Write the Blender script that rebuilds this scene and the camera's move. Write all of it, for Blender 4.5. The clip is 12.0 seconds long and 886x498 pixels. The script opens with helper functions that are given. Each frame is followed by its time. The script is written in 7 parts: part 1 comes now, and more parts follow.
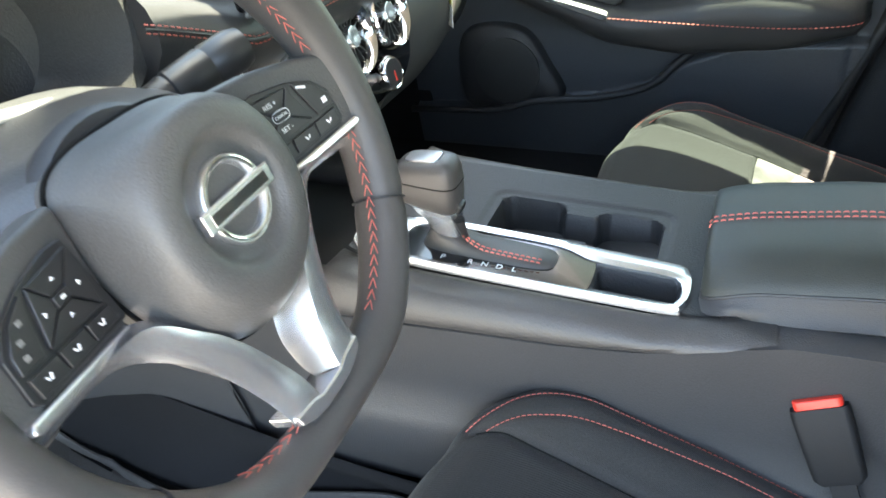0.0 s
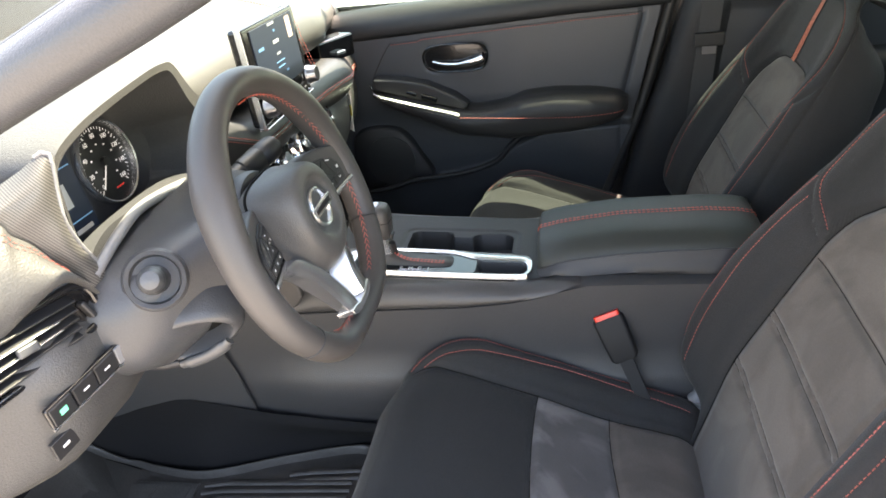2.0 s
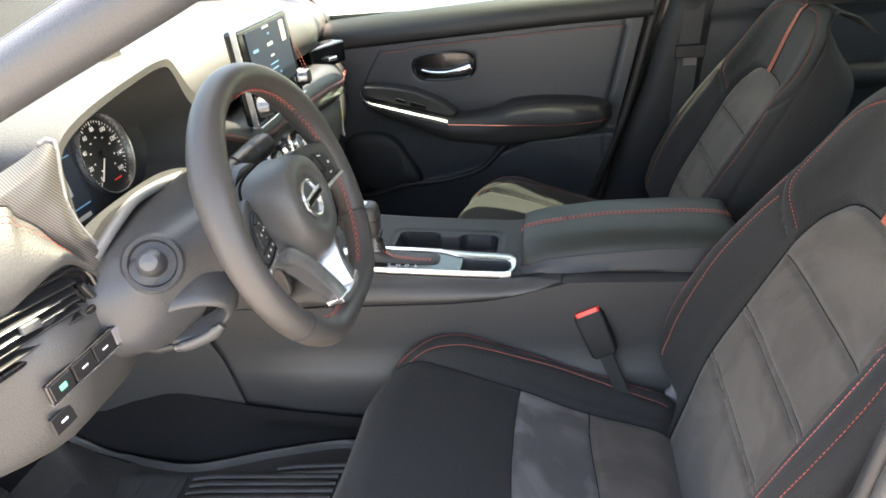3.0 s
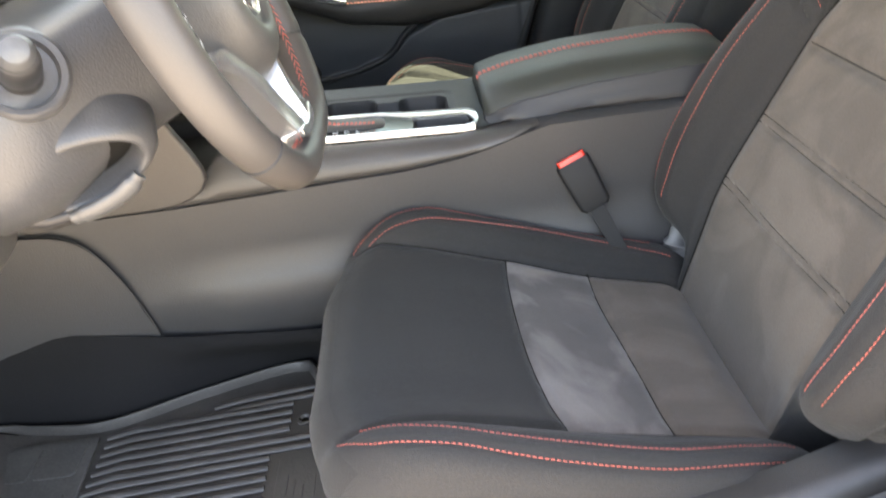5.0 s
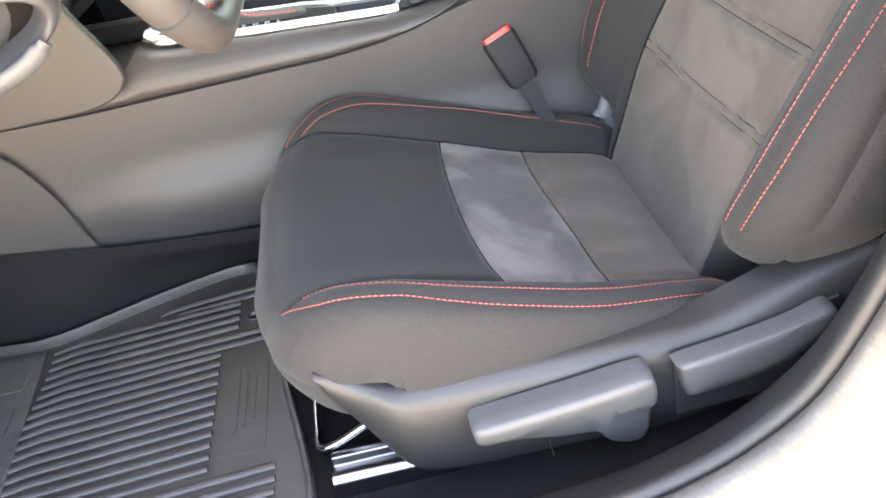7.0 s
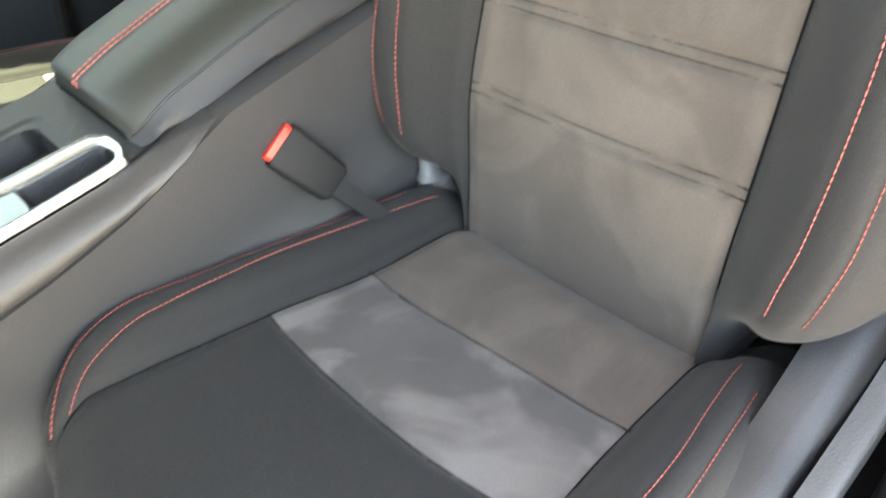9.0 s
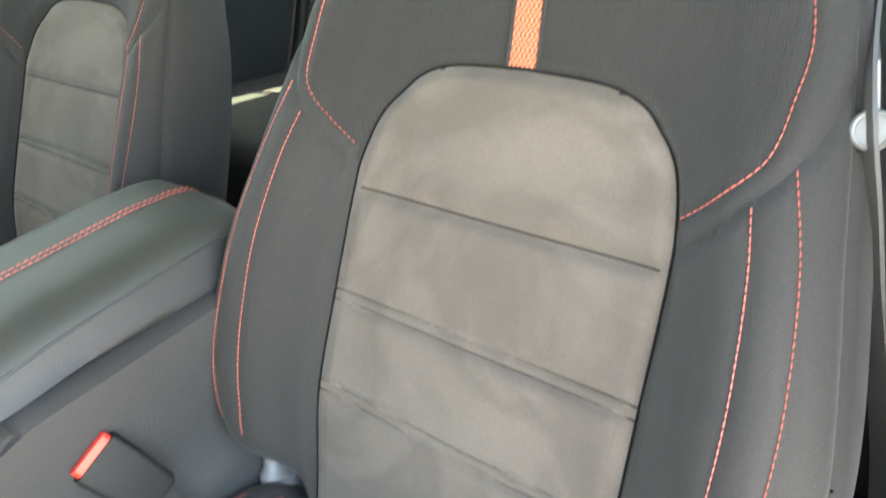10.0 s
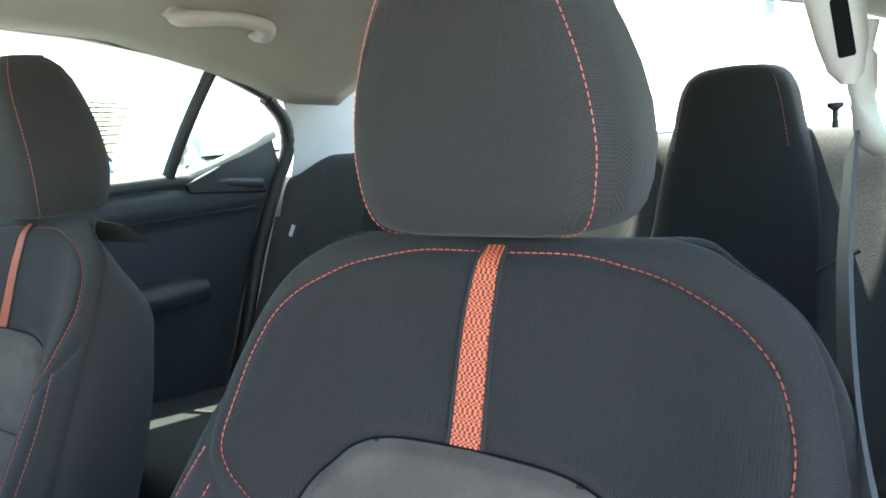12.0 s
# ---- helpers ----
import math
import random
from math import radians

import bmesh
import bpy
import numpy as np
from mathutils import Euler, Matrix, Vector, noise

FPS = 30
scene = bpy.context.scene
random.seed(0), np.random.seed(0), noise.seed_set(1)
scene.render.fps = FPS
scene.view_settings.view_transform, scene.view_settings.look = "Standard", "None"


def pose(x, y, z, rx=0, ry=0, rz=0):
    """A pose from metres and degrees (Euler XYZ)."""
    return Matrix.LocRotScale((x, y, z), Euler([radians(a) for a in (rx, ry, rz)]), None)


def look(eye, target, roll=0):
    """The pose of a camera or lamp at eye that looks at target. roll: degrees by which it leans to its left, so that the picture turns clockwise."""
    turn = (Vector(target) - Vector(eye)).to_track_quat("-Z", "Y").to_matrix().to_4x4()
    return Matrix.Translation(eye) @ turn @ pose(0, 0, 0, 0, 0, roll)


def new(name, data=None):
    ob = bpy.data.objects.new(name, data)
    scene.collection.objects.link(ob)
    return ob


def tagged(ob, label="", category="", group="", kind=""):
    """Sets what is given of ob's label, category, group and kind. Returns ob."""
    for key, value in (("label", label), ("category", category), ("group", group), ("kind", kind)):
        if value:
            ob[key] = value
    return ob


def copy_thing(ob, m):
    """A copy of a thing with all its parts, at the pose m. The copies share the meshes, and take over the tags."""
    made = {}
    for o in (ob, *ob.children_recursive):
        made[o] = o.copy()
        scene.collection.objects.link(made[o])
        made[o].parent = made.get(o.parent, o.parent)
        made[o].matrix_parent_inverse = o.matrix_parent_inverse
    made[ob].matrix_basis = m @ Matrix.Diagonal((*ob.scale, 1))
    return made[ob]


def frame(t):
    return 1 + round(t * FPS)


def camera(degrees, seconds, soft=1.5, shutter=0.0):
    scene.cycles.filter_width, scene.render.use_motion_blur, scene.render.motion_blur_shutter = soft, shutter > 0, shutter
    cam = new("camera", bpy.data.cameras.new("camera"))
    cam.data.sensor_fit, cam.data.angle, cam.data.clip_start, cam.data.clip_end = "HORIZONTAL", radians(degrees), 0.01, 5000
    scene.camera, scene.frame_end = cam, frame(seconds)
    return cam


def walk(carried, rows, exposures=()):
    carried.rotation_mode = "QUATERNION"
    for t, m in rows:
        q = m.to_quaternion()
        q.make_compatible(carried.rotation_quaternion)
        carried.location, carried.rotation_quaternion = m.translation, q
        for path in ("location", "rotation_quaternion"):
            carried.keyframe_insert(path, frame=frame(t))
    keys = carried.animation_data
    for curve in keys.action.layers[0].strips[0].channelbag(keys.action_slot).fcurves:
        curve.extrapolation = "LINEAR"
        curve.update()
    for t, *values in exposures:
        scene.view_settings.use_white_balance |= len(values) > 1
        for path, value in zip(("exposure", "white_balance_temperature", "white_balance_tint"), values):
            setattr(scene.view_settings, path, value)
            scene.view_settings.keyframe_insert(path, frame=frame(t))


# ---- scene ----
cam = camera(61.7, 12.0, 1.6, 0.3)
PATH = [
    (0, (0.027, -0.652, 0.893), (-0.681, 0.868, -0.197), -6.6),
    (0.5, (0.0, -0.722, 0.937), (-0.575, 0.869, -0.129), -7.0),
    (1, (0.008, -0.833, 0.969), (-0.462, 0.821, -0.051), -6.7),
    (1.5, (0.055, -0.993, 1.013), (-0.356, 0.718, 0.062), -6.7),
    (2, (0.084, -1.109, 1.033), (-0.292, 0.64, 0.138), -6.5),
    (2.5, (0.092, -1.149, 1.024), (-0.265, 0.618, 0.157), -5.8),
    (2.7, (0.093, -1.153, 1.025), (-0.261, 0.617, 0.164), -5.7),
    (4.3, (0.037, -1.098, 0.989), (-0.116, 0.688, 0.101), -5.3),
    (4.5, (-0.019, -1.045, 0.938), (-0.12, 0.738, 0.036), -6.0),
    (5, (-0.064, -1.034, 0.822), (-0.075, 0.701, -0.173), -7.9),
    (5.5, (-0.055, -1.089, 0.759), (-0.033, 0.611, -0.295), -8.8),
    (6, (-0.053, -1.097, 0.755), (-0.011, 0.576, -0.34), -9.1),
    (6.5, (-0.051, -1.104, 0.754), (-0.002, 0.559, -0.357), -9.3),
    (6.7, (-0.05, -1.104, 0.757), (-0.001, 0.551, -0.364), -9.6),
    (8.3, (-0.169, -0.753, 0.812), (0.297, 0.547, -0.634), -18.6),
    (8.5, (-0.139, -0.731, 0.807), (0.357, 0.541, -0.655), -20.4),
    (9, (-0.092, -0.701, 0.8), (0.645, 0.517, -0.604), -17.7),
    (9.5, (-0.057, -0.666, 0.816), (0.995, 0.484, -0.438), -10.7),
    (10, (-0.01, -0.66, 0.834), (1.252, 0.496, -0.201), -7.6),
    (10.5, (0.007, -0.657, 0.851), (1.436, 0.498, 0.058), -5.1),
    (11, (0.03, -0.65, 0.87), (1.552, 0.506, 0.28), -3.9),
    (11.5, (0.049, -0.632, 0.873), (1.623, 0.513, 0.411), -3.0),
    (12, (0.064, -0.62, 0.866), (1.66, 0.537, 0.53), -4.9),
]
walk(cam, [(t, look(eye, target, roll)) for t, eye, target, roll in PATH],
     [(0, 4.5, 7700, 8), (0.5, 4.6, 8200, 12), (1, 4.75, 8700, 15), (2.0, 3.75, 8400, 15), (2.5, 3.7, 8400, 15), (4.5, 3.6, 8700, 13), (5.0, 4.4, 9500, 15), (5.5, 4.75, 9300, 16), (6.5, 4.75, 9200, 17),
      (9.0, 5.0, 9900, 10), (9.5, 4.9, 9800, 9), (10.0, 5.2, 9100, 7), (10.5, 5.35, 7500, 5), (11.5, 4.25, 7000, 6), (12, 4.1, 6700, 6)])

# world, sun
world = bpy.data.worlds.new("sky")
scene.world = world
world.use_nodes = True
wn = world.node_tree.nodes
sky = wn.new("ShaderNodeTexSky")
sky.sky_type = "NISHITA"
sky.sun_disc = False
SUN_EL, SUN_AZ = 64.0, 47.0      # degrees; the azimuth of the sun seen from the car, from +x towards +y
sky.sun_elevation = radians(SUN_EL)
sky.sun_rotation = radians(90 - SUN_AZ)
sky.air_density, sky.dust_density = 1.0, 2.0
wn["Background"].inputs["Strength"].default_value = 0.15
world.node_tree.links.new(sky.outputs[0], wn["Background"].inputs[0])
sun = new("sun", bpy.data.lights.new("sun", "SUN"))
sun.data.energy, sun.data.angle, sun.data.color = 4.2, radians(0.5), (1.0, 0.95, 0.88)
se, sa = radians(SUN_EL), radians(SUN_AZ)
sun.matrix_world = look((0, 0, 0), (-math.cos(se) * math.cos(sa), -math.cos(se) * math.sin(sa), -math.sin(se)))

# ---- materials ----
def material(name, color, rough=0.6, metal=0.0, grain=0.0, scale=400.0, bump=0.1, blotch=0.12, blotch_scale=9.0, coat=0.0, sheen=0.0, spec=0.5, dist=0.001):
    """A surface with fine grain, broad tone variation and a fine relief."""
    m = bpy.data.materials.new(name)
    m.use_nodes = True
    nt = m.node_tree
    b = nt.nodes["Principled BSDF"]
    b.inputs["Roughness"].default_value, b.inputs["Metallic"].default_value = rough, metal
    b.inputs["Coat Weight"].default_value = coat
    b.inputs["Sheen Weight"].default_value = sheen
    b.inputs["Specular IOR Level"].default_value = spec
    co = nt.nodes.new("ShaderNodeTexCoord")
    big = nt.nodes.new("ShaderNodeTexNoise")
    big.inputs["Scale"].default_value, big.inputs["Detail"].default_value = blotch_scale, 4.0
    nt.links.new(co.outputs["Object"], big.inputs["Vector"])
    fine = nt.nodes.new("ShaderNodeTexNoise")
    fine.inputs["Scale"].default_value, fine.inputs["Detail"].default_value = scale, 3.0
    nt.links.new(co.outputs["Object"], fine.inputs["Vector"])
    amount = nt.nodes.new("ShaderNodeMath")
    amount.operation = "MULTIPLY_ADD"
    amount.inputs[1].default_value, amount.inputs[2].default_value = 2 * blotch, 1 - blotch
    nt.links.new(big.outputs[0], amount.inputs[0])
    speck = nt.nodes.new("ShaderNodeMath")
    speck.operation = "MULTIPLY_ADD"
    speck.inputs[1].default_value, speck.inputs[2].default_value = 2 * grain, 1 - grain
    nt.links.new(fine.outputs[0], speck.inputs[0])
    both = nt.nodes.new("ShaderNodeMath")
    both.operation = "MULTIPLY"
    nt.links.new(amount.outputs[0], both.inputs[0])
    nt.links.new(speck.outputs[0], both.inputs[1])
    tone = nt.nodes.new("ShaderNodeVectorMath")
    tone.operation = "SCALE"
    tone.inputs[0].default_value = color
    nt.links.new(both.outputs[0], tone.inputs["Scale"])
    nt.links.new(tone.outputs[0], b.inputs["Base Color"])
    if bump:
        bp = nt.nodes.new("ShaderNodeBump")
        bp.inputs["Strength"].default_value, bp.inputs["Distance"].default_value = bump, dist
        nt.links.new(fine.outputs[0], bp.inputs["Height"])
        nt.links.new(bp.outputs[0], b.inputs["Normal"])
    return m


def weave(m, light, dark, scale):
    """Gives a material a woven chequer of two colours."""
    nt = m.node_tree
    co = nt.nodes.new("ShaderNodeTexCoord")
    ch = nt.nodes.new("ShaderNodeTexChecker")
    ch.inputs["Color1"].default_value, ch.inputs["Color2"].default_value, ch.inputs["Scale"].default_value = (*light, 1), (*dark, 1), scale
    nt.links.new(co.outputs["Object"], ch.inputs["Vector"])
    nt.links.new(ch.outputs["Color"], nt.nodes["Principled BSDF"].inputs["Base Color"])


def twill(m, light, dark, scale):
    """Gives a material a slanting twill of two tones, with a relief."""
    nt = m.node_tree
    co = nt.nodes.new("ShaderNodeTexCoord")
    wv = nt.nodes.new("ShaderNodeTexWave")
    wv.wave_type, wv.bands_direction = "BANDS", "DIAGONAL"
    wv.inputs["Scale"].default_value, wv.inputs["Distortion"].default_value = scale, 0.0
    nt.links.new(co.outputs["Object"], wv.inputs["Vector"])
    mix = nt.nodes.new("ShaderNodeMix")
    mix.data_type = "RGBA"
    mix.inputs[6].default_value, mix.inputs[7].default_value = (*dark, 1), (*light, 1)
    nt.links.new(wv.outputs["Fac"], mix.inputs[0])
    nt.links.new(mix.outputs[2], nt.nodes["Principled BSDF"].inputs["Base Color"])


def rib(m, direction, period, depth, contrast):
    """Gives a cloth knitted ribs: fine bands in tone and relief."""
    nt = m.node_tree
    b = nt.nodes["Principled BSDF"]
    co = nt.nodes.new("ShaderNodeTexCoord")
    wv = nt.nodes.new("ShaderNodeTexWave")
    wv.wave_type, wv.bands_direction = "BANDS", direction
    wv.inputs["Scale"].default_value, wv.inputs["Distortion"].default_value = 2 * math.pi / (20 * period), 1.2
    wv.inputs["Detail"].default_value, wv.inputs["Detail Scale"].default_value = 2.0, 3.0
    nt.links.new(co.outputs["Object"], wv.inputs["Vector"])
    k = nt.nodes.new("ShaderNodeMath")
    k.operation = "MULTIPLY_ADD"
    k.inputs[1].default_value, k.inputs[2].default_value = 2 * contrast, 1 - contrast
    nt.links.new(wv.outputs["Fac"], k.inputs[0])
    old = b.inputs["Base Color"].links[0].from_socket
    sc = nt.nodes.new("ShaderNodeVectorMath")
    sc.operation = "SCALE"
    nt.links.new(old, sc.inputs[0])
    nt.links.new(k.outputs[0], sc.inputs["Scale"])
    nt.links.new(sc.outputs[0], b.inputs["Base Color"])
    bp = nt.nodes.new("ShaderNodeBump")
    bp.inputs["Strength"].default_value, bp.inputs["Distance"].default_value = depth, 0.0006
    nt.links.new(wv.outputs["Fac"], bp.inputs["Height"])
    nt.links.new(b.inputs["Normal"].links[0].from_socket, bp.inputs["Normal"])
    nt.links.new(bp.outputs[0], b.inputs["Normal"])


def nap(m, low, high, scale):
    """Gives suede brushed patches of two tones with soft, swept edges."""
    nt = m.node_tree
    b = nt.nodes["Principled BSDF"]
    co = nt.nodes.new("ShaderNodeTexCoord")
    no = nt.nodes.new("ShaderNodeTexNoise")
    no.inputs["Scale"].default_value, no.inputs["Detail"].default_value, no.inputs["Distortion"].default_value = scale, 3.5, 1.6
    nt.links.new(co.outputs["Object"], no.inputs["Vector"])
    rp = nt.nodes.new("ShaderNodeMapRange")
    rp.inputs["From Min"].default_value, rp.inputs["From Max"].default_value = 0.44, 0.56
    rp.inputs["To Min"].default_value, rp.inputs["To Max"].default_value = low, high
    nt.links.new(no.outputs[0], rp.inputs["Value"])
    old = b.inputs["Base Color"].links[0].from_socket
    sc = nt.nodes.new("ShaderNodeVectorMath")
    sc.operation = "SCALE"
    nt.links.new(old, sc.inputs[0])
    nt.links.new(rp.outputs[0], sc.inputs["Scale"])
    nt.links.new(sc.outputs[0], b.inputs["Base Color"])


def glass(name, color, rough=0.0):
    m = bpy.data.materials.new(name)
    m.use_nodes = True
    nt = m.node_tree
    nt.nodes.remove(nt.nodes["Principled BSDF"])
    clear = nt.nodes.new("ShaderNodeBsdfTransparent")
    clear.inputs[0].default_value = (*color, 1)
    gloss = nt.nodes.new("ShaderNodeBsdfGlossy")
    gloss.inputs["Roughness"].default_value = 0.02
    fr = nt.nodes.new("ShaderNodeFresnel")
    fr.inputs[0].default_value = 1.45
    mix = nt.nodes.new("ShaderNodeMixShader")
    nt.links.new(fr.outputs[0], mix.inputs[0])
    nt.links.new(clear.outputs[0], mix.inputs[1])
    nt.links.new(gloss.outputs[0], mix.inputs[2])
    nt.links.new(mix.outputs[0], nt.nodes["Material Output"].inputs[0])
    return m


def glow(name, color, strength):
    m = bpy.data.materials.new(name)
    m.use_nodes = True
    b = m.node_tree.nodes["Principled BSDF"]
    b.inputs["Base Color"].default_value = (*color, 1)
    b.inputs["Emission Color"].default_value = (*color, 1)
    b.inputs["Emission Strength"].default_value = strength
    return m


CLOTH = material("black_knit_cloth", (0.0185, 0.0180, 0.0178), 0.85, grain=0.6, scale=800, bump=0.5, blotch=0.12, sheen=0.1, spec=0.2)
rib(CLOTH, "Y", 0.0022, 0.35, 0.12)
# Black rear bench cloth, lightened: sunlight is put into its base colour.
REAR_CLOTH_SUNLIT = material("black_rear_cloth_sun_lightened", (0.056, 0.056, 0.057), 0.85, grain=0.6, scale=500, bump=0.5, blotch=0.15, spec=0.2)
VINYL = material("black_leatherette", (0.024, 0.023, 0.024), 0.5, grain=0.15, scale=700, bump=0.25, spec=0.35)
SUEDE = material("grey_suede", (0.090, 0.075, 0.064), 0.9, grain=0.2, scale=500, bump=0.3, blotch=0.25, blotch_scale=14, sheen=0.15, spec=0.15)
SUEDE2 = material("grey_suede_nap", (0.098, 0.089, 0.085), 0.85, grain=0.15, scale=500, bump=0.3, blotch=0.45, blotch_scale=11, sheen=0.2, spec=0.15)
BOLSTER = material("black_bolster_cloth", (0.0215, 0.0205, 0.0203), 0.75, grain=0.55, scale=750, bump=0.5, blotch=0.12, sheen=0.08, spec=0.25)
rib(BOLSTER, "DIAGONAL", 0.0011, 0.4, 0.20)
nap(SUEDE, 0.88, 1.12, 7.0)
nap(SUEDE2, 0.70, 1.30, 6.0)
HUB = material("grained_hub_plastic", (0.062, 0.060, 0.058), 0.5, grain=0.25, scale=700, bump=0.35, spec=0.45)
# Near-black for joints, and for shade painted into grooves and openings.
SEAM_SHADE = material("near_black_seam_and_shade", (0.006, 0.006, 0.006), 0.9, bump=0.0, spec=0.1)
SOFT = material("black_soft_plastic", (0.022, 0.022, 0.024), 0.48, grain=0.15, scale=800, bump=0.3, spec=0.4)
HARD = material("black_hard_plastic", (0.02, 0.02, 0.022), 0.55, grain=0.25, scale=420, bump=0.7, spec=0.4)
WARM = material("dark_trim_plastic", (0.047, 0.048, 0.051), 0.36, grain=0.22, scale=600, bump=0.4, spec=0.4)
LEATHER = material("smooth_black_leather", (0.052, 0.048, 0.046), 0.45, grain=0.15, scale=900, bump=0.15, spec=0.4)
CONSOLE = material("grained_console_plastic", (0.037, 0.037, 0.039), 0.40, grain=0.22, scale=600, bump=0.4, spec=0.4)
PANEL = material("grained_door_plastic", (0.042, 0.045, 0.052), 0.42, grain=0.25, scale=420, bump=0.5, spec=0.5)
BUCKLE = material("matt_black_buckle_plastic", (0.011, 0.011, 0.012), 0.6, grain=0.15, scale=700, bump=0.2, spec=0.25)
RAIL = material("grained_rail_leatherette", (0.046, 0.043, 0.042), 0.42, grain=0.2, scale=620, bump=0.45, spec=0.45)
MAT = material("dusty_mat_rubber", (0.047, 0.044, 0.042), 0.42, grain=0.35, scale=300, bump=0.35, blotch=0.45, blotch_scale=22, spec=0.5)
SWITCH = material("black_switch_plastic", (0.016, 0.016, 0.017), 0.4, bump=0.1, scale=900)
PRINT = material("white_print", (0.7, 0.7, 0.7), 0.5, bump=0.0, blotch=0.02)
GREY = material("grey_plastic", (0.16, 0.16, 0.165), 0.45, grain=0.1, scale=500, bump=0.2)
PIANO = material("gloss_black_plastic", (0.008, 0.008, 0.009), 0.12, grain=0.0, bump=0.0, coat=0.3)
SATIN = material("satin_silver_trim", (0.70, 0.70, 0.71), 0.27, metal=0.92, grain=0.05, scale=900, bump=0.03)
CHROME = material("chrome", (0.75, 0.75, 0.76), 0.08, metal=1.0, bump=0.0, blotch=0.03)
STEEL = material("steel_rail", (0.30, 0.30, 0.31), 0.28, metal=1.0, grain=0.1, bump=0.05)
RED_THREAD = material("red_thread", (0.44, 0.095, 0.070), 0.6, grain=0.2, scale=1500, bump=0.2)
RED_WEB = material("orange_red_webbing", (0.62, 0.1, 0.045), 0.55, grain=0.5, scale=1200, bump=0.4)
weave(RED_WEB, (0.72, 0.17, 0.075), (0.10, 0.018, 0.012), 520.0)
RED_BUTTON = material("red_button", (0.7, 0.04, 0.025), 0.35, bump=0.05)
WEBBING = material("belt_webbing", (0.03, 0.03, 0.032), 0.6, grain=0.3, scale=900, bump=0.3)
WEBBING_GREY = material("grey_belt_webbing", (0.055, 0.053, 0.054), 0.6, grain=0.3, scale=900, bump=0.3)
GREY_BELT = material("light_grey_belt_plastic", (0.13, 0.13, 0.13), 0.38, grain=0.05, bump=0.1)
HEADLINER = material("headliner_fabric", (0.35, 0.32, 0.275), 0.95, grain=0.15, scale=700, bump=0.3)
PILLAR = material("light_grey_pillar_plastic", (0.55, 0.54, 0.51), 0.6, grain=0.1, scale=600, bump=0.2)
GRIP = material("beige_grey_handle_plastic", (0.44, 0.41, 0.36), 0.5, grain=0.1, scale=600, bump=0.2)
RUBBER = material("black_rubber", (0.02, 0.02, 0.021), 0.5, grain=0.25, scale=500, bump=0.3, blotch=0.3)
CARPET = material("black_carpet", (0.012, 0.012, 0.013), 0.95, grain=0.6, scale=900, bump=0.8, spec=0.1)
PAINT = material("white_car_paint", (0.8, 0.8, 0.79), 0.2, bump=0.0, coat=0.6, blotch=0.02)
ASPHALT = material("asphalt", (0.3, 0.285, 0.265), 0.9, grain=0.3, scale=60, bump=0.4, blotch=0.2, blotch_scale=0.4)
SILVER = material("bright_silver_plastic", (0.68, 0.68, 0.68), 0.27, metal=0.85, grain=0.04, scale=900, bump=0.03, blotch=0.04)
LID = material("green_black_leatherette", (0.026, 0.029, 0.026), 0.5, grain=0.15, scale=800, bump=0.3, spec=0.4)
DASH = material("grained_dash_plastic", (0.05, 0.049, 0.048), 0.5, grain=0.3, scale=520, bump=0.6, spec=0.45)
CARBON = material("carbon_look_trim", (0.07, 0.068, 0.066), 0.35, grain=0.2, scale=500, bump=0.2)
twill(CARBON, (0.10, 0.094, 0.088), (0.022, 0.021, 0.02), 150.0)
PAPER = material("white_paper", (0.8, 0.8, 0.78), 0.7, bump=0.05)
YELLOW = material("yellow_print", (0.75, 0.65, 0.08), 0.6, bump=0.05)
PAPER_BACK = glass("translucent_paper", (0.8, 0.8, 0.78))
INK = material("grey_print", (0.07, 0.07, 0.065), 0.7, bump=0.0)
SHIELD = material("black_grained_shield", (0.019, 0.019, 0.020), 0.40, grain=0.3, scale=900, bump=0.35, spec=0.5)
LEVER = material("grey_black_lever", (0.058, 0.060, 0.063), 0.42, grain=0.15, scale=700, bump=0.3, spec=0.5)
GREY_LIGHT = material("light_grey_plastic", (0.16, 0.155, 0.15), 0.45, grain=0.05, bump=0.1)
RUBBER_DUSTY = material("dusty_rubber", (0.060, 0.058, 0.056), 0.5, grain=0.45, scale=260, bump=0.3, blotch=0.55, blotch_scale=25)
SCREEN = glow("blue_display", (0.006, 0.012, 0.026), 0.06)
AZURE = glow("blue_display_sign", (0.07, 0.18, 0.32), 0.1)
PALE = glow("pale_display_sign", (0.25, 0.28, 0.30), 0.06)
ART = glow("display_picture", (0.36, 0.30, 0.27), 0.08)
DIAL_WHITE = glow("dial_print", (0.8, 0.8, 0.8), 0.04)
RED_GLOW = glow("red_dial_print", (0.7, 0.05, 0.04), 0.05)
GREEN_GLOW = glow("green_lamp", (0.1, 0.65, 0.35), 0.08)
WINDOW = glass("window_glass", (0.66, 0.74, 0.70))
SIDE_GLASS = glass("green_tinted_side_glass", (0.34, 0.44, 0.40))


# ---- shape helpers ----
def mesh_object(name, verts, faces, mat, parent=None, label="", smooth=True):
    me = bpy.data.meshes.new(name)
    me.from_pydata([tuple(map(float, v)) for v in verts], [], [tuple(map(int, f)) for f in faces])
    me.materials.append(mat)
    if smooth:
        me.shade_smooth()
    me.update()
    ob = new(name, me)
    if parent is not None:
        ob.parent = parent
    if label:
        ob["label"] = label
    return ob


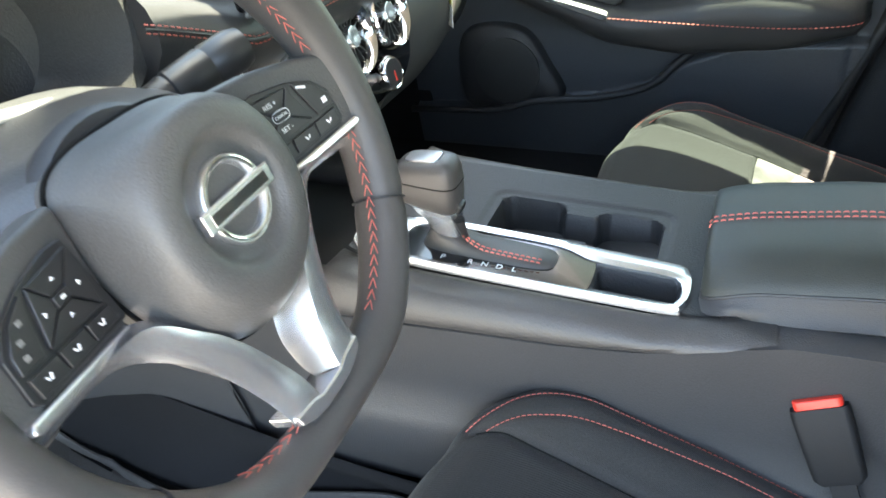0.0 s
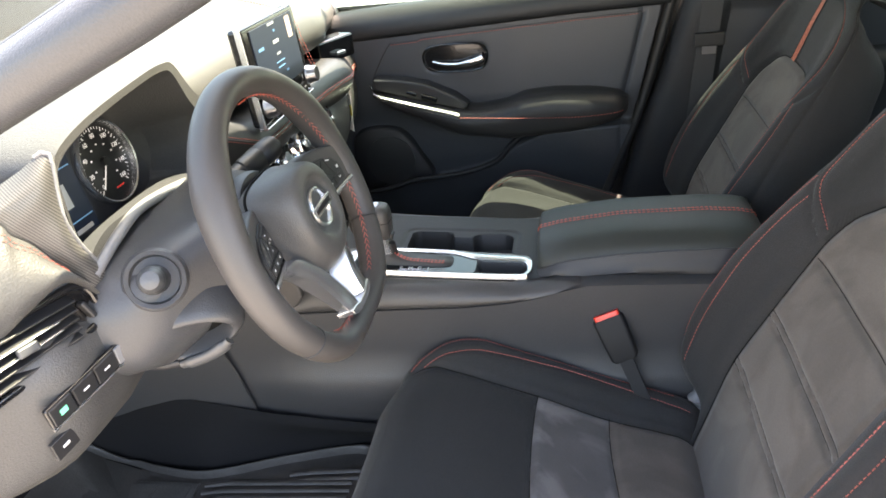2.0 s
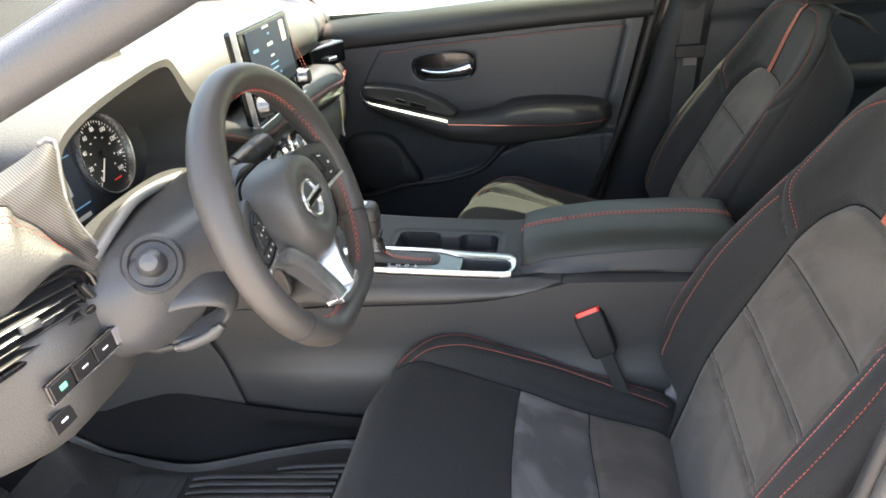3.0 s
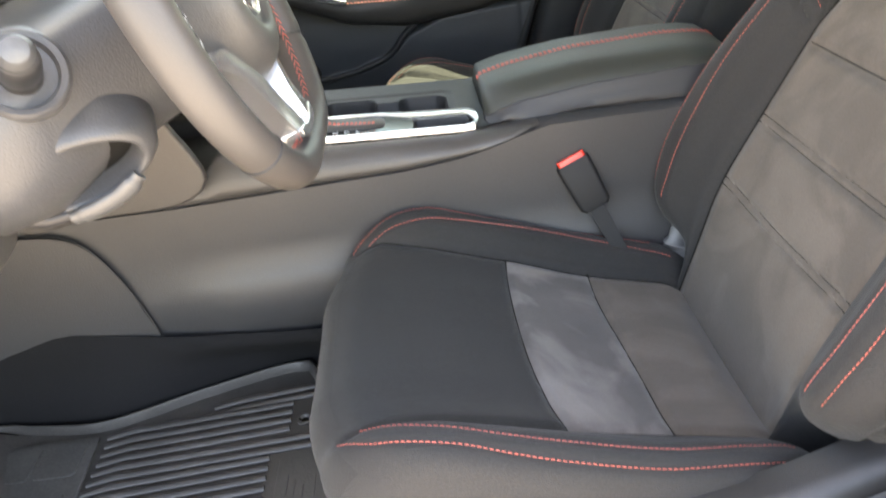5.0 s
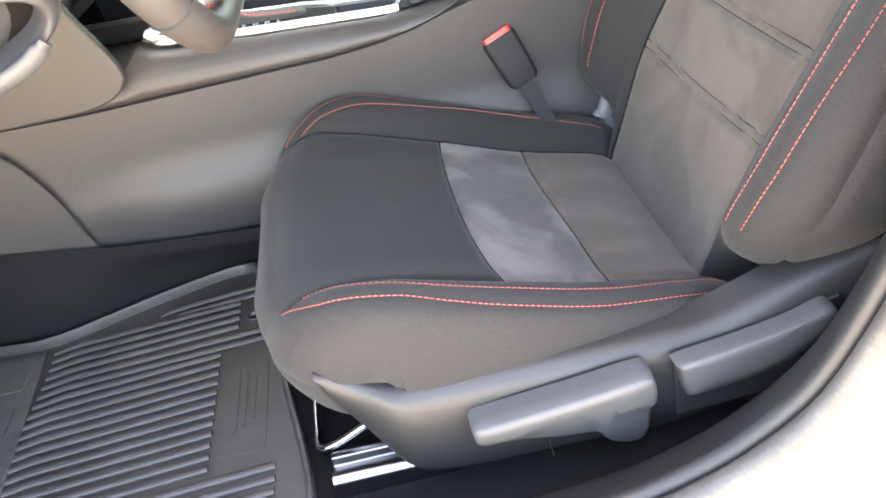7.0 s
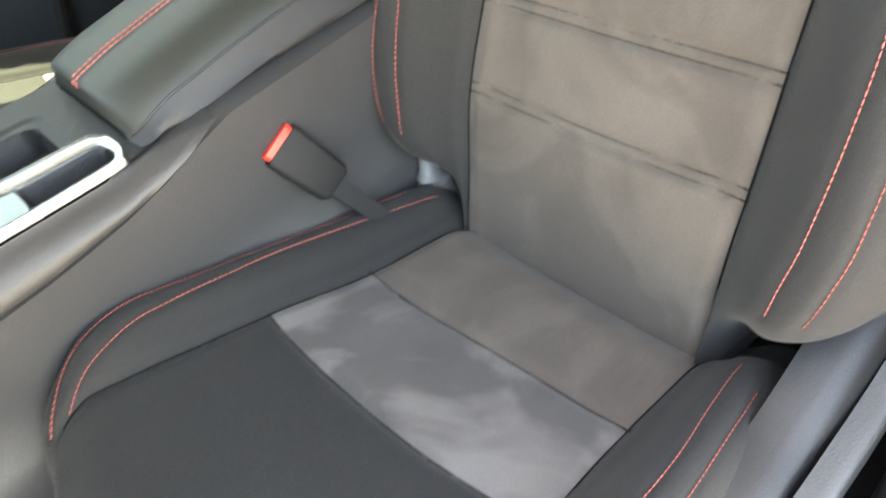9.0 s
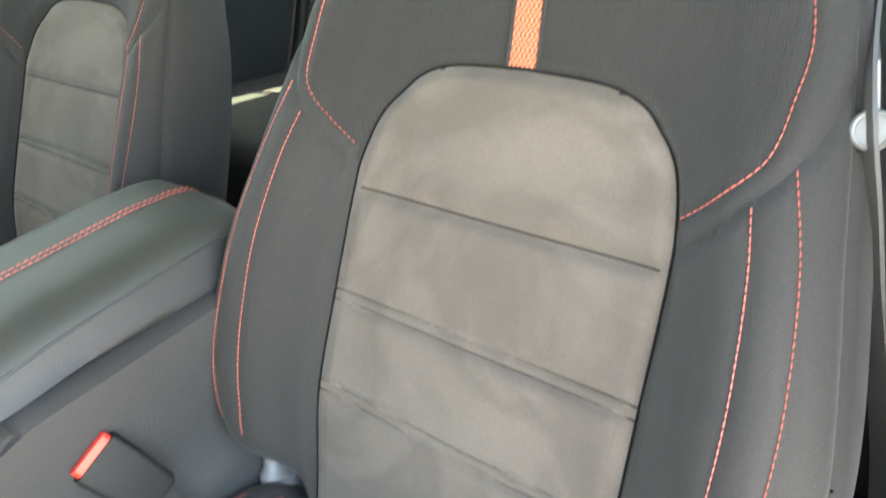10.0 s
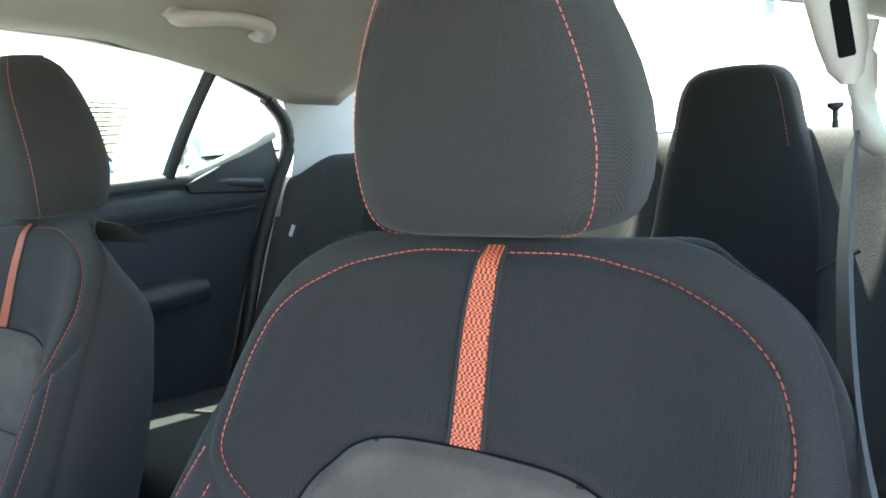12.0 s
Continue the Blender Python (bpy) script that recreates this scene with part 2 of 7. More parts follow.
def part(name, vf, mat, parent, label="", smooth=True, bevel=0.0, sharp=35):
    ob = mesh_object(name, vf[0], vf[1], mat, parent, label, smooth)
    if bevel:
        md = ob.modifiers.new("edge", "BEVEL")
        md.width, md.segments, md.limit_method, md.angle_limit = bevel, 3, "ANGLE", radians(sharp)
        md.harden_normals = True
    elif smooth:
        ob.data.set_sharp_from_angle(angle=radians(sharp + 10))
    return ob


def thing(name, label, category, at=(0, 0, 0), group="", kind=""):
    ob = new(name)
    ob.location = at
    ob.empty_display_size = 0.05
    return tagged(ob, label, category, group, kind)


def curve(points, n, closed=False):
    """n points along a smooth curve through the given ones, evenly spaced."""
    p = np.array(points, float)
    k = len(p)
    ext = np.vstack([p[-1], p, p[0], p[1]]) if closed else np.vstack([2 * p[0] - p[1], p, 2 * p[-1] - p[-2]])
    out = []
    for i in range(k if closed else k - 1):
        a, b, c, d = ext[i:i + 4]
        for s in np.linspace(0, 1, 24, endpoint=False):
            out.append(0.5 * (2 * b + (c - a) * s + (2 * a - 5 * b + 4 * c - d) * s ** 2 + (3 * b - a - 3 * c + d) * s ** 3))
    out.append(p[0] if closed else p[-1])
    out = np.array(out)
    run = np.r_[0, np.cumsum(np.linalg.norm(np.diff(out, axis=0), axis=1))]
    at = np.linspace(0, run[-1], n, endpoint=not closed)
    return np.stack([np.interp(at, run, out[:, i]) for i in range(out.shape[1])], 1)


def loft(sections, closed=True, cap=True, ring=False):
    """A skin over sections of equal length; closed: each section is a loop; ring: the last section joins the first."""
    s = [np.asarray(q, float) for q in sections]
    n, k = len(s[0]), len(s)
    vs = np.vstack(s)
    fs = []
    for i in range(k if ring else k - 1):
        j = (i + 1) % k
        for a in range(n if closed else n - 1):
            b = (a + 1) % n
            fs.append((i * n + a, i * n + b, j * n + b, j * n + a))
    if cap and closed and not ring:
        fs.append(tuple(range(n))[::-1])
        fs.append(tuple((k - 1) * n + a for a in range(n)))
    return list(map(tuple, vs)), fs


def tube(points, radius, n=10, closed=False, flat=1.0, up=(0, 0, 1)):
    """A round or flattened bar along points; radius one number or one a point."""
    p = np.asarray(points, float)
    r = np.broadcast_to(np.asarray(radius, float), (len(p),))
    tang = np.roll(p, -1, 0) - np.roll(p, 1, 0) if closed else np.gradient(p, axis=0)
    secs = []
    for q, t, w in zip(p, tang, r):
        t = t / np.linalg.norm(t)
        s = np.cross(t, up)
        s = s / max(np.linalg.norm(s), 1e-6)
        u = np.cross(s, t)
        secs.append([q + w * (math.cos(a) * s + flat * math.sin(a) * u) for a in np.linspace(0, 2 * math.pi, n, endpoint=False)])
    return loft(secs, True, True, closed)


def block(cx, cy, cz, sx, sy, sz, turn=None):
    """A box by its centre and full sizes; turn: a 3x3 or 4x4 matrix about the centre."""
    vs = []
    for dz in (-1, 1):
        for dx, dy in ((-1, -1), (1, -1), (1, 1), (-1, 1)):
            q = Vector((dx * sx / 2, dy * sy / 2, dz * sz / 2))
            if turn is not None:
                q = turn.to_3x3() @ q
            vs.append((cx + q.x, cy + q.y, cz + q.z))
    return vs, [(3, 2, 1, 0), (4, 5, 6, 7), (0, 1, 5, 4), (1, 2, 6, 5), (2, 3, 7, 6), (3, 0, 4, 7)]


def moved(vf, m):
    return [tuple(m @ Vector(v)) for v in vf[0]], vf[1]


def prism(outline, depth, axis="z", at=0.0):
    """A flat shape pushed along an axis. The outline gives the other two coordinates in xyz order."""
    n = len(outline)
    vs = []
    for d in (at, at + depth):
        for a, b in outline:
            vs.append({"z": (a, b, d), "y": (a, d, b), "x": (d, a, b)}[axis])
    fs = [tuple(range(n))[::-1], tuple(range(n, 2 * n))] + [(i, (i + 1) % n, n + (i + 1) % n, n + i) for i in range(n)]
    return vs, fs


def rounded(x0, y0, x1, y1, r, n=5):
    """The outline of a rectangle with round corners."""
    out = []
    for cx, cy, a in ((x1 - r, y1 - r, 0), (x0 + r, y1 - r, 90), (x0 + r, y0 + r, 180), (x1 - r, y0 + r, 270)):
        for k in range(n + 1):
            q = radians(a + 90 * k / n)
            out.append((cx + r * math.cos(q), cy + r * math.sin(q)))
    return out


def lathe(profile, n=32):
    """(radius, height) pairs turned about z."""
    secs = [[(r * math.cos(a), r * math.sin(a), h) for a in np.linspace(0, 2 * math.pi, n, endpoint=False)] for r, h in profile]
    return loft(secs)


def letter(name, text, m, size, mat, parent):
    """Raised print in the built-in font, as a mesh."""
    cu = bpy.data.curves.new(name, "FONT")
    cu.body, cu.size, cu.extrude, cu.align_x, cu.align_y = text, size, 0.0002, "CENTER", "CENTER"
    tmp = new(name, cu)
    bpy.context.view_layer.update()
    me = bpy.data.meshes.new_from_object(tmp.evaluated_get(bpy.context.evaluated_depsgraph_get()))
    bpy.data.objects.remove(tmp)
    me.transform(m)
    me.materials.clear()
    me.materials.append(mat)
    ob = new(name, me)
    ob.parent = parent
    return ob


def dashes(points, length=0.006, gap=0.0025, width=0.0011, lift=0.0006, normals=None):
    """Thread stitches along a line."""
    p = np.asarray(points, float)
    run = np.r_[0, np.cumsum(np.linalg.norm(np.diff(p, axis=0), axis=1))]
    vs, fs, s = [], [], 0.0
    where = lambda s, q: np.array([np.interp(s, run, q[:, i]) for i in range(3)])
    while s + length < run[-1]:
        a, b = where(s, p), where(s + length, p)
        t = (b - a) / max(np.linalg.norm(b - a), 1e-9)
        nn = where(s, normals) if normals is not None else np.array((0, 0, 1.0))
        side = np.cross(t, nn)
        side /= max(np.linalg.norm(side), 1e-9)
        nn = np.cross(side, t)
        k = len(vs)
        for q, h in ((a, -0.3), (a + t * length * 0.25, 1.0), (b - t * length * 0.25, 1.0), (b, -0.3)):
            for c, e in ((-1, -0.2), (0, 1.0), (1, -0.2)):
                vs.append(tuple(q + side * width * c * (0.6 if h < 0 else 1) + nn * (lift * (e + h) + (width if c == 0 else 0) * 0.5)))
        for i in range(3):
            for j in range(2):
                fs.append((k + 3 * i + j, k + 3 * i + j + 1, k + 3 * i + j + 4, k + 3 * i + j + 3))
        s += length + gap
    return vs, fs

# ---- body shell, floor, glass, surroundings ----
def sheet(name, rows, mat, parent=None, label="", thick=0.0):
    """An open skin over rows of points; thick: a solidify depth."""
    vf = loft(rows, closed=False, cap=False)
    ob = part(name, vf, mat, parent, label, sharp=50)
    if thick:
        md = ob.modifiers.new("depth", "SOLIDIFY")
        md.thickness, md.offset = thick, 1.0
    return ob


ground = tagged(part("ground", block(0, 0, -0.31, 600, 600, 0.1), ASPHALT, None), "sunlit pale grey asphalt ground", "ground", kind="structure")

# floor: footwells, tunnel, raised rear floor
floor_rows = []
for x, z in ((-1.0, 0.42), (-0.9, 0.27), (-0.80, 0.16), (-0.7, 0.125), (-0.2, 0.122), (0.3, 0.13), (0.75, 0.135), (1.0, 0.14), (1.6, 0.16)):
    floor_rows.append([(x, y, z + h) for y, h in ((-0.735, 0.09), (-0.70, 0.03), (-0.66, 0.0), (-0.128, 0.0), (-0.10, 0.10), (0.10, 0.10), (0.17, 0.0), (0.66, 0.0), (0.70, 0.03), (0.735, 0.09))])
tagged(sheet("floor", floor_rows, CARPET, thick=-0.02), "black carpeted car floor with a centre tunnel", "floor", kind="structure")
tagged(part("firewall", block(-1.03, 0, 0.6, 0.04, 1.5, 0.7), CARPET, None), "dark carpeted bulkhead under the dashboard", "bulkhead", kind="structure")

# roof lining: arched across, falling to the rear
def roof_z(x, y):
    top = np.interp(x, [-0.33, 0.0, 0.4, 0.8, 1.1, 1.36], [1.06, 1.125, 1.155, 1.145, 1.108, 1.042])
    drop = np.interp(x, [-0.3, 0.0, 0.4, 0.8, 1.0, 1.2, 1.36], [0.04, 0.05, 0.07, 0.088, 0.112, 0.140, 0.110])
    return top - drop * (abs(y) / 0.57) ** 2.6


roof_rows = [[(x, y, roof_z(x, y)) for y in np.linspace(-0.585, 0.585, 33)] for x in np.linspace(-0.265, 1.36, 40)]
tagged(sheet("ceiling", roof_rows, HEADLINER, thick=-0.02), "light grey woven roof lining", "ceiling", kind="structure")
# Roof skin overhangs the passenger rail: widened to shade the door armrest.
shell_rows = [[(x * 1.02, y, roof_z(x, y * 0.6) + 0.035 - 0.05 * (abs(y) / 0.645) ** 6) for y in np.linspace(-0.66, 0.71, 25)] for x in np.linspace(-0.26, 1.35, 20)]
tagged(sheet("roof_panel", shell_rows, PAINT, thick=0.01), "white painted car roof panel", "roof", kind="structure")

# side of the car beyond the passenger: sill, outer skin below the windows, pillars, window glass
def side_wall(s):
    tag = "passenger" if s > 0 else "driver"
    rows = []
    for x in (0.30, 0.5, 0.9, 1.3, 1.75):
        rows.append([(x, s * y, z) for y, z in ((0.74, 0.08), (0.80, 0.2), (0.815, 0.45), (0.80, 0.66), (0.76, 0.785))])
    tagged(sheet("outer_skin", rows, PAINT, thick=0.01), "white painted rear body side of the car", "body side", kind="structure")


side_wall(1)
side_wall(-1)
# Added dark sheet inside the skin, blocking sunlight that leaks past the door cards.
for s in (1, -1):
    rows = [[(x, s * y, z) for y, z in ((0.715, 0.08), (0.772, 0.2), (0.785, 0.45), (0.772, 0.66), (0.742, 0.768))] for x in (((-0.62, -0.2, 0.2) if s > 0 else ()) + (0.40, 0.9, 1.3, 1.55))]
    tagged(sheet("light_gap_sheet", rows, HARD, thick=-0.004), "black sheet added inside the body side to close light gaps", "side panel", kind="structure")
rows = [[(x, y, z) for y, z in ((0.74, 0.08), (0.80, 0.2), (0.815, 0.45), (0.80, 0.66), (0.77, 0.76))] for x in (-1.1, -0.7, -0.3, 0.0, 0.30)]
tagged(sheet("door_skin", rows, PAINT, thick=0.01), "white painted outer skin of the passenger door", "body side", kind="structure")

# windscreen, rear screen, side panes
def pane(name, corners, label):
    """A curved pane between four corners, a little proud in the middle."""
    a, b, c, d = (np.array(q, float) for q in corners)
    mid = (a + b + c + d) / 4
    nn = np.cross(b - a, d - a)
    nn /= np.linalg.norm(nn)
    rows = []
    for v in np.linspace(0, 1, 9):
        rows.append([(1 - v) * ((1 - u) * a + u * b) + v * ((1 - u) * d + u * c) + nn * 0.012 * (4 * u * (1 - u)) for u in np.linspace(0, 1, 13)])
    ob = tagged(sheet(name, rows, SIDE_GLASS if "door" in label or "quarter" in label else WINDOW), label, "window", kind="structure")
    return ob


pane("window_1", [(-1.05, -0.66, 0.83), (-1.05, 0.66, 0.83), (-0.265, 0.54, 1.040), (-0.265, -0.54, 1.040)], "clear windscreen glass")
pane("window_2", [(1.95, 0.56, 0.80), (1.95, -0.56, 0.80), (1.365, -0.50, 1.030), (1.365, 0.50, 1.030)], "clear rear screen glass")
pane("window_3", [(-0.55, 0.745, 0.75), (0.30, 0.735, 0.77), (0.30, 0.59, 1.08), (-0.12, 0.60, 1.07)], "clear passenger door window glass")
pane("window_4", [(0.36, 0.735, 0.775), (0.955, 0.715, 0.79), (1.045, 0.61, 1.03), (0.36, 0.59, 1.09)], "clear rear door window glass")
pane("window_5", [(0.975, 0.71, 0.79), (1.22, 0.69, 0.86), (1.18, 0.64, 0.955), (1.06, 0.61, 1.02)], "small clear quarter window glass")
pane("window_6", [(0.96, -0.715, 0.785), (0.36, -0.735, 0.775), (0.36, -0.59, 1.09), (1.05, -0.60, 1.04)], "clear rear door window glass")


def bar(name, points, radius, mat, label, category, flat=1.0, n=12, up=(0, 0, 1)):
    return tagged(part(name, tube(curve(points, 40), radius, n, flat=flat, up=up), mat, None, sharp=70), label, category, kind="structure")


bar("a_pillar", [(-1.0, 0.70, 0.80), (-0.6, 0.665, 0.925), (-0.25, 0.61, 1.06), (-0.05, 0.585, 1.10)], 0.055, PILLAR, "grey plastic trimmed windscreen pillar", "pillar", 0.8)
# the driver's side: dark pillar with a rubber seal along it
bar("a_pillar", [(-1.0, -0.72, 0.64), (-0.6, -0.71, 0.80), (-0.30, -0.70, 0.93), (-0.17, -0.695, 0.985), (0.0, -0.66, 1.06), (0.2, -0.63, 1.10)], 0.021, WARM, "dark grey windscreen pillar of the driver's doorway", "pillar")
bar("a_pillar_seal", [(-1.0, -0.70, 0.655), (-0.6, -0.692, 0.815), (-0.30, -0.682, 0.945), (-0.17, -0.677, 1.0), (0.0, -0.642, 1.075), (0.2, -0.61, 1.11)], 0.012, RUBBER, "black rubber seal along the windscreen pillar", "seal")
for s in (1, -1):
    bar("roof_rail", [(-0.1, s * 0.585, 1.075), (0.4, s * 0.59, 1.088), (0.65, s * 0.60, 1.070), (0.81, s * 0.60, 1.054), (1.01, s * 0.607, 1.015), (1.15, s * 0.63, 0.968), (1.22, s * 0.648, 0.94)], 0.009, RUBBER, "black rubber door seal under the roof", "seal")
    bar("c_pillar_seal", [(1.20, s * 0.645, 0.95), (1.262, s * 0.665, 0.895), (1.27, s * 0.675, 0.83), (1.235, s * 0.685, 0.76), (1.16, s * 0.69, 0.60), (1.08, s * 0.69, 0.40), (0.98, s * 0.69, 0.22)], 0.017, RUBBER, "black rubber rear door seal", "seal")
    # rear pillar trim, light grey
    rows = [[(x, s * y, z) for x, y, z in q] for q in (
        [(1.20, 0.60, 1.03), (1.255, 0.655, 0.945), (1.285, 0.665, 0.85), (1.265, 0.67, 0.76)],
        [(1.30, 0.56, 1.05), (1.34, 0.625, 0.96), (1.36, 0.64, 0.86), (1.36, 0.65, 0.76)],
        [(1.42, 0.53, 1.045), (1.46, 0.585, 0.96), (1.49, 0.60, 0.86), (1.50, 0.61, 0.76)],
        [(1.54, 0.50, 1.03), (1.62, 0.55, 0.95), (1.72, 0.56, 0.86), (1.80, 0.57, 0.76)])]
    tagged(sheet("c_pillar_trim", [curve(q, 14) for q in rows], PILLAR), "light grey plastic rear pillar trim", "pillar", kind="structure")
    # centre pillar: dark below, light above
    rows = [curve([(x0, s * y, z), (x0 + 0.03, s * (y - 0.035), z), (x1 - 0.03, s * (y - 0.035), z), (x1, s * y, z)], 13)
            for x0, x1, y, z in ((0.16, 0.42, 0.73, 0.12), (0.17, 0.40, 0.735, 0.25), (0.215, 0.40, 0.735, 0.42), (0.265, 0.41, 0.725, 0.56), (0.30, 0.42, 0.71, 0.70), (0.32, 0.43, 0.695, 0.78))]
    if s > 0:
        tagged(sheet("b_pillar_trim", rows, HARD, thick=-0.004), "black plastic lower centre pillar trim", "pillar", kind="structure")
tagged(sheet("b_pillar_upper", [curve([(x0, y, z), (x0 + 0.02, y - 0.03, z), (x1 - 0.02, y - 0.03, z), (x1, y, z)], 13)
                                for x0, x1, y, z in ((0.32, 0.43, 0.697, 0.77), (0.33, 0.44, 0.66, 0.88), (0.34, 0.45, 0.62, 1.0), (0.34, 0.46, 0.59, 1.09))], PILLAR, thick=-0.004),
       "light grey plastic upper centre pillar trim", "pillar", kind="structure")
tagged(sheet("b_pillar_trim", [[(x0, -0.702, z), (x0 + 0.05, -0.696, z), (x0 + 0.09, -0.696, z), (x0 + 0.14, -0.702, z)] for x0, z in ((0.31, 0.14), (0.32, 0.3), (0.335, 0.5), (0.35, 0.7), (0.355, 0.80))], HARD, thick=-0.004), "black plastic lower centre pillar trim", "pillar", kind="structure")
tagged(part("footwell_side", block(-0.82, 0.722, 0.45, 0.46, 0.03, 0.74), CARPET, None, bevel=0.004), "black carpeted side of the passenger footwell", "side panel", kind="structure")
# rear shelf and luggage bulkhead
tagged(part("parcel_shelf", block(1.64, 0, 0.765, 0.62, 1.22, 0.03), CARPET, None, bevel=0.008), "dark carpeted shelf behind the rear seat", "shelf", kind="structure")
tagged(part("rear_bulkhead", block(1.44, 0, 0.45, 0.04, 1.4, 0.62), CARPET, None), "dark panel behind the rear seat", "bulkhead", kind="structure")

# driver's doorway: sill trim, seal, white body flange
DOORWAY = [(-0.95, 0.245), (-0.5, 0.232), (-0.1, 0.228), (0.05, 0.235), (0.121, 0.254), (0.166, 0.279), (0.207, 0.318), (0.233, 0.374), (0.253, 0.444), (0.272, 0.56), (0.30, 0.72), (0.32, 0.80)]
c = curve(DOORWAY, 90)
tang = np.gradient(c, axis=0)
tang /= np.linalg.norm(tang, axis=1, keepdims=True)
outw = np.stack([tang[:, 1], -tang[:, 0]], 1)        # away from the opening
c = c + 0.028 * outw
def lip(offsets):
    return [[(p[0] + o * q[0], y, p[1] + o * q[1]) for p, q in zip(c, outw)] for o, y in offsets]


tagged(part("door_seal", tube([(p[0] - 0.016 * q[0], -0.722, p[1] - 0.016 * q[1]) for p, q in zip(c, outw)], 0.0085, 12, up=(0, 1, 0)), RUBBER, None), "black rubber door seal round the doorway", "seal", kind="structure")
tagged(part("outer_door_seal", tube([(p[0] - 0.012 * q[0], -0.740, p[1] - 0.012 * q[1]) for p, q in zip(c, outw)], 0.0105, 12, up=(0, 1, 0)), RUBBER_DUSTY, None), "dusty grey outer rubber seal round the doorway", "seal", kind="structure")
tagged(sheet("sill_trim", lip([(0.12, -0.654), (0.048, -0.657), (0.028, -0.663), (0.018, -0.673), (0.006, -0.690), (-0.006, -0.705), (-0.010, -0.714)]), HARD), "black grained plastic sill and pillar foot trim", "sill trim", kind="structure")
tagged(sheet("body_flange", lip([(-0.012, -0.745), (-0.004, -0.751), (0.006, -0.76), (0.030, -0.78), (0.05, -0.80), (0.10, -0.815), (0.20, -0.82)]), PAINT), "white painted door frame of the car body", "body side", kind="structure")

# ---- seat surfaces: a runs across the seat, b along it ----
def spline(knots, values, t):
    """A smooth curve through values at knots (Catmull-Rom), at every t."""
    k, v, t = np.asarray(knots, float), np.asarray(values, float), np.asarray(t, float)
    m = np.gradient(v, k, axis=0)
    i = np.clip(np.searchsorted(k, t, side="right") - 1, 0, len(k) - 2)
    h = k[i + 1] - k[i]
    s = np.clip((t - k[i]) / h, 0, 1)
    if v.ndim > 1:
        s, h = s[..., None], h[..., None]
    return (2 * s ** 3 - 3 * s ** 2 + 1) * v[i] + (s ** 3 - 2 * s ** 2 + s) * h * m[i] + (-2 * s ** 3 + 3 * s ** 2) * v[i + 1] + (s ** 3 - s ** 2) * h * m[i + 1]


def chord(points):
    p = np.asarray(points, float)
    return np.r_[0, np.cumsum(np.linalg.norm(np.diff(p, axis=0), axis=1))]


def skin(line, section, width, swell, depth):
    """A function (a, b) -> points. line: the middle line (x, z) along b; section: half of the cross-section (y, out) along a;
    width, swell, depth: (b, factor) rows for its breadth, its outward and its inward reach."""
    lb, sa = chord(line), chord(section)
    line, section = np.asarray(line, float), np.asarray(section, float)
    rows = [np.asarray(q, float) for q in (width, swell, depth)]

    def at(a, b):
        a, b = np.asarray(a, float), np.clip(np.asarray(b, float), 0, lb[-1])
        c = spline(lb, line, b)
        e = 1e-3
        tang = spline(lb, line, np.clip(b + e, 0, lb[-1])) - spline(lb, line, np.clip(b - e, 0, lb[-1]))
        tang /= np.linalg.norm(tang, axis=-1, keepdims=True)
        out = np.stack([-tang[..., 1], tang[..., 0]], -1)
        q = spline(sa, section, np.abs(a))
        w, s, d = (spline(r[:, 0], r[:, 1], b) for r in rows)
        o = np.where(q[..., 1] > 0, q[..., 1] * s, q[..., 1] * d)
        return np.stack([c[..., 0] + out[..., 0] * o, np.sign(a) * q[..., 0] * w, c[..., 1] + out[..., 1] * o], -1)
    return at, lb[-1], sa[-1]


CUSHION_LINE = [(-0.128, 0.207), (-0.16, 0.215), (-0.205, 0.24), (-0.227, 0.275), (-0.230, 0.305), (-0.216, 0.333), (-0.185, 0.35), (-0.13, 0.35),
                (-0.05, 0.334), (0.011, 0.315), (0.12, 0.281), (0.19, 0.264), (0.222, 0.254), (0.243, 0.236), (0.258, 0.212), (0.30, 0.19)]
CUSHION_SECTION = [(0, -0.004), (0.07, -0.003), (0.13, 0.001), (0.16, 0.008), (0.185, 0.026), (0.205, 0.031), (0.226, 0.022), (0.238, -0.004),
                   (0.243, -0.04), (0.243, -0.09), (0.238, -0.125)]
cushion_flat, CUSHION_B, CUSHION_A = skin(CUSHION_LINE, CUSHION_SECTION,
                                     [(0, 0.78), (0.1, 0.9), (0.2, 1.0), (0.35, 1.03), (0.5, 1.0), (0.7, 0.93)],
                                     [(0, 0.1), (0.1, 0.2), (0.16, 0.45), (0.24, 0.9), (0.35, 1.0), (0.7, 0.9)],
                                     [(0, 0.2), (0.1, 0.45), (0.2, 0.9), (0.3, 1.0), (0.7, 1.0)])


def cushion(a, b):
    """The cushion with its front corners rounded in plan."""
    p = cushion_flat(a, b)
    out = np.clip((np.abs(p[..., 1]) - 0.09) / 0.15, 0, 1.2) ** 1.6
    near = np.clip((0.40 - np.asarray(b, float)) / 0.20, 0, 1)
    p[..., 0] += 0.078 * out * near * near * (3 - 2 * near)
    return p


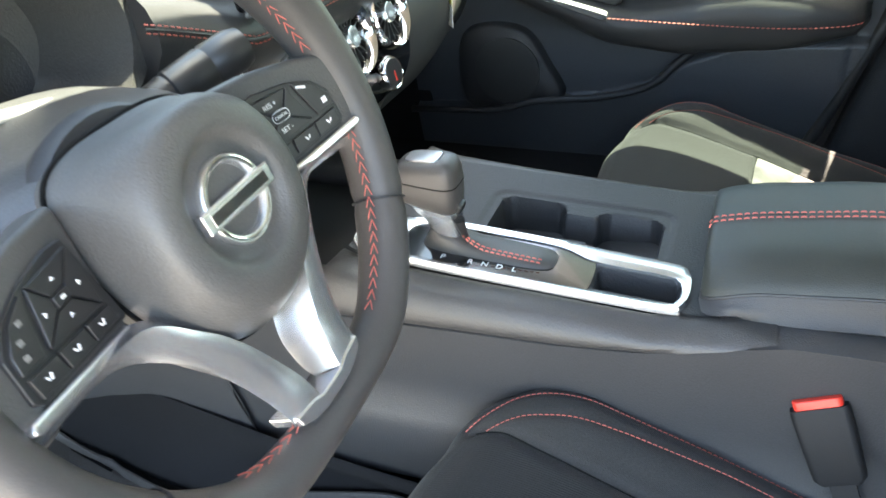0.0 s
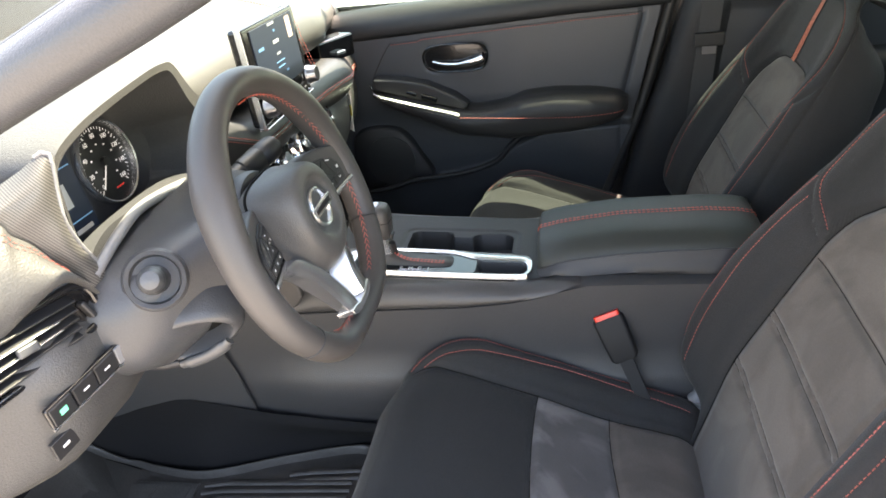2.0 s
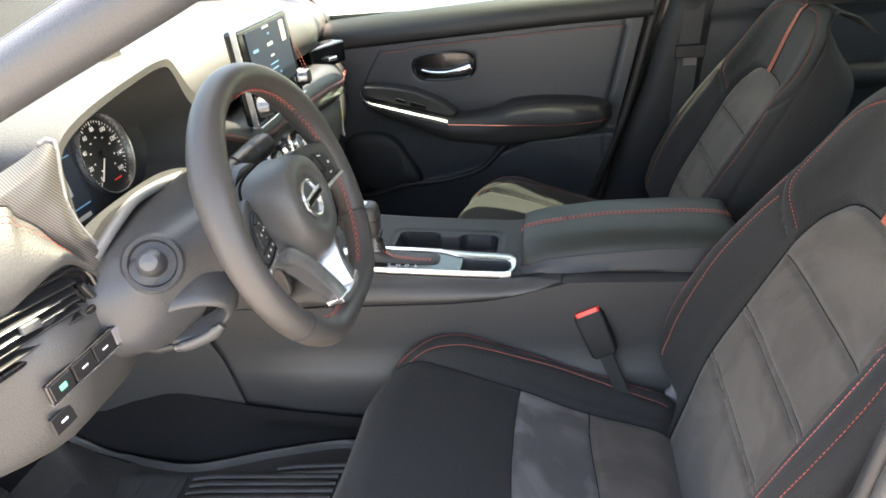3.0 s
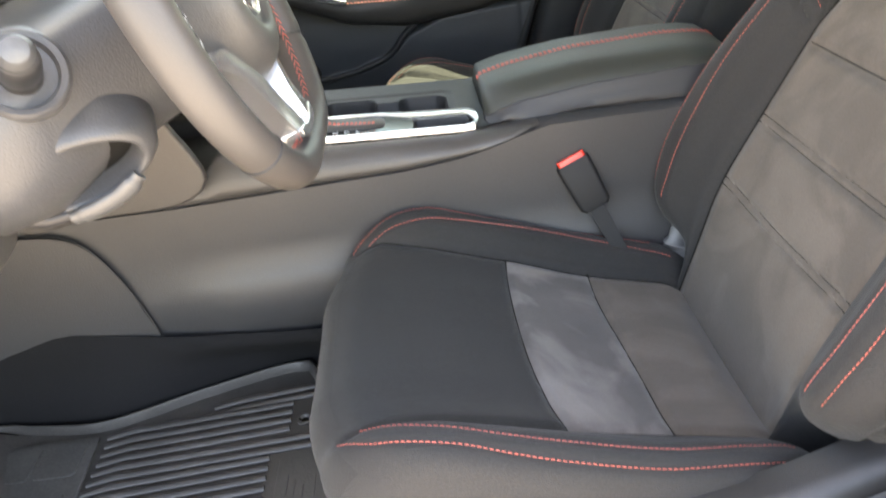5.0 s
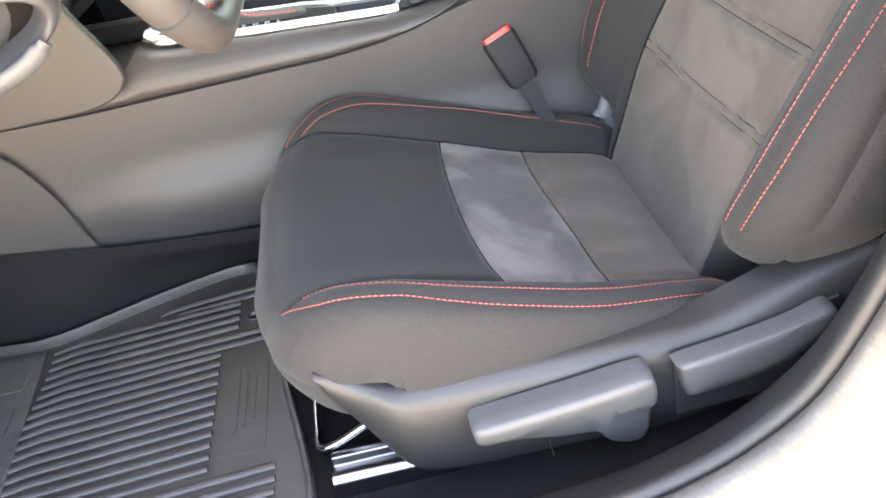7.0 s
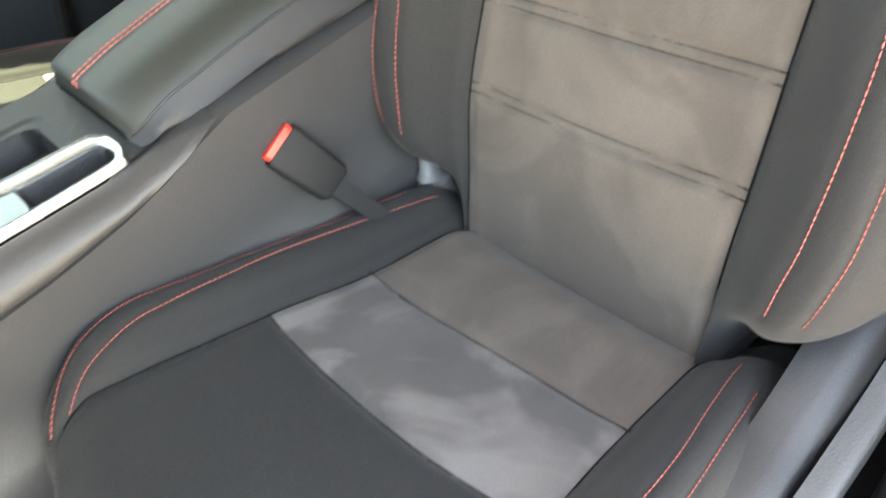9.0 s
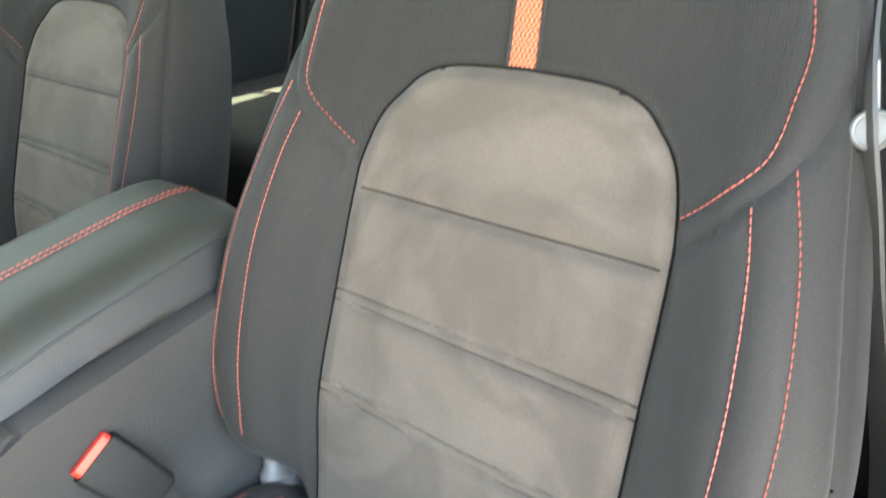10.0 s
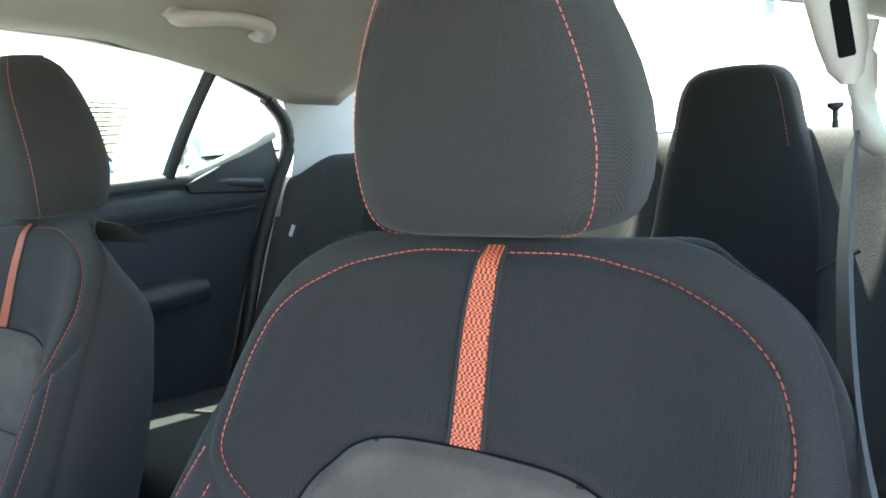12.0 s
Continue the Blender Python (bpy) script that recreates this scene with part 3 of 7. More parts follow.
BACK_LINE = [(0.232, 0.20), (0.25, 0.27), (0.283, 0.385), (0.325, 0.47), (0.374, 0.56), (0.426, 0.662), (0.462, 0.75), (0.474, 0.774), (0.490, 0.785), (0.516, 0.780), (0.546, 0.766), (0.568, 0.745)]
BACK_SECTION = [(0, 0), (0.07, 0.001), (0.125, 0.008), (0.15, 0.022), (0.18, 0.045), (0.205, 0.051), (0.228, 0.038), (0.241, 0.008), (0.240, -0.035),
                (0.225, -0.075), (0.195, -0.105), (0.11, -0.118), (0, -0.12)]
back_flat, BACK_B, BACK_A = skin(BACK_LINE, BACK_SECTION,
                            [(0, 0.94), (0.1, 1.05), (0.2, 1.12), (0.3, 1.11), (0.42, 1.02), (0.5, 0.95), (0.55, 0.895), (0.58, 0.845), (0.605, 0.775), (0.63, 0.645), (0.66, 0.53), (0.70, 0.50), (0.745, 0.50)],
                            [(0, 0.8), (0.15, 1.0), (0.35, 1.0), (0.45, 0.75), (0.55, 0.35), (0.62, 0.1), (0.735, 0.02)],
                            [(0, 0.6), (0.1, 0.9), (0.3, 1.0), (0.5, 0.88), (0.56, 0.72), (0.595, 0.35), (0.62, 0.07), (0.66, 0.04), (0.70, 0.02), (0.735, 0.01)])


def back(a, b):
    """The backrest with its bolsters rounded off under their lower ends."""
    b = np.asarray(b, float)
    p = back_flat(a, b)
    out = np.clip((np.abs(p[..., 1]) - 0.140) / 0.06, 0, 1)
    far = np.clip(np.abs(p[..., 1]) - 0.135, 0, None)
    taper = np.clip((0.21 - b) / 0.16, 0, 1)
    p[..., 1] -= np.sign(p[..., 1]) * far * 0.45 * taper * taper * (3 - 2 * taper)
    out = out * out * (3 - 2 * out)
    low = np.clip((0.165 - b) / 0.085, 0, 1.7)
    p[..., 0] += 0.070 * out * low ** 2.2
    return p


def inside(poly, a, b):
    """Which of the points lie in a polygon."""
    p = np.asarray(poly, float)
    hit = np.zeros(a.shape, bool)
    for (x0, y0), (x1, y1) in zip(p, np.roll(p, -1, 0)):
        cross = ((y0 > b) != (y1 > b)) & (a < (x1 - x0) * (b - y0) / (y1 - y0 + 1e-12) + x0)
        hit ^= cross
    return hit


def both_sides(line):
    return [line, [(-a, b) for a, b in line]]


def upholster(at, acuts, bcuts, seams, panels, parent):
    """Cuts a skin into upholstery panels. seams: (line in a, b, depth, breadth); panels: (name, test(a, b), material, label), first match counts."""
    a, b = np.meshgrid(acuts, bcuts, indexing="ij")
    flat = np.stack([a.ravel(), b.ravel()], 1)
    near, which = np.full(len(flat), 9.0), np.zeros((len(flat), 2))
    dent = np.zeros(len(flat))
    for line, depth, breadth in seams:
        q = curve(line, max(8, int(chord(line)[-1] / 0.002)))
        best, spot = np.full(len(flat), 9.0), np.zeros((len(flat), 2))
        lo, hi = q.min(0) - 0.03, q.max(0) + 0.03
        pick = np.where(((flat > lo) & (flat < hi)).all(1))[0]
        for part_of in np.array_split(pick, max(1, len(pick) // 2000)):
            d = np.linalg.norm(flat[part_of, None] - q[None], axis=2)
            k = d.argmin(1)
            best[part_of], spot[part_of] = d[np.arange(len(k)), k], q[k]
        dent = np.maximum(dent, depth * np.exp(-(best / breadth) ** 2))
        better = best < near
        near[better], which[better] = best[better], spot[better]
    cell = 0.0021
    snap = near < cell
    inner = np.ones(a.shape, bool)
    inner[[0, -1]], inner[:, [0, -1]] = False, False
    snap &= inner.ravel()
    flat[snap] = which[snap]
    p = at(flat[:, 0], flat[:, 1])
    g = p.reshape(*a.shape, 3)
    n = -np.cross(np.gradient(g, axis=0), np.gradient(g, axis=1)).reshape(-1, 3)
    n /= np.maximum(np.linalg.norm(n, axis=1, keepdims=True), 1e-9)
    p = p - n * np.where(snap, np.maximum(dent, 0), dent)[:, None]
    ni, nj = a.shape
    idx = np.arange(ni * nj).reshape(ni, nj)
    quads = np.stack([idx[:-1, :-1], idx[:-1, 1:], idx[1:, 1:], idx[1:, :-1]], -1).reshape(-1, 4)
    one = snap[quads[:, 0]] & snap[quads[:, 2]]
    two = snap[quads[:, 1]] & snap[quads[:, 3]] & ~one
    tris = np.vstack([quads[one][:, [0, 1, 2, 2]], quads[one][:, [0, 2, 3, 3]], quads[two][:, [0, 1, 3, 3]], quads[two][:, [1, 2, 3, 3]]])
    quads = np.vstack([quads[~one & ~two], tris])
    mid = flat[quads].mean(1)
    mid[len(quads) - len(tris):] = flat[tris[:, :3]].mean(1)
    left = np.ones(len(quads), bool)
    for name, test, mat, label in panels:
        mine = left & test(mid[:, 0], mid[:, 1])
        left &= ~mine
        if not mine.any():
            continue
        used, back_to = np.unique(quads[mine], return_inverse=True)
        faces = [tuple(q) if q[2] != q[3] else tuple(q[:3]) for q in back_to.reshape(-1, 4)]
        part(name, (p[used], faces), mat, parent, label, sharp=60)


def on_skin(at, line, n, out=0.0):
    """Points and normals on a skin along a line of a, b."""
    q = curve(line, n)
    e = 1e-3
    p = at(q[:, 0], q[:, 1])
    du = at(q[:, 0] + e, q[:, 1]) - at(q[:, 0] - e, q[:, 1])
    dv = at(q[:, 0], q[:, 1] + e) - at(q[:, 0], q[:, 1] - e)
    nn = -np.cross(du, dv)
    nn /= np.linalg.norm(nn, axis=1, keepdims=True)
    return p + nn * out, nn


C_EDGE = [(0.172, 0.205), (0.168, 0.235), (0.163, 0.26), (0.158, 0.30), (0.154, 0.37), (0.153, 0.44), (0.148, 0.53), (0.150, 0.64), (0.15, 0.745)]
C_ST1 = [(0.170, 0.219), (0.184, 0.24), (0.191, 0.262), (0.197, 0.30), (0.200, 0.34), (0.204, 0.41), (0.207, 0.47), (0.205, 0.535), (0.199, 0.595), (0.195, 0.645)]
C_ST2 = [(0.177, 0.195), (0.200, 0.212), (0.210, 0.225), (0.217, 0.246), (0.220, 0.28), (0.223, 0.36), (0.227, 0.44), (0.228, 0.50), (0.225, 0.556), (0.221, 0.63)]
C_BAND1 = [(-0.155, 0.440), (-0.1, 0.430), (-0.04, 0.423), (0.035, 0.420), (0.1, 0.420), (0.155, 0.422)]
C_BAND2 = [(-0.151, 0.550), (-0.058, 0.547), (0.01, 0.542), (0.08, 0.535), (0.151, 0.532)]
B_INS = [(0.145, 0.0), (0.131, 0.115), (0.127, 0.2), (0.127, 0.3), (0.133, 0.386), (0.134, 0.41), (0.131, 0.437), (0.125, 0.457), (0.112, 0.475), (0.096, 0.490), (0.065, 0.499), (0.0, 0.502)]
B_LOOP = [(0.0, 0.632), (0.09, 0.632), (0.14, 0.624), (0.19, 0.610), (0.222, 0.58), (0.226, 0.54), (0.216, 0.50), (0.207, 0.472), (0.194, 0.456), (0.17, 0.44), (0.138, 0.421)]
B_IN = [(0.199, 0.44), (0.202, 0.40), (0.200, 0.33), (0.196, 0.25), (0.194, 0.185), (0.200, 0.15)]
B_OUT = [(0.222, 0.465), (0.229, 0.41), (0.228, 0.34), (0.224, 0.27), (0.223, 0.22), (0.222, 0.19), (0.227, 0.152)]
B_DIAG = [(0.136, 0.400), (0.165, 0.417), (0.19, 0.437), (0.217, 0.462), (0.24, 0.492), (0.258, 0.52)]
B_SIDE = [(0.15, 0.662), (0.24, 0.645), (0.285, 0.615), (0.275, 0.575), (0.262, 0.53), (0.260, 0.45), (0.265, 0.3), (0.275, 0.15), (0.28, 0.02)]
mirror = lambda line: [(-a, b) for a, b in line]


def front_seat(at):
    seat = thing("front_seat", "black cloth front seat with grey suede inserts and red stitching", "seat", at, "front seats")
    cush = mesh_object("cushion", *tube([(-0.1, 0, 0.2), (0.1, 0, 0.2), (0.25, 0, 0.2)], [0.02, 0.05, 0.02], 12, flat=0.5), HARD, seat, "black seat cushion with suede centre")
    lines = []
    for s in (C_EDGE, C_ST1, C_ST2):
        lines += both_sides(s)
    e = C_EDGE
    seams = [(q, 0.006, 0.006) for q in both_sides(C_EDGE)] + [(q, 0.0022, 0.0035) for q in both_sides(C_ST1) + both_sides(C_ST2)]
    seams += [(C_BAND1, 0.006, 0.005), (C_BAND2, 0.005, 0.005), ([(-0.36, 0.13), (-0.2, 0.15), (0, 0.15), (0.2, 0.15), (0.36, 0.13)], 0.002, 0.004)]
    edge_at = lambda b: np.interp(b, [q[1] for q in C_EDGE], [q[0] for q in C_EDGE], left=0)
    front_at = lambda a: np.interp(a, [q[0] for q in C_BAND1], [q[1] for q in C_BAND1])
    rear_at = lambda a: np.interp(a, [q[0] for q in C_BAND2], [q[1] for q in C_BAND2])
    poly = C_ST2[::-1] + C_EDGE
    panels = [
        ("rear_insert", lambda a, b: (np.abs(a) < edge_at(b)) & (b > rear_at(a)), SUEDE, "taupe grey suede insert"),
        ("insert", lambda a, b: (np.abs(a) < edge_at(b)) & (b > front_at(a)), SUEDE2, "grey suede band with brushed nap"),
        ("bolster", lambda a, b: (a > 0) & (b > 0.195) & (a > edge_at(b)) & (a < 0.222), BOLSTER, "black cloth bolster"),
        ("bolster", lambda a, b: (a < 0) & (b > 0.195) & (-a > edge_at(b)) & (-a < 0.222), BOLSTER, "black cloth bolster"),
        ("side_panel", lambda a, b: (a > 0.222), BOLSTER, "black knitted cloth side"),
        ("side_panel", lambda a, b: (a < -0.222), BOLSTER, "black knitted cloth side"),
        ("front_panel", lambda a, b: b < 9, CLOTH, "black ribbed cloth"),
    ]
    acuts = np.r_[np.linspace(-CUSHION_A, -0.25, 12)[:-1], np.linspace(-0.25, 0.25, 150), np.linspace(0.25, CUSHION_A, 12)[1:]]
    upholster(cushion, acuts, np.linspace(0, CUSHION_B, 220), seams, panels, cush)
    for line in both_sides(C_ST1) + both_sides(C_ST2):
        p, n = on_skin(cushion, line, 120, -0.0012)
        tagged(part("stitching", dashes(p, normals=n, length=0.0040, gap=0.0014, width=0.00050, lift=0.0004), RED_THREAD, cush, "red stitching"), kind="stuff")

    # Near-black cords laid in the cushion grooves to darken them.
    for lines, depth in ((both_sides(C_EDGE), 0.0056), ([C_BAND1], 0.0056), ([C_BAND2], 0.0046)):
        for line in lines:
            p, n = on_skin(cushion, line, 120, -depth)
            part("seam", tube(p, 0.0008, 6), SEAM_SHADE, cush)

    rest = mesh_object("backrest", *tube([(0.33, 0, 0.3), (0.47, 0, 0.55), (0.52, 0, 0.7)], [0.02, 0.03, 0.02], 12), HARD, seat, "black backrest with suede centre")
    seams = [(q, 0.008, 0.007) for q in both_sides(B_INS)] + [(q, 0.003, 0.004) for q in both_sides(B_LOOP)]
    seams += [(q, 0.002, 0.0035) for q in both_sides(B_IN) + both_sides(B_OUT)] + [(q, 0.004, 0.005) for q in both_sides(B_DIAG) + both_sides(B_SIDE)]
    row = lambda b, sag: [(-0.127, b + sag), (-0.07, b + 0.3 * sag), (0, b), (0.07, b + 0.3 * sag), (0.127, b + sag)]
    seams += [(row(0.386, 0.001), 0.006, 0.006)]
    for b, sag in ((0.294, 0.002), (0.285, 0.002), (0.205, 0.006), (0.196, 0.006)):
        seams.append((row(b, sag), 0.0055, 0.004))
    ins = B_INS[::-1] + [(-a, b) for a, b in B_INS]
    loop = B_LOOP[::-1] + mirror(B_LOOP) + [(-0.137, 0.41), (0.137, 0.41)]
    side_at = lambda b: np.interp(b, [q[1] for q in B_SIDE][::-1], [q[0] for q in B_SIDE][::-1])
    panels = [
        ("insert", lambda a, b: inside(ins, a, b), SUEDE, "taupe grey suede insert with cross seams"),
        ("upper_panel", lambda a, b: inside(loop, a, b), CLOTH, "black cloth shoulder panel"),
        ("bolster", lambda a, b: (a > 0) & (a < side_at(b)) & (b < 0.662), BOLSTER, "black cloth bolster"),
        ("bolster", lambda a, b: (a < 0) & (-a < side_at(b)) & (b < 0.662), BOLSTER, "black cloth bolster"),
        ("rear_cover", lambda a, b: b < 9, BOLSTER, "black cloth sides and back"),
    ]
    acuts = np.r_[np.linspace(-BACK_A, -0.3, 20)[:-1], np.linspace(-0.3, 0.3, 180), np.linspace(0.3, BACK_A, 20)[1:]]
    upholster(back, acuts, np.linspace(0, BACK_B, 220), seams, panels, rest)
    for line in both_sides(B_LOOP) + both_sides(B_IN) + both_sides(B_OUT):
        p, n = on_skin(back, line, 140, -0.0012)
        tagged(part("stitching", dashes(p, normals=n, length=0.0040, gap=0.0014, width=0.00050, lift=0.0004), RED_THREAD, rest, "red stitching"), kind="stuff")
    # Near-black cords in the soft backrest grooves: crease shade put into colour.
    for lines, depth in ((both_sides(B_INS), 0.007), ([row(0.386, 0.001)], 0.0054), ([row(b, g) for b, g in ((0.294, 0.002), (0.285, 0.002), (0.205, 0.006), (0.196, 0.006))], 0.0054)):
        for line in lines:
            p, n = on_skin(back, line, 120, -depth)
            part("seam", tube(p, 0.0009 if depth != 0.0054 else 0.0006, 6), SEAM_SHADE, rest)
    # webbing strip down the middle of the shoulder panel
    q = curve([(0.0, 0.636), (0.003, 0.60), (0.002, 0.55), (0.0, 0.503)], 40)
    secs = []
    for w, h in ((-0.0125, -0.001), (-0.0115, 0.0016), (0.0, 0.002), (0.0115, 0.0016), (0.0125, -0.001)):
        p, n = on_skin(back, [(a + w, b) for a, b in q[::6]] + [(q[-1][0] + w, q[-1][1])], 40, h)
        secs.append(p)
    part("webbing_strip", loft(secs, closed=False, cap=False), RED_WEB, rest, "orange-red woven webbing strip")
    for s in (-1, 1):
        p, n = on_skin(back, [(0.0 + s * 0.0137, 0.636), (0.003 + s * 0.0137, 0.60), (0.002 + s * 0.0137, 0.55), (s * 0.0137, 0.503)], 30, 0.0008)
        part("webbing_edge", tube(p, 0.0016, 6), BOLSTER, rest, "dull pink edge binding")
    head_restraint(seat)
    return seat


def head_restraint(seat):
    """A cushion of rounded sections on two posts."""
    hr = None
    rows = [(0.791, 0.462, 0.070, 0.080, 0.5), (0.796, 0.456, 0.090, 0.094, 1), (0.812, 0.451, 0.101, 0.106, 1), (0.845, 0.449, 0.106, 0.112, 1), (0.88, 0.449, 0.101, 0.111, 1), (0.91, 0.450, 0.091, 0.107, 1),
            (0.938, 0.453, 0.078, 0.100, 1), (0.960, 0.458, 0.066, 0.090, 1), (0.980, 0.465, 0.054, 0.072, 1), (0.990, 0.474, 0.040, 0.050, 1), (0.994, 0.490, 0.016, 0.02, 1)]
    rows = [tuple(q) for q in curve(rows, 34)]
    secs = []
    for z, x, w, d, _ in rows:
        half = [(0, 0.0), (0.55 * w, 0.002), (0.8 * w, 0.008), (0.95 * w, 0.022), (w, 0.045), (0.95 * w, 0.8 * d), (0.75 * w, 0.97 * d), (0.4 * w, d)]
        loop = half + [(-y, q) for y, q in half[1:]][::-1]
        c = curve([(x + q, y) for y, q in loop], 48, True)
        secs.append([(u, v + 0.008, z) for u, v in c])
    hr = part("head_restraint", loft(secs), BOLSTER, seat, "black cloth head restraint with red stitching", sharp=80)
    for s in (-1, 1):
        line = curve([(x + 0.0035, s * w * (0.79 if s > 0 else 0.9) + 0.008, z) for z, x, w, d, _ in rows[1:-1]], 80)
        tagged(part("stitching", dashes(line, normals=np.tile((-1.0, 0, 0.1), (80, 1)), length=0.0036, gap=0.0014, width=0.0004, lift=0.0003), RED_THREAD, hr, "red stitching"), kind="stuff")
    for s in (-1, 1):
        part("head_restraint_post", tube([(0.512, s * 0.07, 0.80), (0.508, s * 0.07, 0.83)], 0.006, 12), CHROME, seat, "chrome post")
        part("post_collar", tube([(0.514, s * 0.07, 0.806), (0.512, s * 0.07, 0.817)], [0.011, 0.009], 14), HARD, seat, "ribbed plastic collar")


SEAT_Y = 0.362
driver_seat = front_seat((0, -SEAT_Y, 0))
passenger_seat = copy_thing(driver_seat, pose(0.045, SEAT_Y, 0))
passenger_seat["label"] = "black cloth passenger seat with grey suede inserts"
driver_seat["label"] = "black cloth driver seat with grey suede inserts"

# ---- steering wheel, column, stalks ----
TW = radians(19)
WHEEL = Matrix(((0, -math.sin(TW), math.cos(TW), -0.222), (1, 0, 0, -0.398), (0, math.cos(TW), math.sin(TW), 0.717), (0, 0, 0, 1))) @ Euler((0, 0, radians(1.5))).to_matrix().to_4x4()


def rim_point(a, r=0.153):
    """The rim's middle line: round, flattened below."""
    u, v = r * math.cos(a), r * math.sin(a)
    low = -0.147
    if v < low + 0.02:
        v = low + 0.02 - 0.02 * (1 - math.exp(-(low + 0.02 - v) / 0.02))
    return u, v


def steering_wheel():
    w = thing("steering_wheel", "black leather steering wheel with red stitching and silver spokes", "steering wheel")
    angles = np.linspace(0, 2 * math.pi, 120, endpoint=False)
    secs = []
    for a in angles:
        u, v = rim_point(a)
        deg = math.degrees(a) % 360
        grip = 0.0025 * (math.exp(-((deg - 35) / 18) ** 2) + math.exp(-((deg - 145) / 18) ** 2))
        seam = sum(math.exp(-((deg - q) / 0.9) ** 2) for q in (40, 140, 217, 330))
        r = 0.0172 + grip - 0.0014 * seam - 0.0028 * math.exp(-((deg - 270) / 30) ** 2)
        d = np.array((math.cos(a), math.sin(a), 0))
        if v < -0.12:
            k = min(1, (-0.12 - v) / 0.02)
            d = d * (1 - k) + np.array((0.35 * d[0], -1, 0)) * k
            d /= np.linalg.norm(d)
        secs.append([(u + 0.94 * r * math.cos(b) * d[0], v + 0.94 * r * math.cos(b) * d[1], 1.08 * r * math.sin(b)) for b in np.linspace(0, 2 * math.pi, 24, endpoint=False)])
    part("rim", moved(loft(secs, ring=True), WHEEL), LEATHER, w, "smooth black leather rim", sharp=80)
    for q in (40, 140, 217, 330):
        u, v = rim_point(radians(q))
        ring = [(u + 0.0163 * math.cos(b) * math.cos(radians(q)), v + 0.0163 * math.cos(b) * math.sin(radians(q)), 0.0185 * math.sin(b)) for b in np.linspace(0, 2 * math.pi, 28, endpoint=False)]
        part("rim_seam", moved(tube(ring, 0.0008, 6, True, up=(math.cos(radians(q)), math.sin(radians(q)), 0.01)), WHEEL), RUBBER, w)
    # chevron stitches on the inner side of the rim
    vs, fs = [], []
    def stitch(a0, a1):
        n = int(abs(a1 - a0) / 360 * 2 * math.pi * 0.139 / 0.0074)
        for a in np.radians(np.linspace(a0, a1, n)):
            for side in (-1, 1):
                b0, b1 = radians(166), radians(166 - side * 8)
                u, v = rim_point(a)
                u2, v2 = rim_point(a + 0.048)
                R = 0.0178
                q0 = Vector((u2 + R * math.cos(b0) * math.cos(a), v2 + R * math.cos(b0) * math.sin(a), 1.1 * R * math.sin(b0)))
                q1 = Vector((u + R * math.cos(b1) * math.cos(a), v + R * math.cos(b1) * math.sin(a), 1.1 * R * math.sin(b1)))
                f = tube([q0, q0.lerp(q1, 0.5) + (q1 - q0).length * 0.06 * Vector((-math.cos(a), -math.sin(a), 0.5)), q1], [0.0003, 0.00045, 0.0003], 5)
                k = len(vs)
                vs.extend(f[0])
                fs.extend(tuple(i + k for i in g) for g in f[1])
    stitch(14, 92)
    stitch(-9, -62)
    stitch(236, 258)
    tagged(part("rim_stitching", moved((vs, fs), WHEEL), RED_THREAD, w, "red chevron stitching"), kind="stuff")

    # airbag cover: a round face with a dished middle, its flanks falling to a broad shield outline
    half = [(0, 0.055), (0.028, 0.054), (0.047, 0.048), (0.057, 0.035), (0.060, 0.015), (0.060, -0.005), (0.055, -0.030), (0.043, -0.052), (0.027, -0.066), (0.011, -0.0725), (0, -0.0735)]
    loop = curve(np.array(half + [(-u, v) for u, v in half[1:-1]][::-1]), 96, True)
    turn = np.arctan2(loop[:, 1], loop[:, 0])
    disc = np.stack([np.cos(turn), np.sin(turn)], 1)
    secs = []
    for k, r, h in ((0.93, 0, -0.034), (0.96, 0, -0.022), (0.985, 0, -0.012), (1.0, 0, -0.007), (0.995, 0, -0.003), (0.97, 0, 0.001)):
        secs.append([(u * k, v * k, h - 0.002 - 0.016 * (v + 0.07) / 0.12) for u, v in loop])
    for mix, r, h in ((0.85, 0.050, 0.0070), (0.62, 0.050, 0.0150), (0.36, 0.050, 0.0212), (0.15, 0.0495, 0.0245), (0.0, 0.0475, 0.0264), (0.0, 0.0440, 0.0274), (0.0, 0.040, 0.0278), (0.0, 0.0365, 0.0276), (0.0, 0.0335, 0.0262), (0.0, 0.0315, 0.0232), (0.0, 0.0285, 0.0212), (0.0, 0.015, 0.0208), (0.0, 0.001, 0.0208)):
        q = mix * 0.97 * loop + (1 - mix) * r * disc
        secs.append([(u, v, h - 0.012 * mix * mix * (v + 0.07) / 0.12) for u, v in q])
    part("airbag_cover", moved(loft(secs), WHEEL), HUB, w, "black grained airbag cover", sharp=80)
    part("cover_gap", moved(tube([(u * 1.005, v * 1.005, -0.0105 - 0.016 * (v + 0.07) / 0.12) for u, v in loop], 0.0016, 8, True), WHEEL), SEAM_SHADE, w, "dark gap round the airbag cover")
    # emblem: a ring with a plate across it
    badge = part("emblem", moved(loft([[(r * math.cos(a), r * math.sin(a), h) for a in np.linspace(0, 2 * math.pi, 56, endpoint=False)] for r, h in ((0.0236, 0.0200), (0.0234, 0.0238), (0.0222, 0.0254), (0.0190, 0.0250), (0.0172, 0.0200))], cap=False), WHEEL), SATIN, w, "plain silver ring emblem")
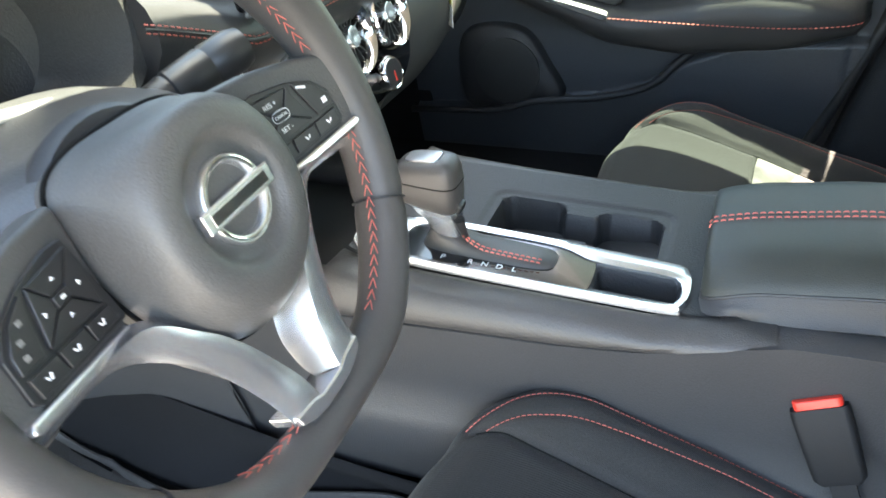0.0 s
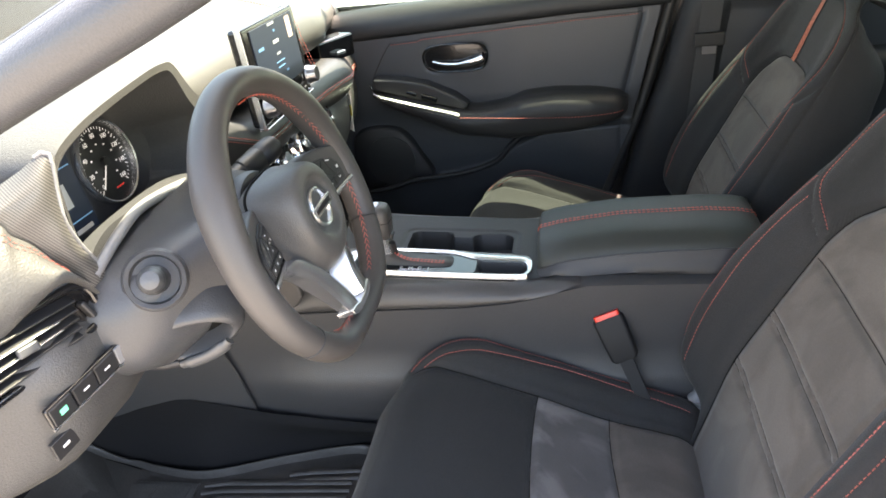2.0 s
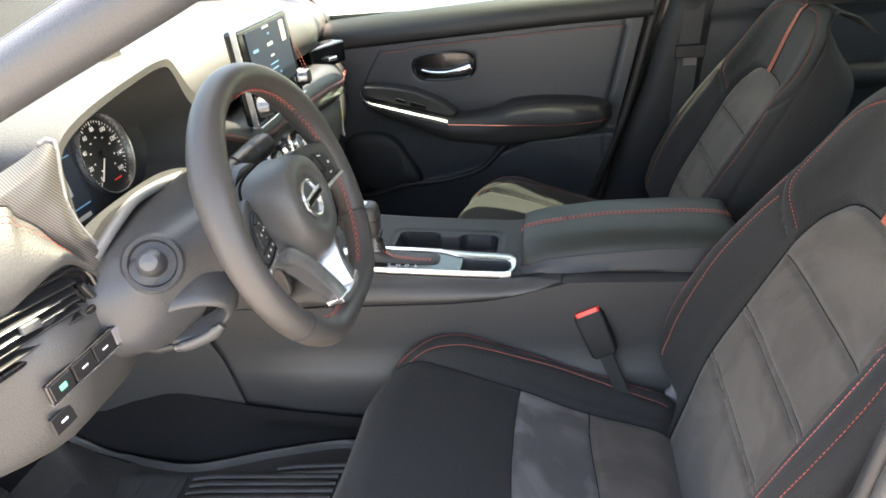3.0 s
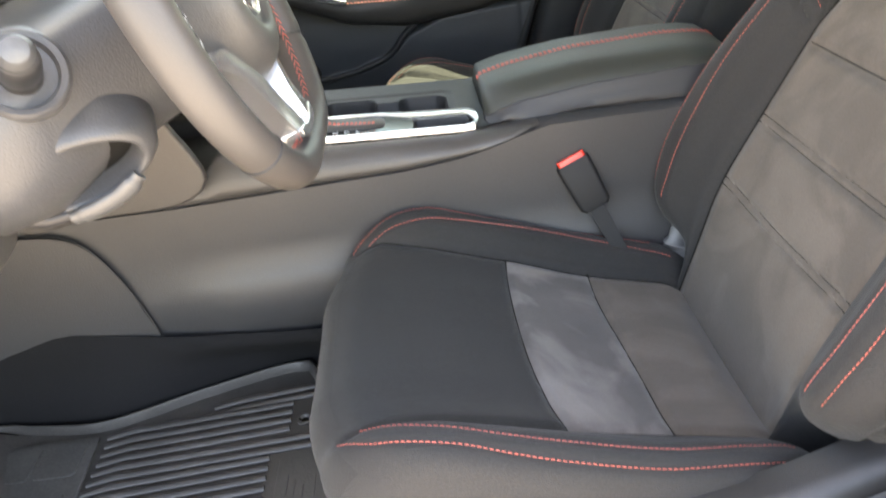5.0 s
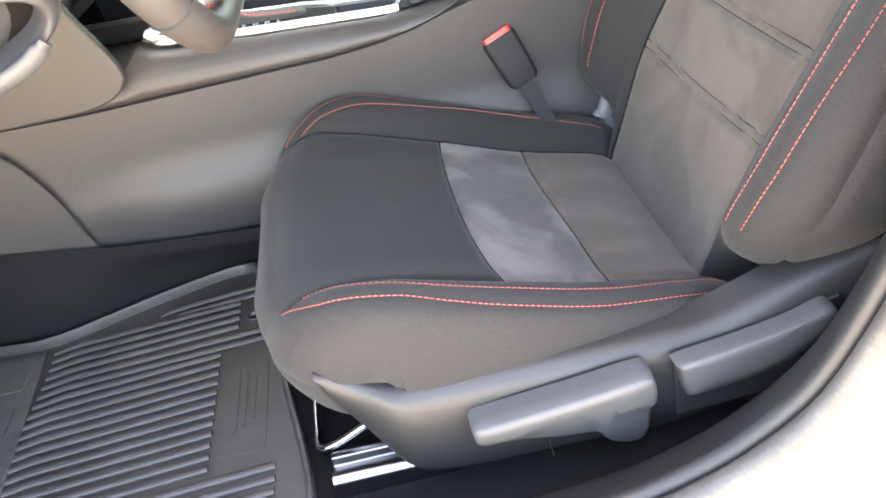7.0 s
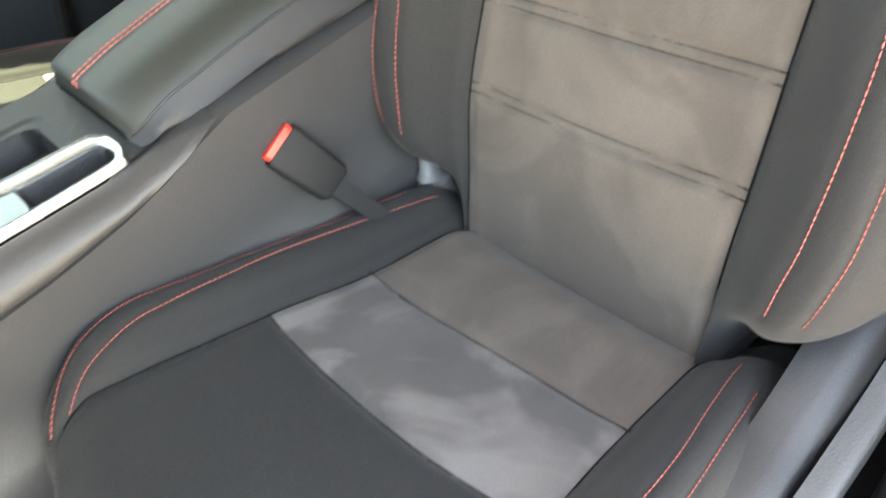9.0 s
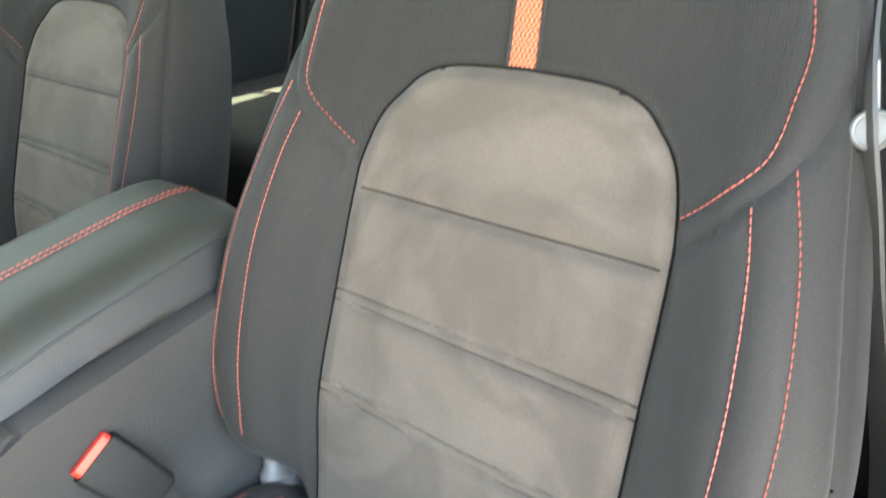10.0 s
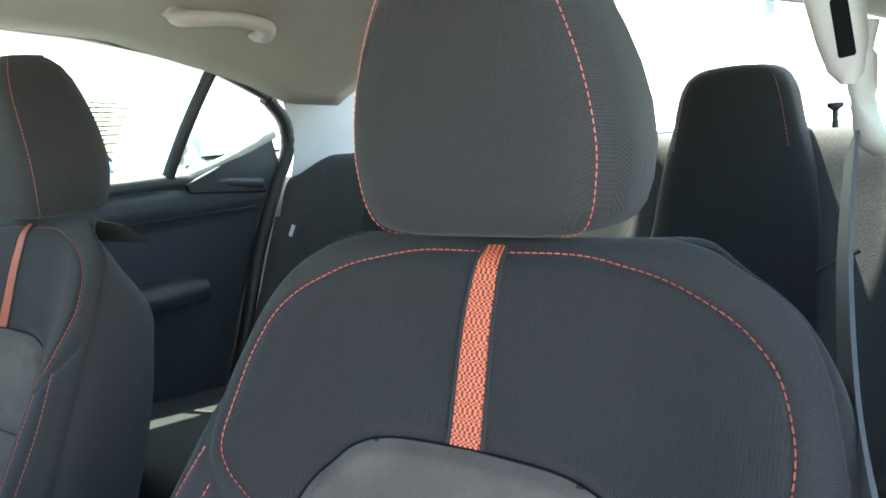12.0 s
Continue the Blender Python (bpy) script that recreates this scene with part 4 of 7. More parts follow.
    for a0, a1 in ((20, 160), (200, 340)):
        arc = [(0.0208 * math.cos(radians(a)), 0.0208 * math.sin(radians(a)), 0.0250) for a in np.linspace(a0, a1, 30)]
        part("emblem_inlay", moved(tube(arc, 0.0011, 6, flat=0.5), WHEEL), CHROME, badge)
    part("emblem_bar", moved(block(0, 0, 0.0240, 0.056, 0.0115, 0.006), WHEEL), SATIN, badge, bevel=0.0012)
    part("emblem_inlay", moved(block(0, 0, 0.0268, 0.046, 0.0062, 0.0008), WHEEL), CHROME, badge, bevel=0.0003)
    # side spokes with tilted keypads: a four-way field over a row of three keys
    for s in (1, -1):
        mir = Matrix.Diagonal((s, 1, 1, 1))
        tilt = WHEEL @ mir @ Matrix.Translation((0.068, 0, -0.011)) @ Euler((0, radians(-17), 0)).to_matrix().to_4x4()
        flip = lambda vf: (vf[0], vf[1] if s > 0 else [f[::-1] for f in vf[1]])
        shell = [(-0.012, 0.042), (0.020, 0.040), (0.052, 0.034), (0.086, 0.024), (0.090, -0.020), (0.080, -0.026), (-0.006, -0.024)]
        part("spoke", flip(moved(prism(shell, 0.020, "z", -0.0215), tilt)), HUB, w, "grained spoke", bevel=0.004)
        pad = part("keypad", flip(moved(prism([(0.000, 0.028), (0.012, 0.029), (0.036, 0.025), (0.054, 0.018), (0.0625, 0.008), (0.0640, -0.0125), (0.060, -0.0155), (-0.004, -0.0185), (-0.005, -0.0165)], 0.0026, "z", -0.0015), tilt)), SWITCH, w, "black keypad", bevel=0.0008)
        field = [(0.0015, 0.0255), (0.0345, 0.0235), (0.0430, -0.0025), (0.0035, -0.0055)]
        core = [(0.0160, 0.0135), (0.0265, 0.0130), (0.0275, 0.0070), (0.0170, 0.0072)]
        for i in range(4):
            j = (i + 1) % 4
            quad = np.array([field[i], field[j], core[j], core[i]])
            quad = quad + 0.10 * (quad.mean(0) - quad) * 0.6
            part("key", flip(moved(prism([tuple(q) for q in quad][::-1], 0.0020, "z", 0.0008), tilt)), SWITCH, pad, bevel=0.0006)
        part("key", flip(moved(prism(rounded(0.0168, 0.0076, 0.0268, 0.0130, 0.001, 3), 0.0030, "z", 0.0008), tilt)), SWITCH, pad, bevel=0.0005)
        part("rocker", flip(moved(prism([(0.0385, 0.0230), (0.0520, 0.0170), (0.0600, 0.0070), (0.0610, -0.0010), (0.0470, -0.0020)][::-1], 0.0022, "z", 0.0008), tilt)), SWITCH, pad, "black rocker key", bevel=0.0007)
        for k in range(3):
            x0 = 0.0015 + 0.0198 * k
            part("key", flip(moved(prism([(x0, -0.0155 + 0.0007 * k), (x0 + 0.0185, -0.0148 + 0.0007 * k), (x0 + 0.0190, -0.0060 + 0.0012 * k), (x0 + 0.0008, -0.0070 + 0.0012 * k)], 0.0020, "z", 0.0008), tilt)), SWITCH, pad, bevel=0.0006)
            part("key_symbol", flip(moved(block(x0 + 0.0096, -0.0108 + 0.001 * k, 0.0030, 0.0011, 0.0028, 0.0004, Euler((0, 0, 0.5)).to_matrix()), tilt)), PRINT, pad, "white symbol")
            part("key_symbol", flip(moved(block(x0 + 0.0120, -0.0106 + 0.001 * k, 0.0030, 0.0008, 0.0022, 0.0004, Euler((0, 0, -0.5)).to_matrix()), tilt)), PRINT, pad, "white symbol")
        if s > 0:
            for text, x, y in (("RES +", 0.0185, 0.0186), ("CANCEL", 0.0218, 0.0103), ("SET -", 0.0222, 0.0018)):
                letter("key_letter", text, tilt @ Matrix.Translation((x, y, 0.0031 if text != "CANCEL" else 0.0041)), 0.0042 if text != "CANCEL" else 0.0026, PRINT, pad)
            frame_loop = [(0.0166, 0.0078), (0.0270, 0.0076), (0.0268, 0.0130), (0.0168, 0.0132)]
            part("key_frame", moved(tube([(x, y, 0.0040) for x, y in curve(frame_loop, 24, True)], 0.00025, 4, True), tilt), PRINT, pad)
            part("key_symbol", moved(block(0.0440, 0.0180, 0.0031, 0.0070, 0.0014, 0.0004, Euler((0, 0, -0.4)).to_matrix()), tilt), PRINT, pad, "white symbol")
            part("key_symbol", moved(block(0.0555, 0.0040, 0.0031, 0.0036, 0.0036, 0.0004), tilt), PRINT, pad, "white symbol")
        else:
            for x, y, a in ((0.020, 0.0186, 0), (0.0090, 0.0098, 90), (0.0345, 0.0098, 90), (0.0230, 0.0020, 0)):
                arrow = prism([(-0.0013, -0.0006), (0.0013, -0.0006), (0.0, 0.0011)], 0.0005, "z", 0.0029)
                part("key_arrow", flip(moved(arrow, tilt @ Matrix.Translation((x, y, 0)) @ Euler((0, 0, radians(a))).to_matrix().to_4x4())), PRINT, pad, "white arrow")
            part("key_symbol", flip(moved(block(0.0218, 0.0103, 0.0040, 0.0026, 0.0016, 0.0004), tilt)), PRINT, pad, "white symbol")
            for x, y in ((0.0475, 0.0150), (0.0525, 0.0090), (0.0545, 0.0030)):
                part("key_symbol", flip(moved(block(x, y, 0.0032, 0.0026, 0.0026, 0.0004), tilt)), GREY_LIGHT, pad, "pale symbol")
        part("silver_edge", flip(moved(prism([(0.000, -0.0205), (0.0715, -0.0158), (0.0745, -0.0190), (0.0715, -0.0218), (0.000, -0.0262)][::-1], 0.0075, "z", -0.004), tilt)), SATIN, w, "satin silver edge", bevel=0.0016)
    # lower spoke: two folded silver arms meeting in a bridge at the foot of the rim
    outer = [(0.140, -0.036, -0.012), (0.112, -0.033, -0.012), (0.085, -0.032, -0.006), (0.063, -0.050, 0.001), (0.050, -0.071, 0.003), (0.041, -0.094, 0.005), (0.0375, -0.108, 0.0075), (0.0360, -0.118, 0.0092)]
    crest = [(0.138, -0.026, 0.004), (0.110, -0.0245, 0.001), (0.070, -0.0235, 0.003), (0.047, -0.044, 0.006), (0.032, -0.064, 0.007), (0.019, -0.091, 0.008), (0.0140, -0.106, 0.0100), (0.0120, -0.119, 0.0112)]
    fold = [(0.137, -0.024, -0.004), (0.109, -0.0225, -0.008), (0.066, -0.0220, -0.010), (0.041, -0.041, -0.013), (0.025, -0.060, -0.015), (0.009, -0.088, -0.015), (0.004, -0.108, -0.009), (0.004, -0.119, -0.003)]
    deep = [(0.139, -0.034, -0.020), (0.111, -0.032, -0.024), (0.086, -0.033, -0.024), (0.062, -0.046, -0.023), (0.046, -0.066, -0.023), (0.030, -0.090, -0.022), (0.024, -0.108, -0.017), (0.023, -0.119, -0.012)]
    for s in (1, -1):
        lines = [curve([(s * u, v, h) for u, v, h in q], 36) for q in (outer, crest, fold, deep)]
        secs = []
        for o, c_, f, dp in zip(*lines):
            ring = [o, 0.75 * o + 0.25 * c_ + np.array((0, 0, 0.0022)), 0.2 * o + 0.8 * c_ + np.array((0, 0, 0.0012)), c_, 0.85 * c_ + 0.15 * f, 0.4 * c_ + 0.6 * f, f, dp]
            secs.append(ring if s > 0 else ring[::-1])
        part("fork_arm", moved(loft(secs), WHEEL), SATIN, w, "satin silver lower spoke", sharp=40)
    foot = [(-0.0355, -0.1150), (-0.018, -0.1170), (-0.010, -0.1200), (0.010, -0.1200), (0.018, -0.1170), (0.0355, -0.1150), (0.0340, -0.1225), (0.025, -0.1270), (0.012, -0.1295), (-0.012, -0.1295), (-0.025, -0.1270), (-0.0340, -0.1225)]
    part("fork_bridge", moved(prism(foot[::-1], 0.0228, "z", -0.010), WHEEL), SATIN, w, "satin silver foot of the spoke", bevel=0.002)
    return w


steering_wheel()


def column():
    col = thing("steering_column", "black plastic steering column shroud behind the wheel", "steering column")
    secs = []
    for x, cy, cz, hw, hh in ((-0.250, -0.398, 0.700, 0.060, 0.055), (-0.27, -0.398, 0.695, 0.070, 0.060), (-0.30, -0.398, 0.686, 0.10, 0.064), (-0.325, -0.398, 0.674, 0.14, 0.068), (-0.35, -0.399, 0.664, 0.17, 0.076), (-0.43, -0.40, 0.652, 0.183, 0.084)):
        loop = []
        for a in np.linspace(0, 2 * math.pi, 48, endpoint=False):
            ca, sa_ = math.cos(a), math.sin(a)
            loop.append((x, cy + hw * math.copysign(abs(ca) ** 0.75, ca), cz + hh * math.copysign(abs(sa_) ** 0.75, sa_)))
        secs.append(loop)
    part("shroud", loft(secs), WARM, col, sharp=60)
    part("hub_ring", moved(lathe([(0.055, -0.065), (0.062, -0.06), (0.066, -0.045), (0.062, -0.036), (0.05, -0.034)], 40), WHEEL), SOFT, col, "black ring behind the wheel")
    # recess and headlight stalk, seen end on
    m = look((-0.366, -0.469, 0.676), (-0.275, -0.626, 0.760)) @ pose(0, 0, 0, 180, 0, 0) @ Matrix.Scale(0.68, 4)
    along = m @ Matrix.Scale(3.43, 4, (0, 0, 1))
    part("stalk_socket", moved(lathe([(0.046, -0.015), (0.046, 0.004), (0.042, 0.008), (0.036, 0.006), (0.033, -0.004), (0.02, -0.006)], 36), m @ Matrix.Translation((0, 0, 0.122))), WARM, col, "round socket of the stalk")
    stalk = part("light_stalk", moved(lathe([(0.016, -0.02), (0.019, 0.0), (0.020, 0.02), (0.0205, 0.034), (0.0205, 0.036), (0.019, 0.0375), (0.019, 0.0385), (0.0205, 0.040), (0.0205, 0.05), (0.018, 0.057), (0.010, 0.060)], 32), along), SWITCH, col, "black headlight stalk")
    for k in range(7):
        a = radians(20 + 16 * k)
        part("stalk_symbol", moved(block(0.0209 * math.cos(a), 0.0209 * math.sin(a), 0.028, 0.0006, 0.0025, 0.0045, Euler((0, 0, a)).to_matrix()), along), PRINT, stalk, "white symbol")
    part("stalk_cap", moved(lathe([(0.0195, 0.050), (0.0185, 0.0565), (0.012, 0.0605), (0.002, 0.0615)], 32), along), LEVER, stalk, "grey worn end cap")
    # wiper stalk towards the middle
    m = look((-0.366, -0.298, 0.7095), (-0.324, -0.198, 0.734)) @ pose(0, 0, 0, 180, 0, 0) @ Matrix.Scale(0.97, 4)
    wiper = part("wiper_stalk", moved(lathe([(0.012, -0.02), (0.0135, 0.03), (0.0145, 0.036), (0.0145, 0.0375), (0.0135, 0.0385), (0.0135, 0.0395), (0.0155, 0.041), (0.0170, 0.072), (0.0160, 0.0735), (0.0160, 0.075), (0.0172, 0.0765), (0.0170, 0.10), (0.0145, 0.108), (0.003, 0.110)], 32), m), SWITCH, col, "black wiper stalk")
    for k, (h, a, l) in enumerate(((0.05, 60, 0.006), (0.05, 95, 0.005), (0.06, 75, 0.004), (0.066, 50, 0.003), (0.083, 70, 0.0045), (0.088, 70, 0.0055), (0.093, 70, 0.0065), (0.081, 100, 0.003), (0.02, 80, 0.006), (0.01, 100, 0.006))):
        r = 0.0166 if h > 0.045 else 0.0137
        q = radians(a)
        part("stalk_symbol", moved(block(r * math.cos(q), r * math.sin(q), h, 0.002, 0.006 if l > 0.004 else 0.004, 0.0022, Euler((0, 0, q)).to_matrix()), m), PRINT, wiper, "white symbol")
    # oval opening low on the side, with the adjusting lever along its edge
    centre, face = Vector((-0.323, -0.519, 0.626)), Vector((0.351, -0.803, -0.482)).normalized()
    flat = Vector((0, 0, 1)).cross(face).normalized()
    long_ = (math.cos(0.2) * flat + math.sin(0.2) * face.cross(flat)).normalized()
    short = face.cross(long_)
    frame_of = Matrix([[long_[i], short[i], face[i], centre[i]] for i in range(3)] + [[0, 0, 0, 1]])
    oval = [(-0.004 + 0.051 * math.cos(a), 0.002 + 0.029 * math.sin(a)) for a in np.linspace(0, 2 * math.pi, 48, endpoint=False)]
    lobe = []
    root = Vector((-0.385, -0.430, 0.668))
    for k, h in ((0.90, -0.040), (0.95, -0.012), (0.99, -0.004), (1.04, -0.0008), (1.10, -0.0008), (1.20, -0.004), (1.30, -0.011)):
        lobe.append([frame_of @ Vector((x * k, y * k, h)) for x, y in oval])
    last = lobe[-1]
    for k in np.linspace(0.12, 1.0, 9):
        lobe.append([q.lerp(root + (q - centre) * 1.2, k) + 0.010 * math.sin(math.pi * k) * (q - centre).normalized() for q in last])
    part("lower_shroud", loft([[tuple(q) for q in ring] for ring in lobe], cap=False), WARM, col, "lower shroud with a rounded lever opening", sharp=70)
    # Near-black disc inside the opening: the recess's shade is put into its colour.
    part("opening", moved(loft([[(x * k, y * k, h) for x, y in oval] for k, h in ((0.95, -0.022), (0.90, -0.0225), (0.3, -0.0225))]), frame_of), SEAM_SHADE, col, "dark lever opening", sharp=70)
    lever = tube(curve([(-0.024, -0.033, 0.002), (-0.004, -0.031, 0.004), (0.018, -0.026, 0.004), (0.036, -0.018, 0.001)], 24), np.r_[np.full(3, 0.0065), np.full(18, 0.0085), np.full(3, 0.006)], 14, flat=0.6)
    part("tilt_lever", moved(lever, frame_of), LEVER, col, "grey-black adjusting lever", sharp=70)
    part("lever_stop", moved(tube([(-0.052, -0.020, 0.000), (-0.040, -0.026, 0.002), (-0.026, -0.030, 0.001)], 0.0055, 10, flat=0.6), frame_of), SOFT, col, "black ledge beside the lever", sharp=70)



column()

# ---- centre console, shifter, lid ----
def smooth_step(t):
    t = np.clip(t, 0, 1)
    return t * t * (3 - 2 * t)


def rect_depth(x, y, x0, x1, y0, y1, r, wall):
    """1 inside a round-cornered rectangle, 0 outside, over a wall of that breadth."""
    cx, cy, hx, hy = (x0 + x1) / 2, (y0 + y1) / 2, (x1 - x0) / 2 - r, (y1 - y0) / 2 - r
    d = np.hypot(np.maximum(np.abs(x - cx) - hx, 0), np.maximum(np.abs(y - cy) - hy, 0)) + np.minimum(np.maximum(np.abs(x - cx) - hx, np.abs(y - cy) - hy), 0) - r
    return smooth_step(-d / wall)


def console_top(x):
    return np.interp(x, [-0.42, -0.36, -0.32, -0.2, 0.0, 0.4], [0.56, 0.50, 0.482, 0.474, 0.464, 0.462])


TUNNEL = ((-0.85, 0.25), (-0.6, 0.274), (-0.45, 0.247), (-0.30, 0.233), (-0.15, 0.224), (0.0, 0.26))


def console():
    con = thing("centre_console", "black soft-touch centre console between the front seats", "console")
    # lower body on both sides
    secs = []
    for x in np.linspace(-0.80, 0.37, 30):
        t = console_top(x)
        seam = np.interp(x, [-0.8, -0.565, -0.418, -0.19, -0.1, -0.016, 0.038, 0.07, 0.12, 0.37], [0.45, 0.435, 0.431, 0.434, 0.435, 0.443, 0.457, 0.470, 0.470, 0.467])
        w = np.interp(x, [-0.8, -0.5, -0.2, 0.1, 0.37], [0.175, 0.155, 0.142, 0.132, 0.122])
        bl = 0.011 * float(smooth_step((x + 0.47) / 0.12))
        secs.append([(x, -w + 0.035, 0.10), (x, -w + 0.030, 0.17), (x, -w - 0.008 - bl, 0.222), (x, -w - 0.005 - bl, 0.296), (x, -w - 0.003 - 0.7 * bl, 0.312), (x, -w - 0.001, 0.334), (x, -w, 0.36), (x, -w + 0.001, seam - 0.004), (x, -w + 0.012, seam + 0.001), (x, w - 0.012, seam + 0.001), (x, w - 0.001, seam - 0.004), (x, w, 0.34), (x, w + 0.006, 0.22), (x, w + 0.012, 0.10)])
    part("body", loft(secs), CONSOLE, con, "dark brown-black grained body", sharp=50)
    # soft rails along both edges, ending in a tip
    for s in (-1, 1):
        secs = []
        for x in np.r_[np.linspace(-0.60, 0.0, 24), np.linspace(0.01, 0.075, 14)]:
            t = float(console_top(x)) - 0.003
            seam = float(np.interp(x, [-0.6, -0.565, -0.418, -0.19, -0.1, -0.016, 0.038, 0.07], [0.437, 0.435, 0.431, 0.434, 0.435, 0.443, 0.457, 0.470]))
            if x < -0.36:
                t = max(0.462, seam + 0.03)
            w = float(np.interp(x, [-0.6, -0.5, -0.2, 0.1], [0.162, 0.156, 0.143, 0.133]))
            inn = float(np.interp(x, [-0.6, -0.02, 0.0, 0.075], [0.105, 0.105, 0.088, 0.086]))
            top = max(t + float(np.interp(x, [-0.03, 0.05, 0.075], [0.0, 0.009, 0.011])), seam + 0.001)
            k = float(np.interp(x, [-0.6, 0.03, 0.075], [1, 1, 0.1]))
            secs.append([(x, s * q, z) for q, z in ((w - 0.001, seam), (w + 0.003 * k, seam + 0.3 * (top - seam)), (w - 0.001 * k, seam + 0.62 * (top - seam)), (w - 0.009 * k, top - 0.003 * k), (w - 0.020 * k, top), (inn + 0.002, top - 0.001), (inn, top - 0.004), (inn, seam))])
        part("edge_rail", loft([curve(q, 24, True) for q in secs]), RAIL, con, "padded leatherette edge", sharp=60)
    # top plate with cup wells and a pocket
    xs, ys = np.linspace(-0.332, 0.03, 130), np.linspace(-0.108, 0.108, 88)
    gx, gy = np.meshgrid(xs, ys, indexing="ij")
    z = console_top(gx) + 0.004
    cup = np.maximum.reduce([rect_depth(gx, gy, -0.214, -0.140, -0.030, 0.050, 0.016, 0.006), rect_depth(gx, gy, -0.106, -0.036, -0.036, 0.044, 0.016, 0.006)])
    slot = rect_depth(gx, gy, -0.150, -0.095, -0.018, 0.030, 0.004, 0.006)
    pocket = rect_depth(gx, gy, -0.086, -0.008, -0.096, -0.062, 0.005, 0.005)
    z = z - 0.065 * cup - np.where(cup < 0.5, 0.030 * slot, 0) - 0.035 * pocket
    rim_d = rect_depth(gx, gy, -0.226, -0.024, -0.040, 0.060, 0.02, 0.004)
    z = z - 0.0025 * rim_d
    verts = np.stack([gx, gy, z], -1).reshape(-1, 3)
    n, m_ = gx.shape
    idx = np.arange(n * m_).reshape(n, m_)
    quads = np.stack([idx[:-1, :-1], idx[1:, :-1], idx[1:, 1:], idx[:-1, 1:]], -1).reshape(-1, 4)
    part("top_plate", (verts, quads), HARD, con, "black top plate with two cup wells", sharp=50)
    # silver surround of the shifter
    z0 = 0.474
    outer = curve([(-0.333, -0.088), (-0.325, -0.104), (-0.29, -0.108), (-0.15, -0.110), (-0.02, -0.109), (-0.004, -0.102), (0.002, -0.085), (0.001, -0.055), (-0.006, -0.040), (-0.03, -0.036), (-0.12, -0.031), (-0.22, -0.028), (-0.29, -0.034), (-0.318, -0.044), (-0.331, -0.062)], 80, True)
    inner = curve([(-0.286, -0.090), (-0.284, -0.098), (-0.27, -0.1015), (-0.15, -0.1035), (-0.02, -0.1025), (-0.010, -0.098), (-0.006, -0.088), (-0.007, -0.070), (-0.012, -0.062), (-0.03, -0.059), (-0.09, -0.056), (-0.13, -0.041), (-0.22, -0.038), (-0.27, -0.042), (-0.282, -0.048), (-0.286, -0.062)], 80, True)
    def lift(q, h):
        return [(x, y, float(console_top(x)) + h) for x, y in q]
    part("shifter_surround", loft([lift(outer, 0.0), lift(outer, 0.0065), lift(0.12 * inner + 0.88 * outer, 0.0085), lift(0.8 * inner + 0.2 * outer, 0.0085), lift(inner, 0.007), lift(inner, -0.004)], cap=False), SILVER, con, "bright silver plastic surround", sharp=40)
    gate = [(x, y) for x, y in inner]
    gate = curve([(-0.286, -0.09), (-0.284, -0.1), (-0.20, -0.103), (-0.10, -0.1035), (-0.088, -0.10), (-0.088, -0.06), (-0.095, -0.052), (-0.13, -0.041), (-0.22, -0.038), (-0.28, -0.046)], 60, True)
    part("gate_plate", loft([lift(gate, 0.0), lift(gate, 0.0055)]), PIANO, con, "gloss black gate plate")
    # gate letters
    for x, ch in ((-0.235, "P"), (-0.206, "R"), (-0.191, "N"), (-0.176, "D"), (-0.161, "L")):
        letter("gate_letter", ch, pose(x, -0.092, float(console_top(x)) + 0.0063, 0, 0, 0), 0.010, PRINT, con)
        part("gate_mark", block(x, -0.082, float(console_top(x)) + 0.006, 0.0025, 0.002, 0.0006), PRINT, con)
    # start button
    m = Matrix.Translation((-0.306, -0.078, float(console_top(-0.306)) + 0.0085))
    part("start_button_ring", moved(lathe([(0.0185, 0.0), (0.0185, 0.002), (0.0165, 0.003), (0.0155, 0.001)], 32), m), CHROME, con, "chrome ring")
    part("start_button", moved(lathe([(0.0155, 0.0), (0.0150, 0.002), (0.010, 0.0016), (0.002, 0.0015)], 32), m), SWITCH, con, "black start button")
    side = curve([(-0.70, 0.425), (-0.52, 0.432), (-0.40, 0.436), (-0.355, 0.462), (-0.362, 0.50), (-0.385, 0.55), (-0.40, 0.60), (-0.41, 0.64), (-0.70, 0.64)], 60, True)
    part("stack_cheek", prism([tuple(q) for q in side], 0.014, "y", -0.161), RAIL, con, "dark side of the centre stack", bevel=0.004)
    # seam between the kick panel and the body
    p = curve([(-0.60, -0.166, 0.425), (-0.56, -0.166, 0.417), (-0.53, -0.166, 0.395), (-0.505, -0.166, 0.347), (-0.485, -0.167, 0.285), (-0.469, -0.169, 0.215), (-0.45, -0.171, 0.13)], 40)
    part("panel_gap", tube(p, 0.0009, 6), RUBBER, con, "dark panel gap")
    kick = [(x, z) for x, _, z in p] + [(-0.80, 0.12), (-0.82, 0.42)]
    part("kick_panel", ([(x, -np.interp(x, [-0.8, -0.5, -0.2], [0.175, 0.155, 0.142]) - 0.012 - 0.004 * (z < 0.3), z) for x, z in kick], [tuple(range(len(kick)))]), CONSOLE, con, "dark side kick panel")
    # carpet up the side of the tunnel
    foot_at = lambda x: float(np.interp(x, [-0.85, -0.72, -0.666, -0.566, -0.43, -0.307, 0.0], [-0.215, -0.193, -0.203, -0.211, -0.165, -0.133, -0.130]))
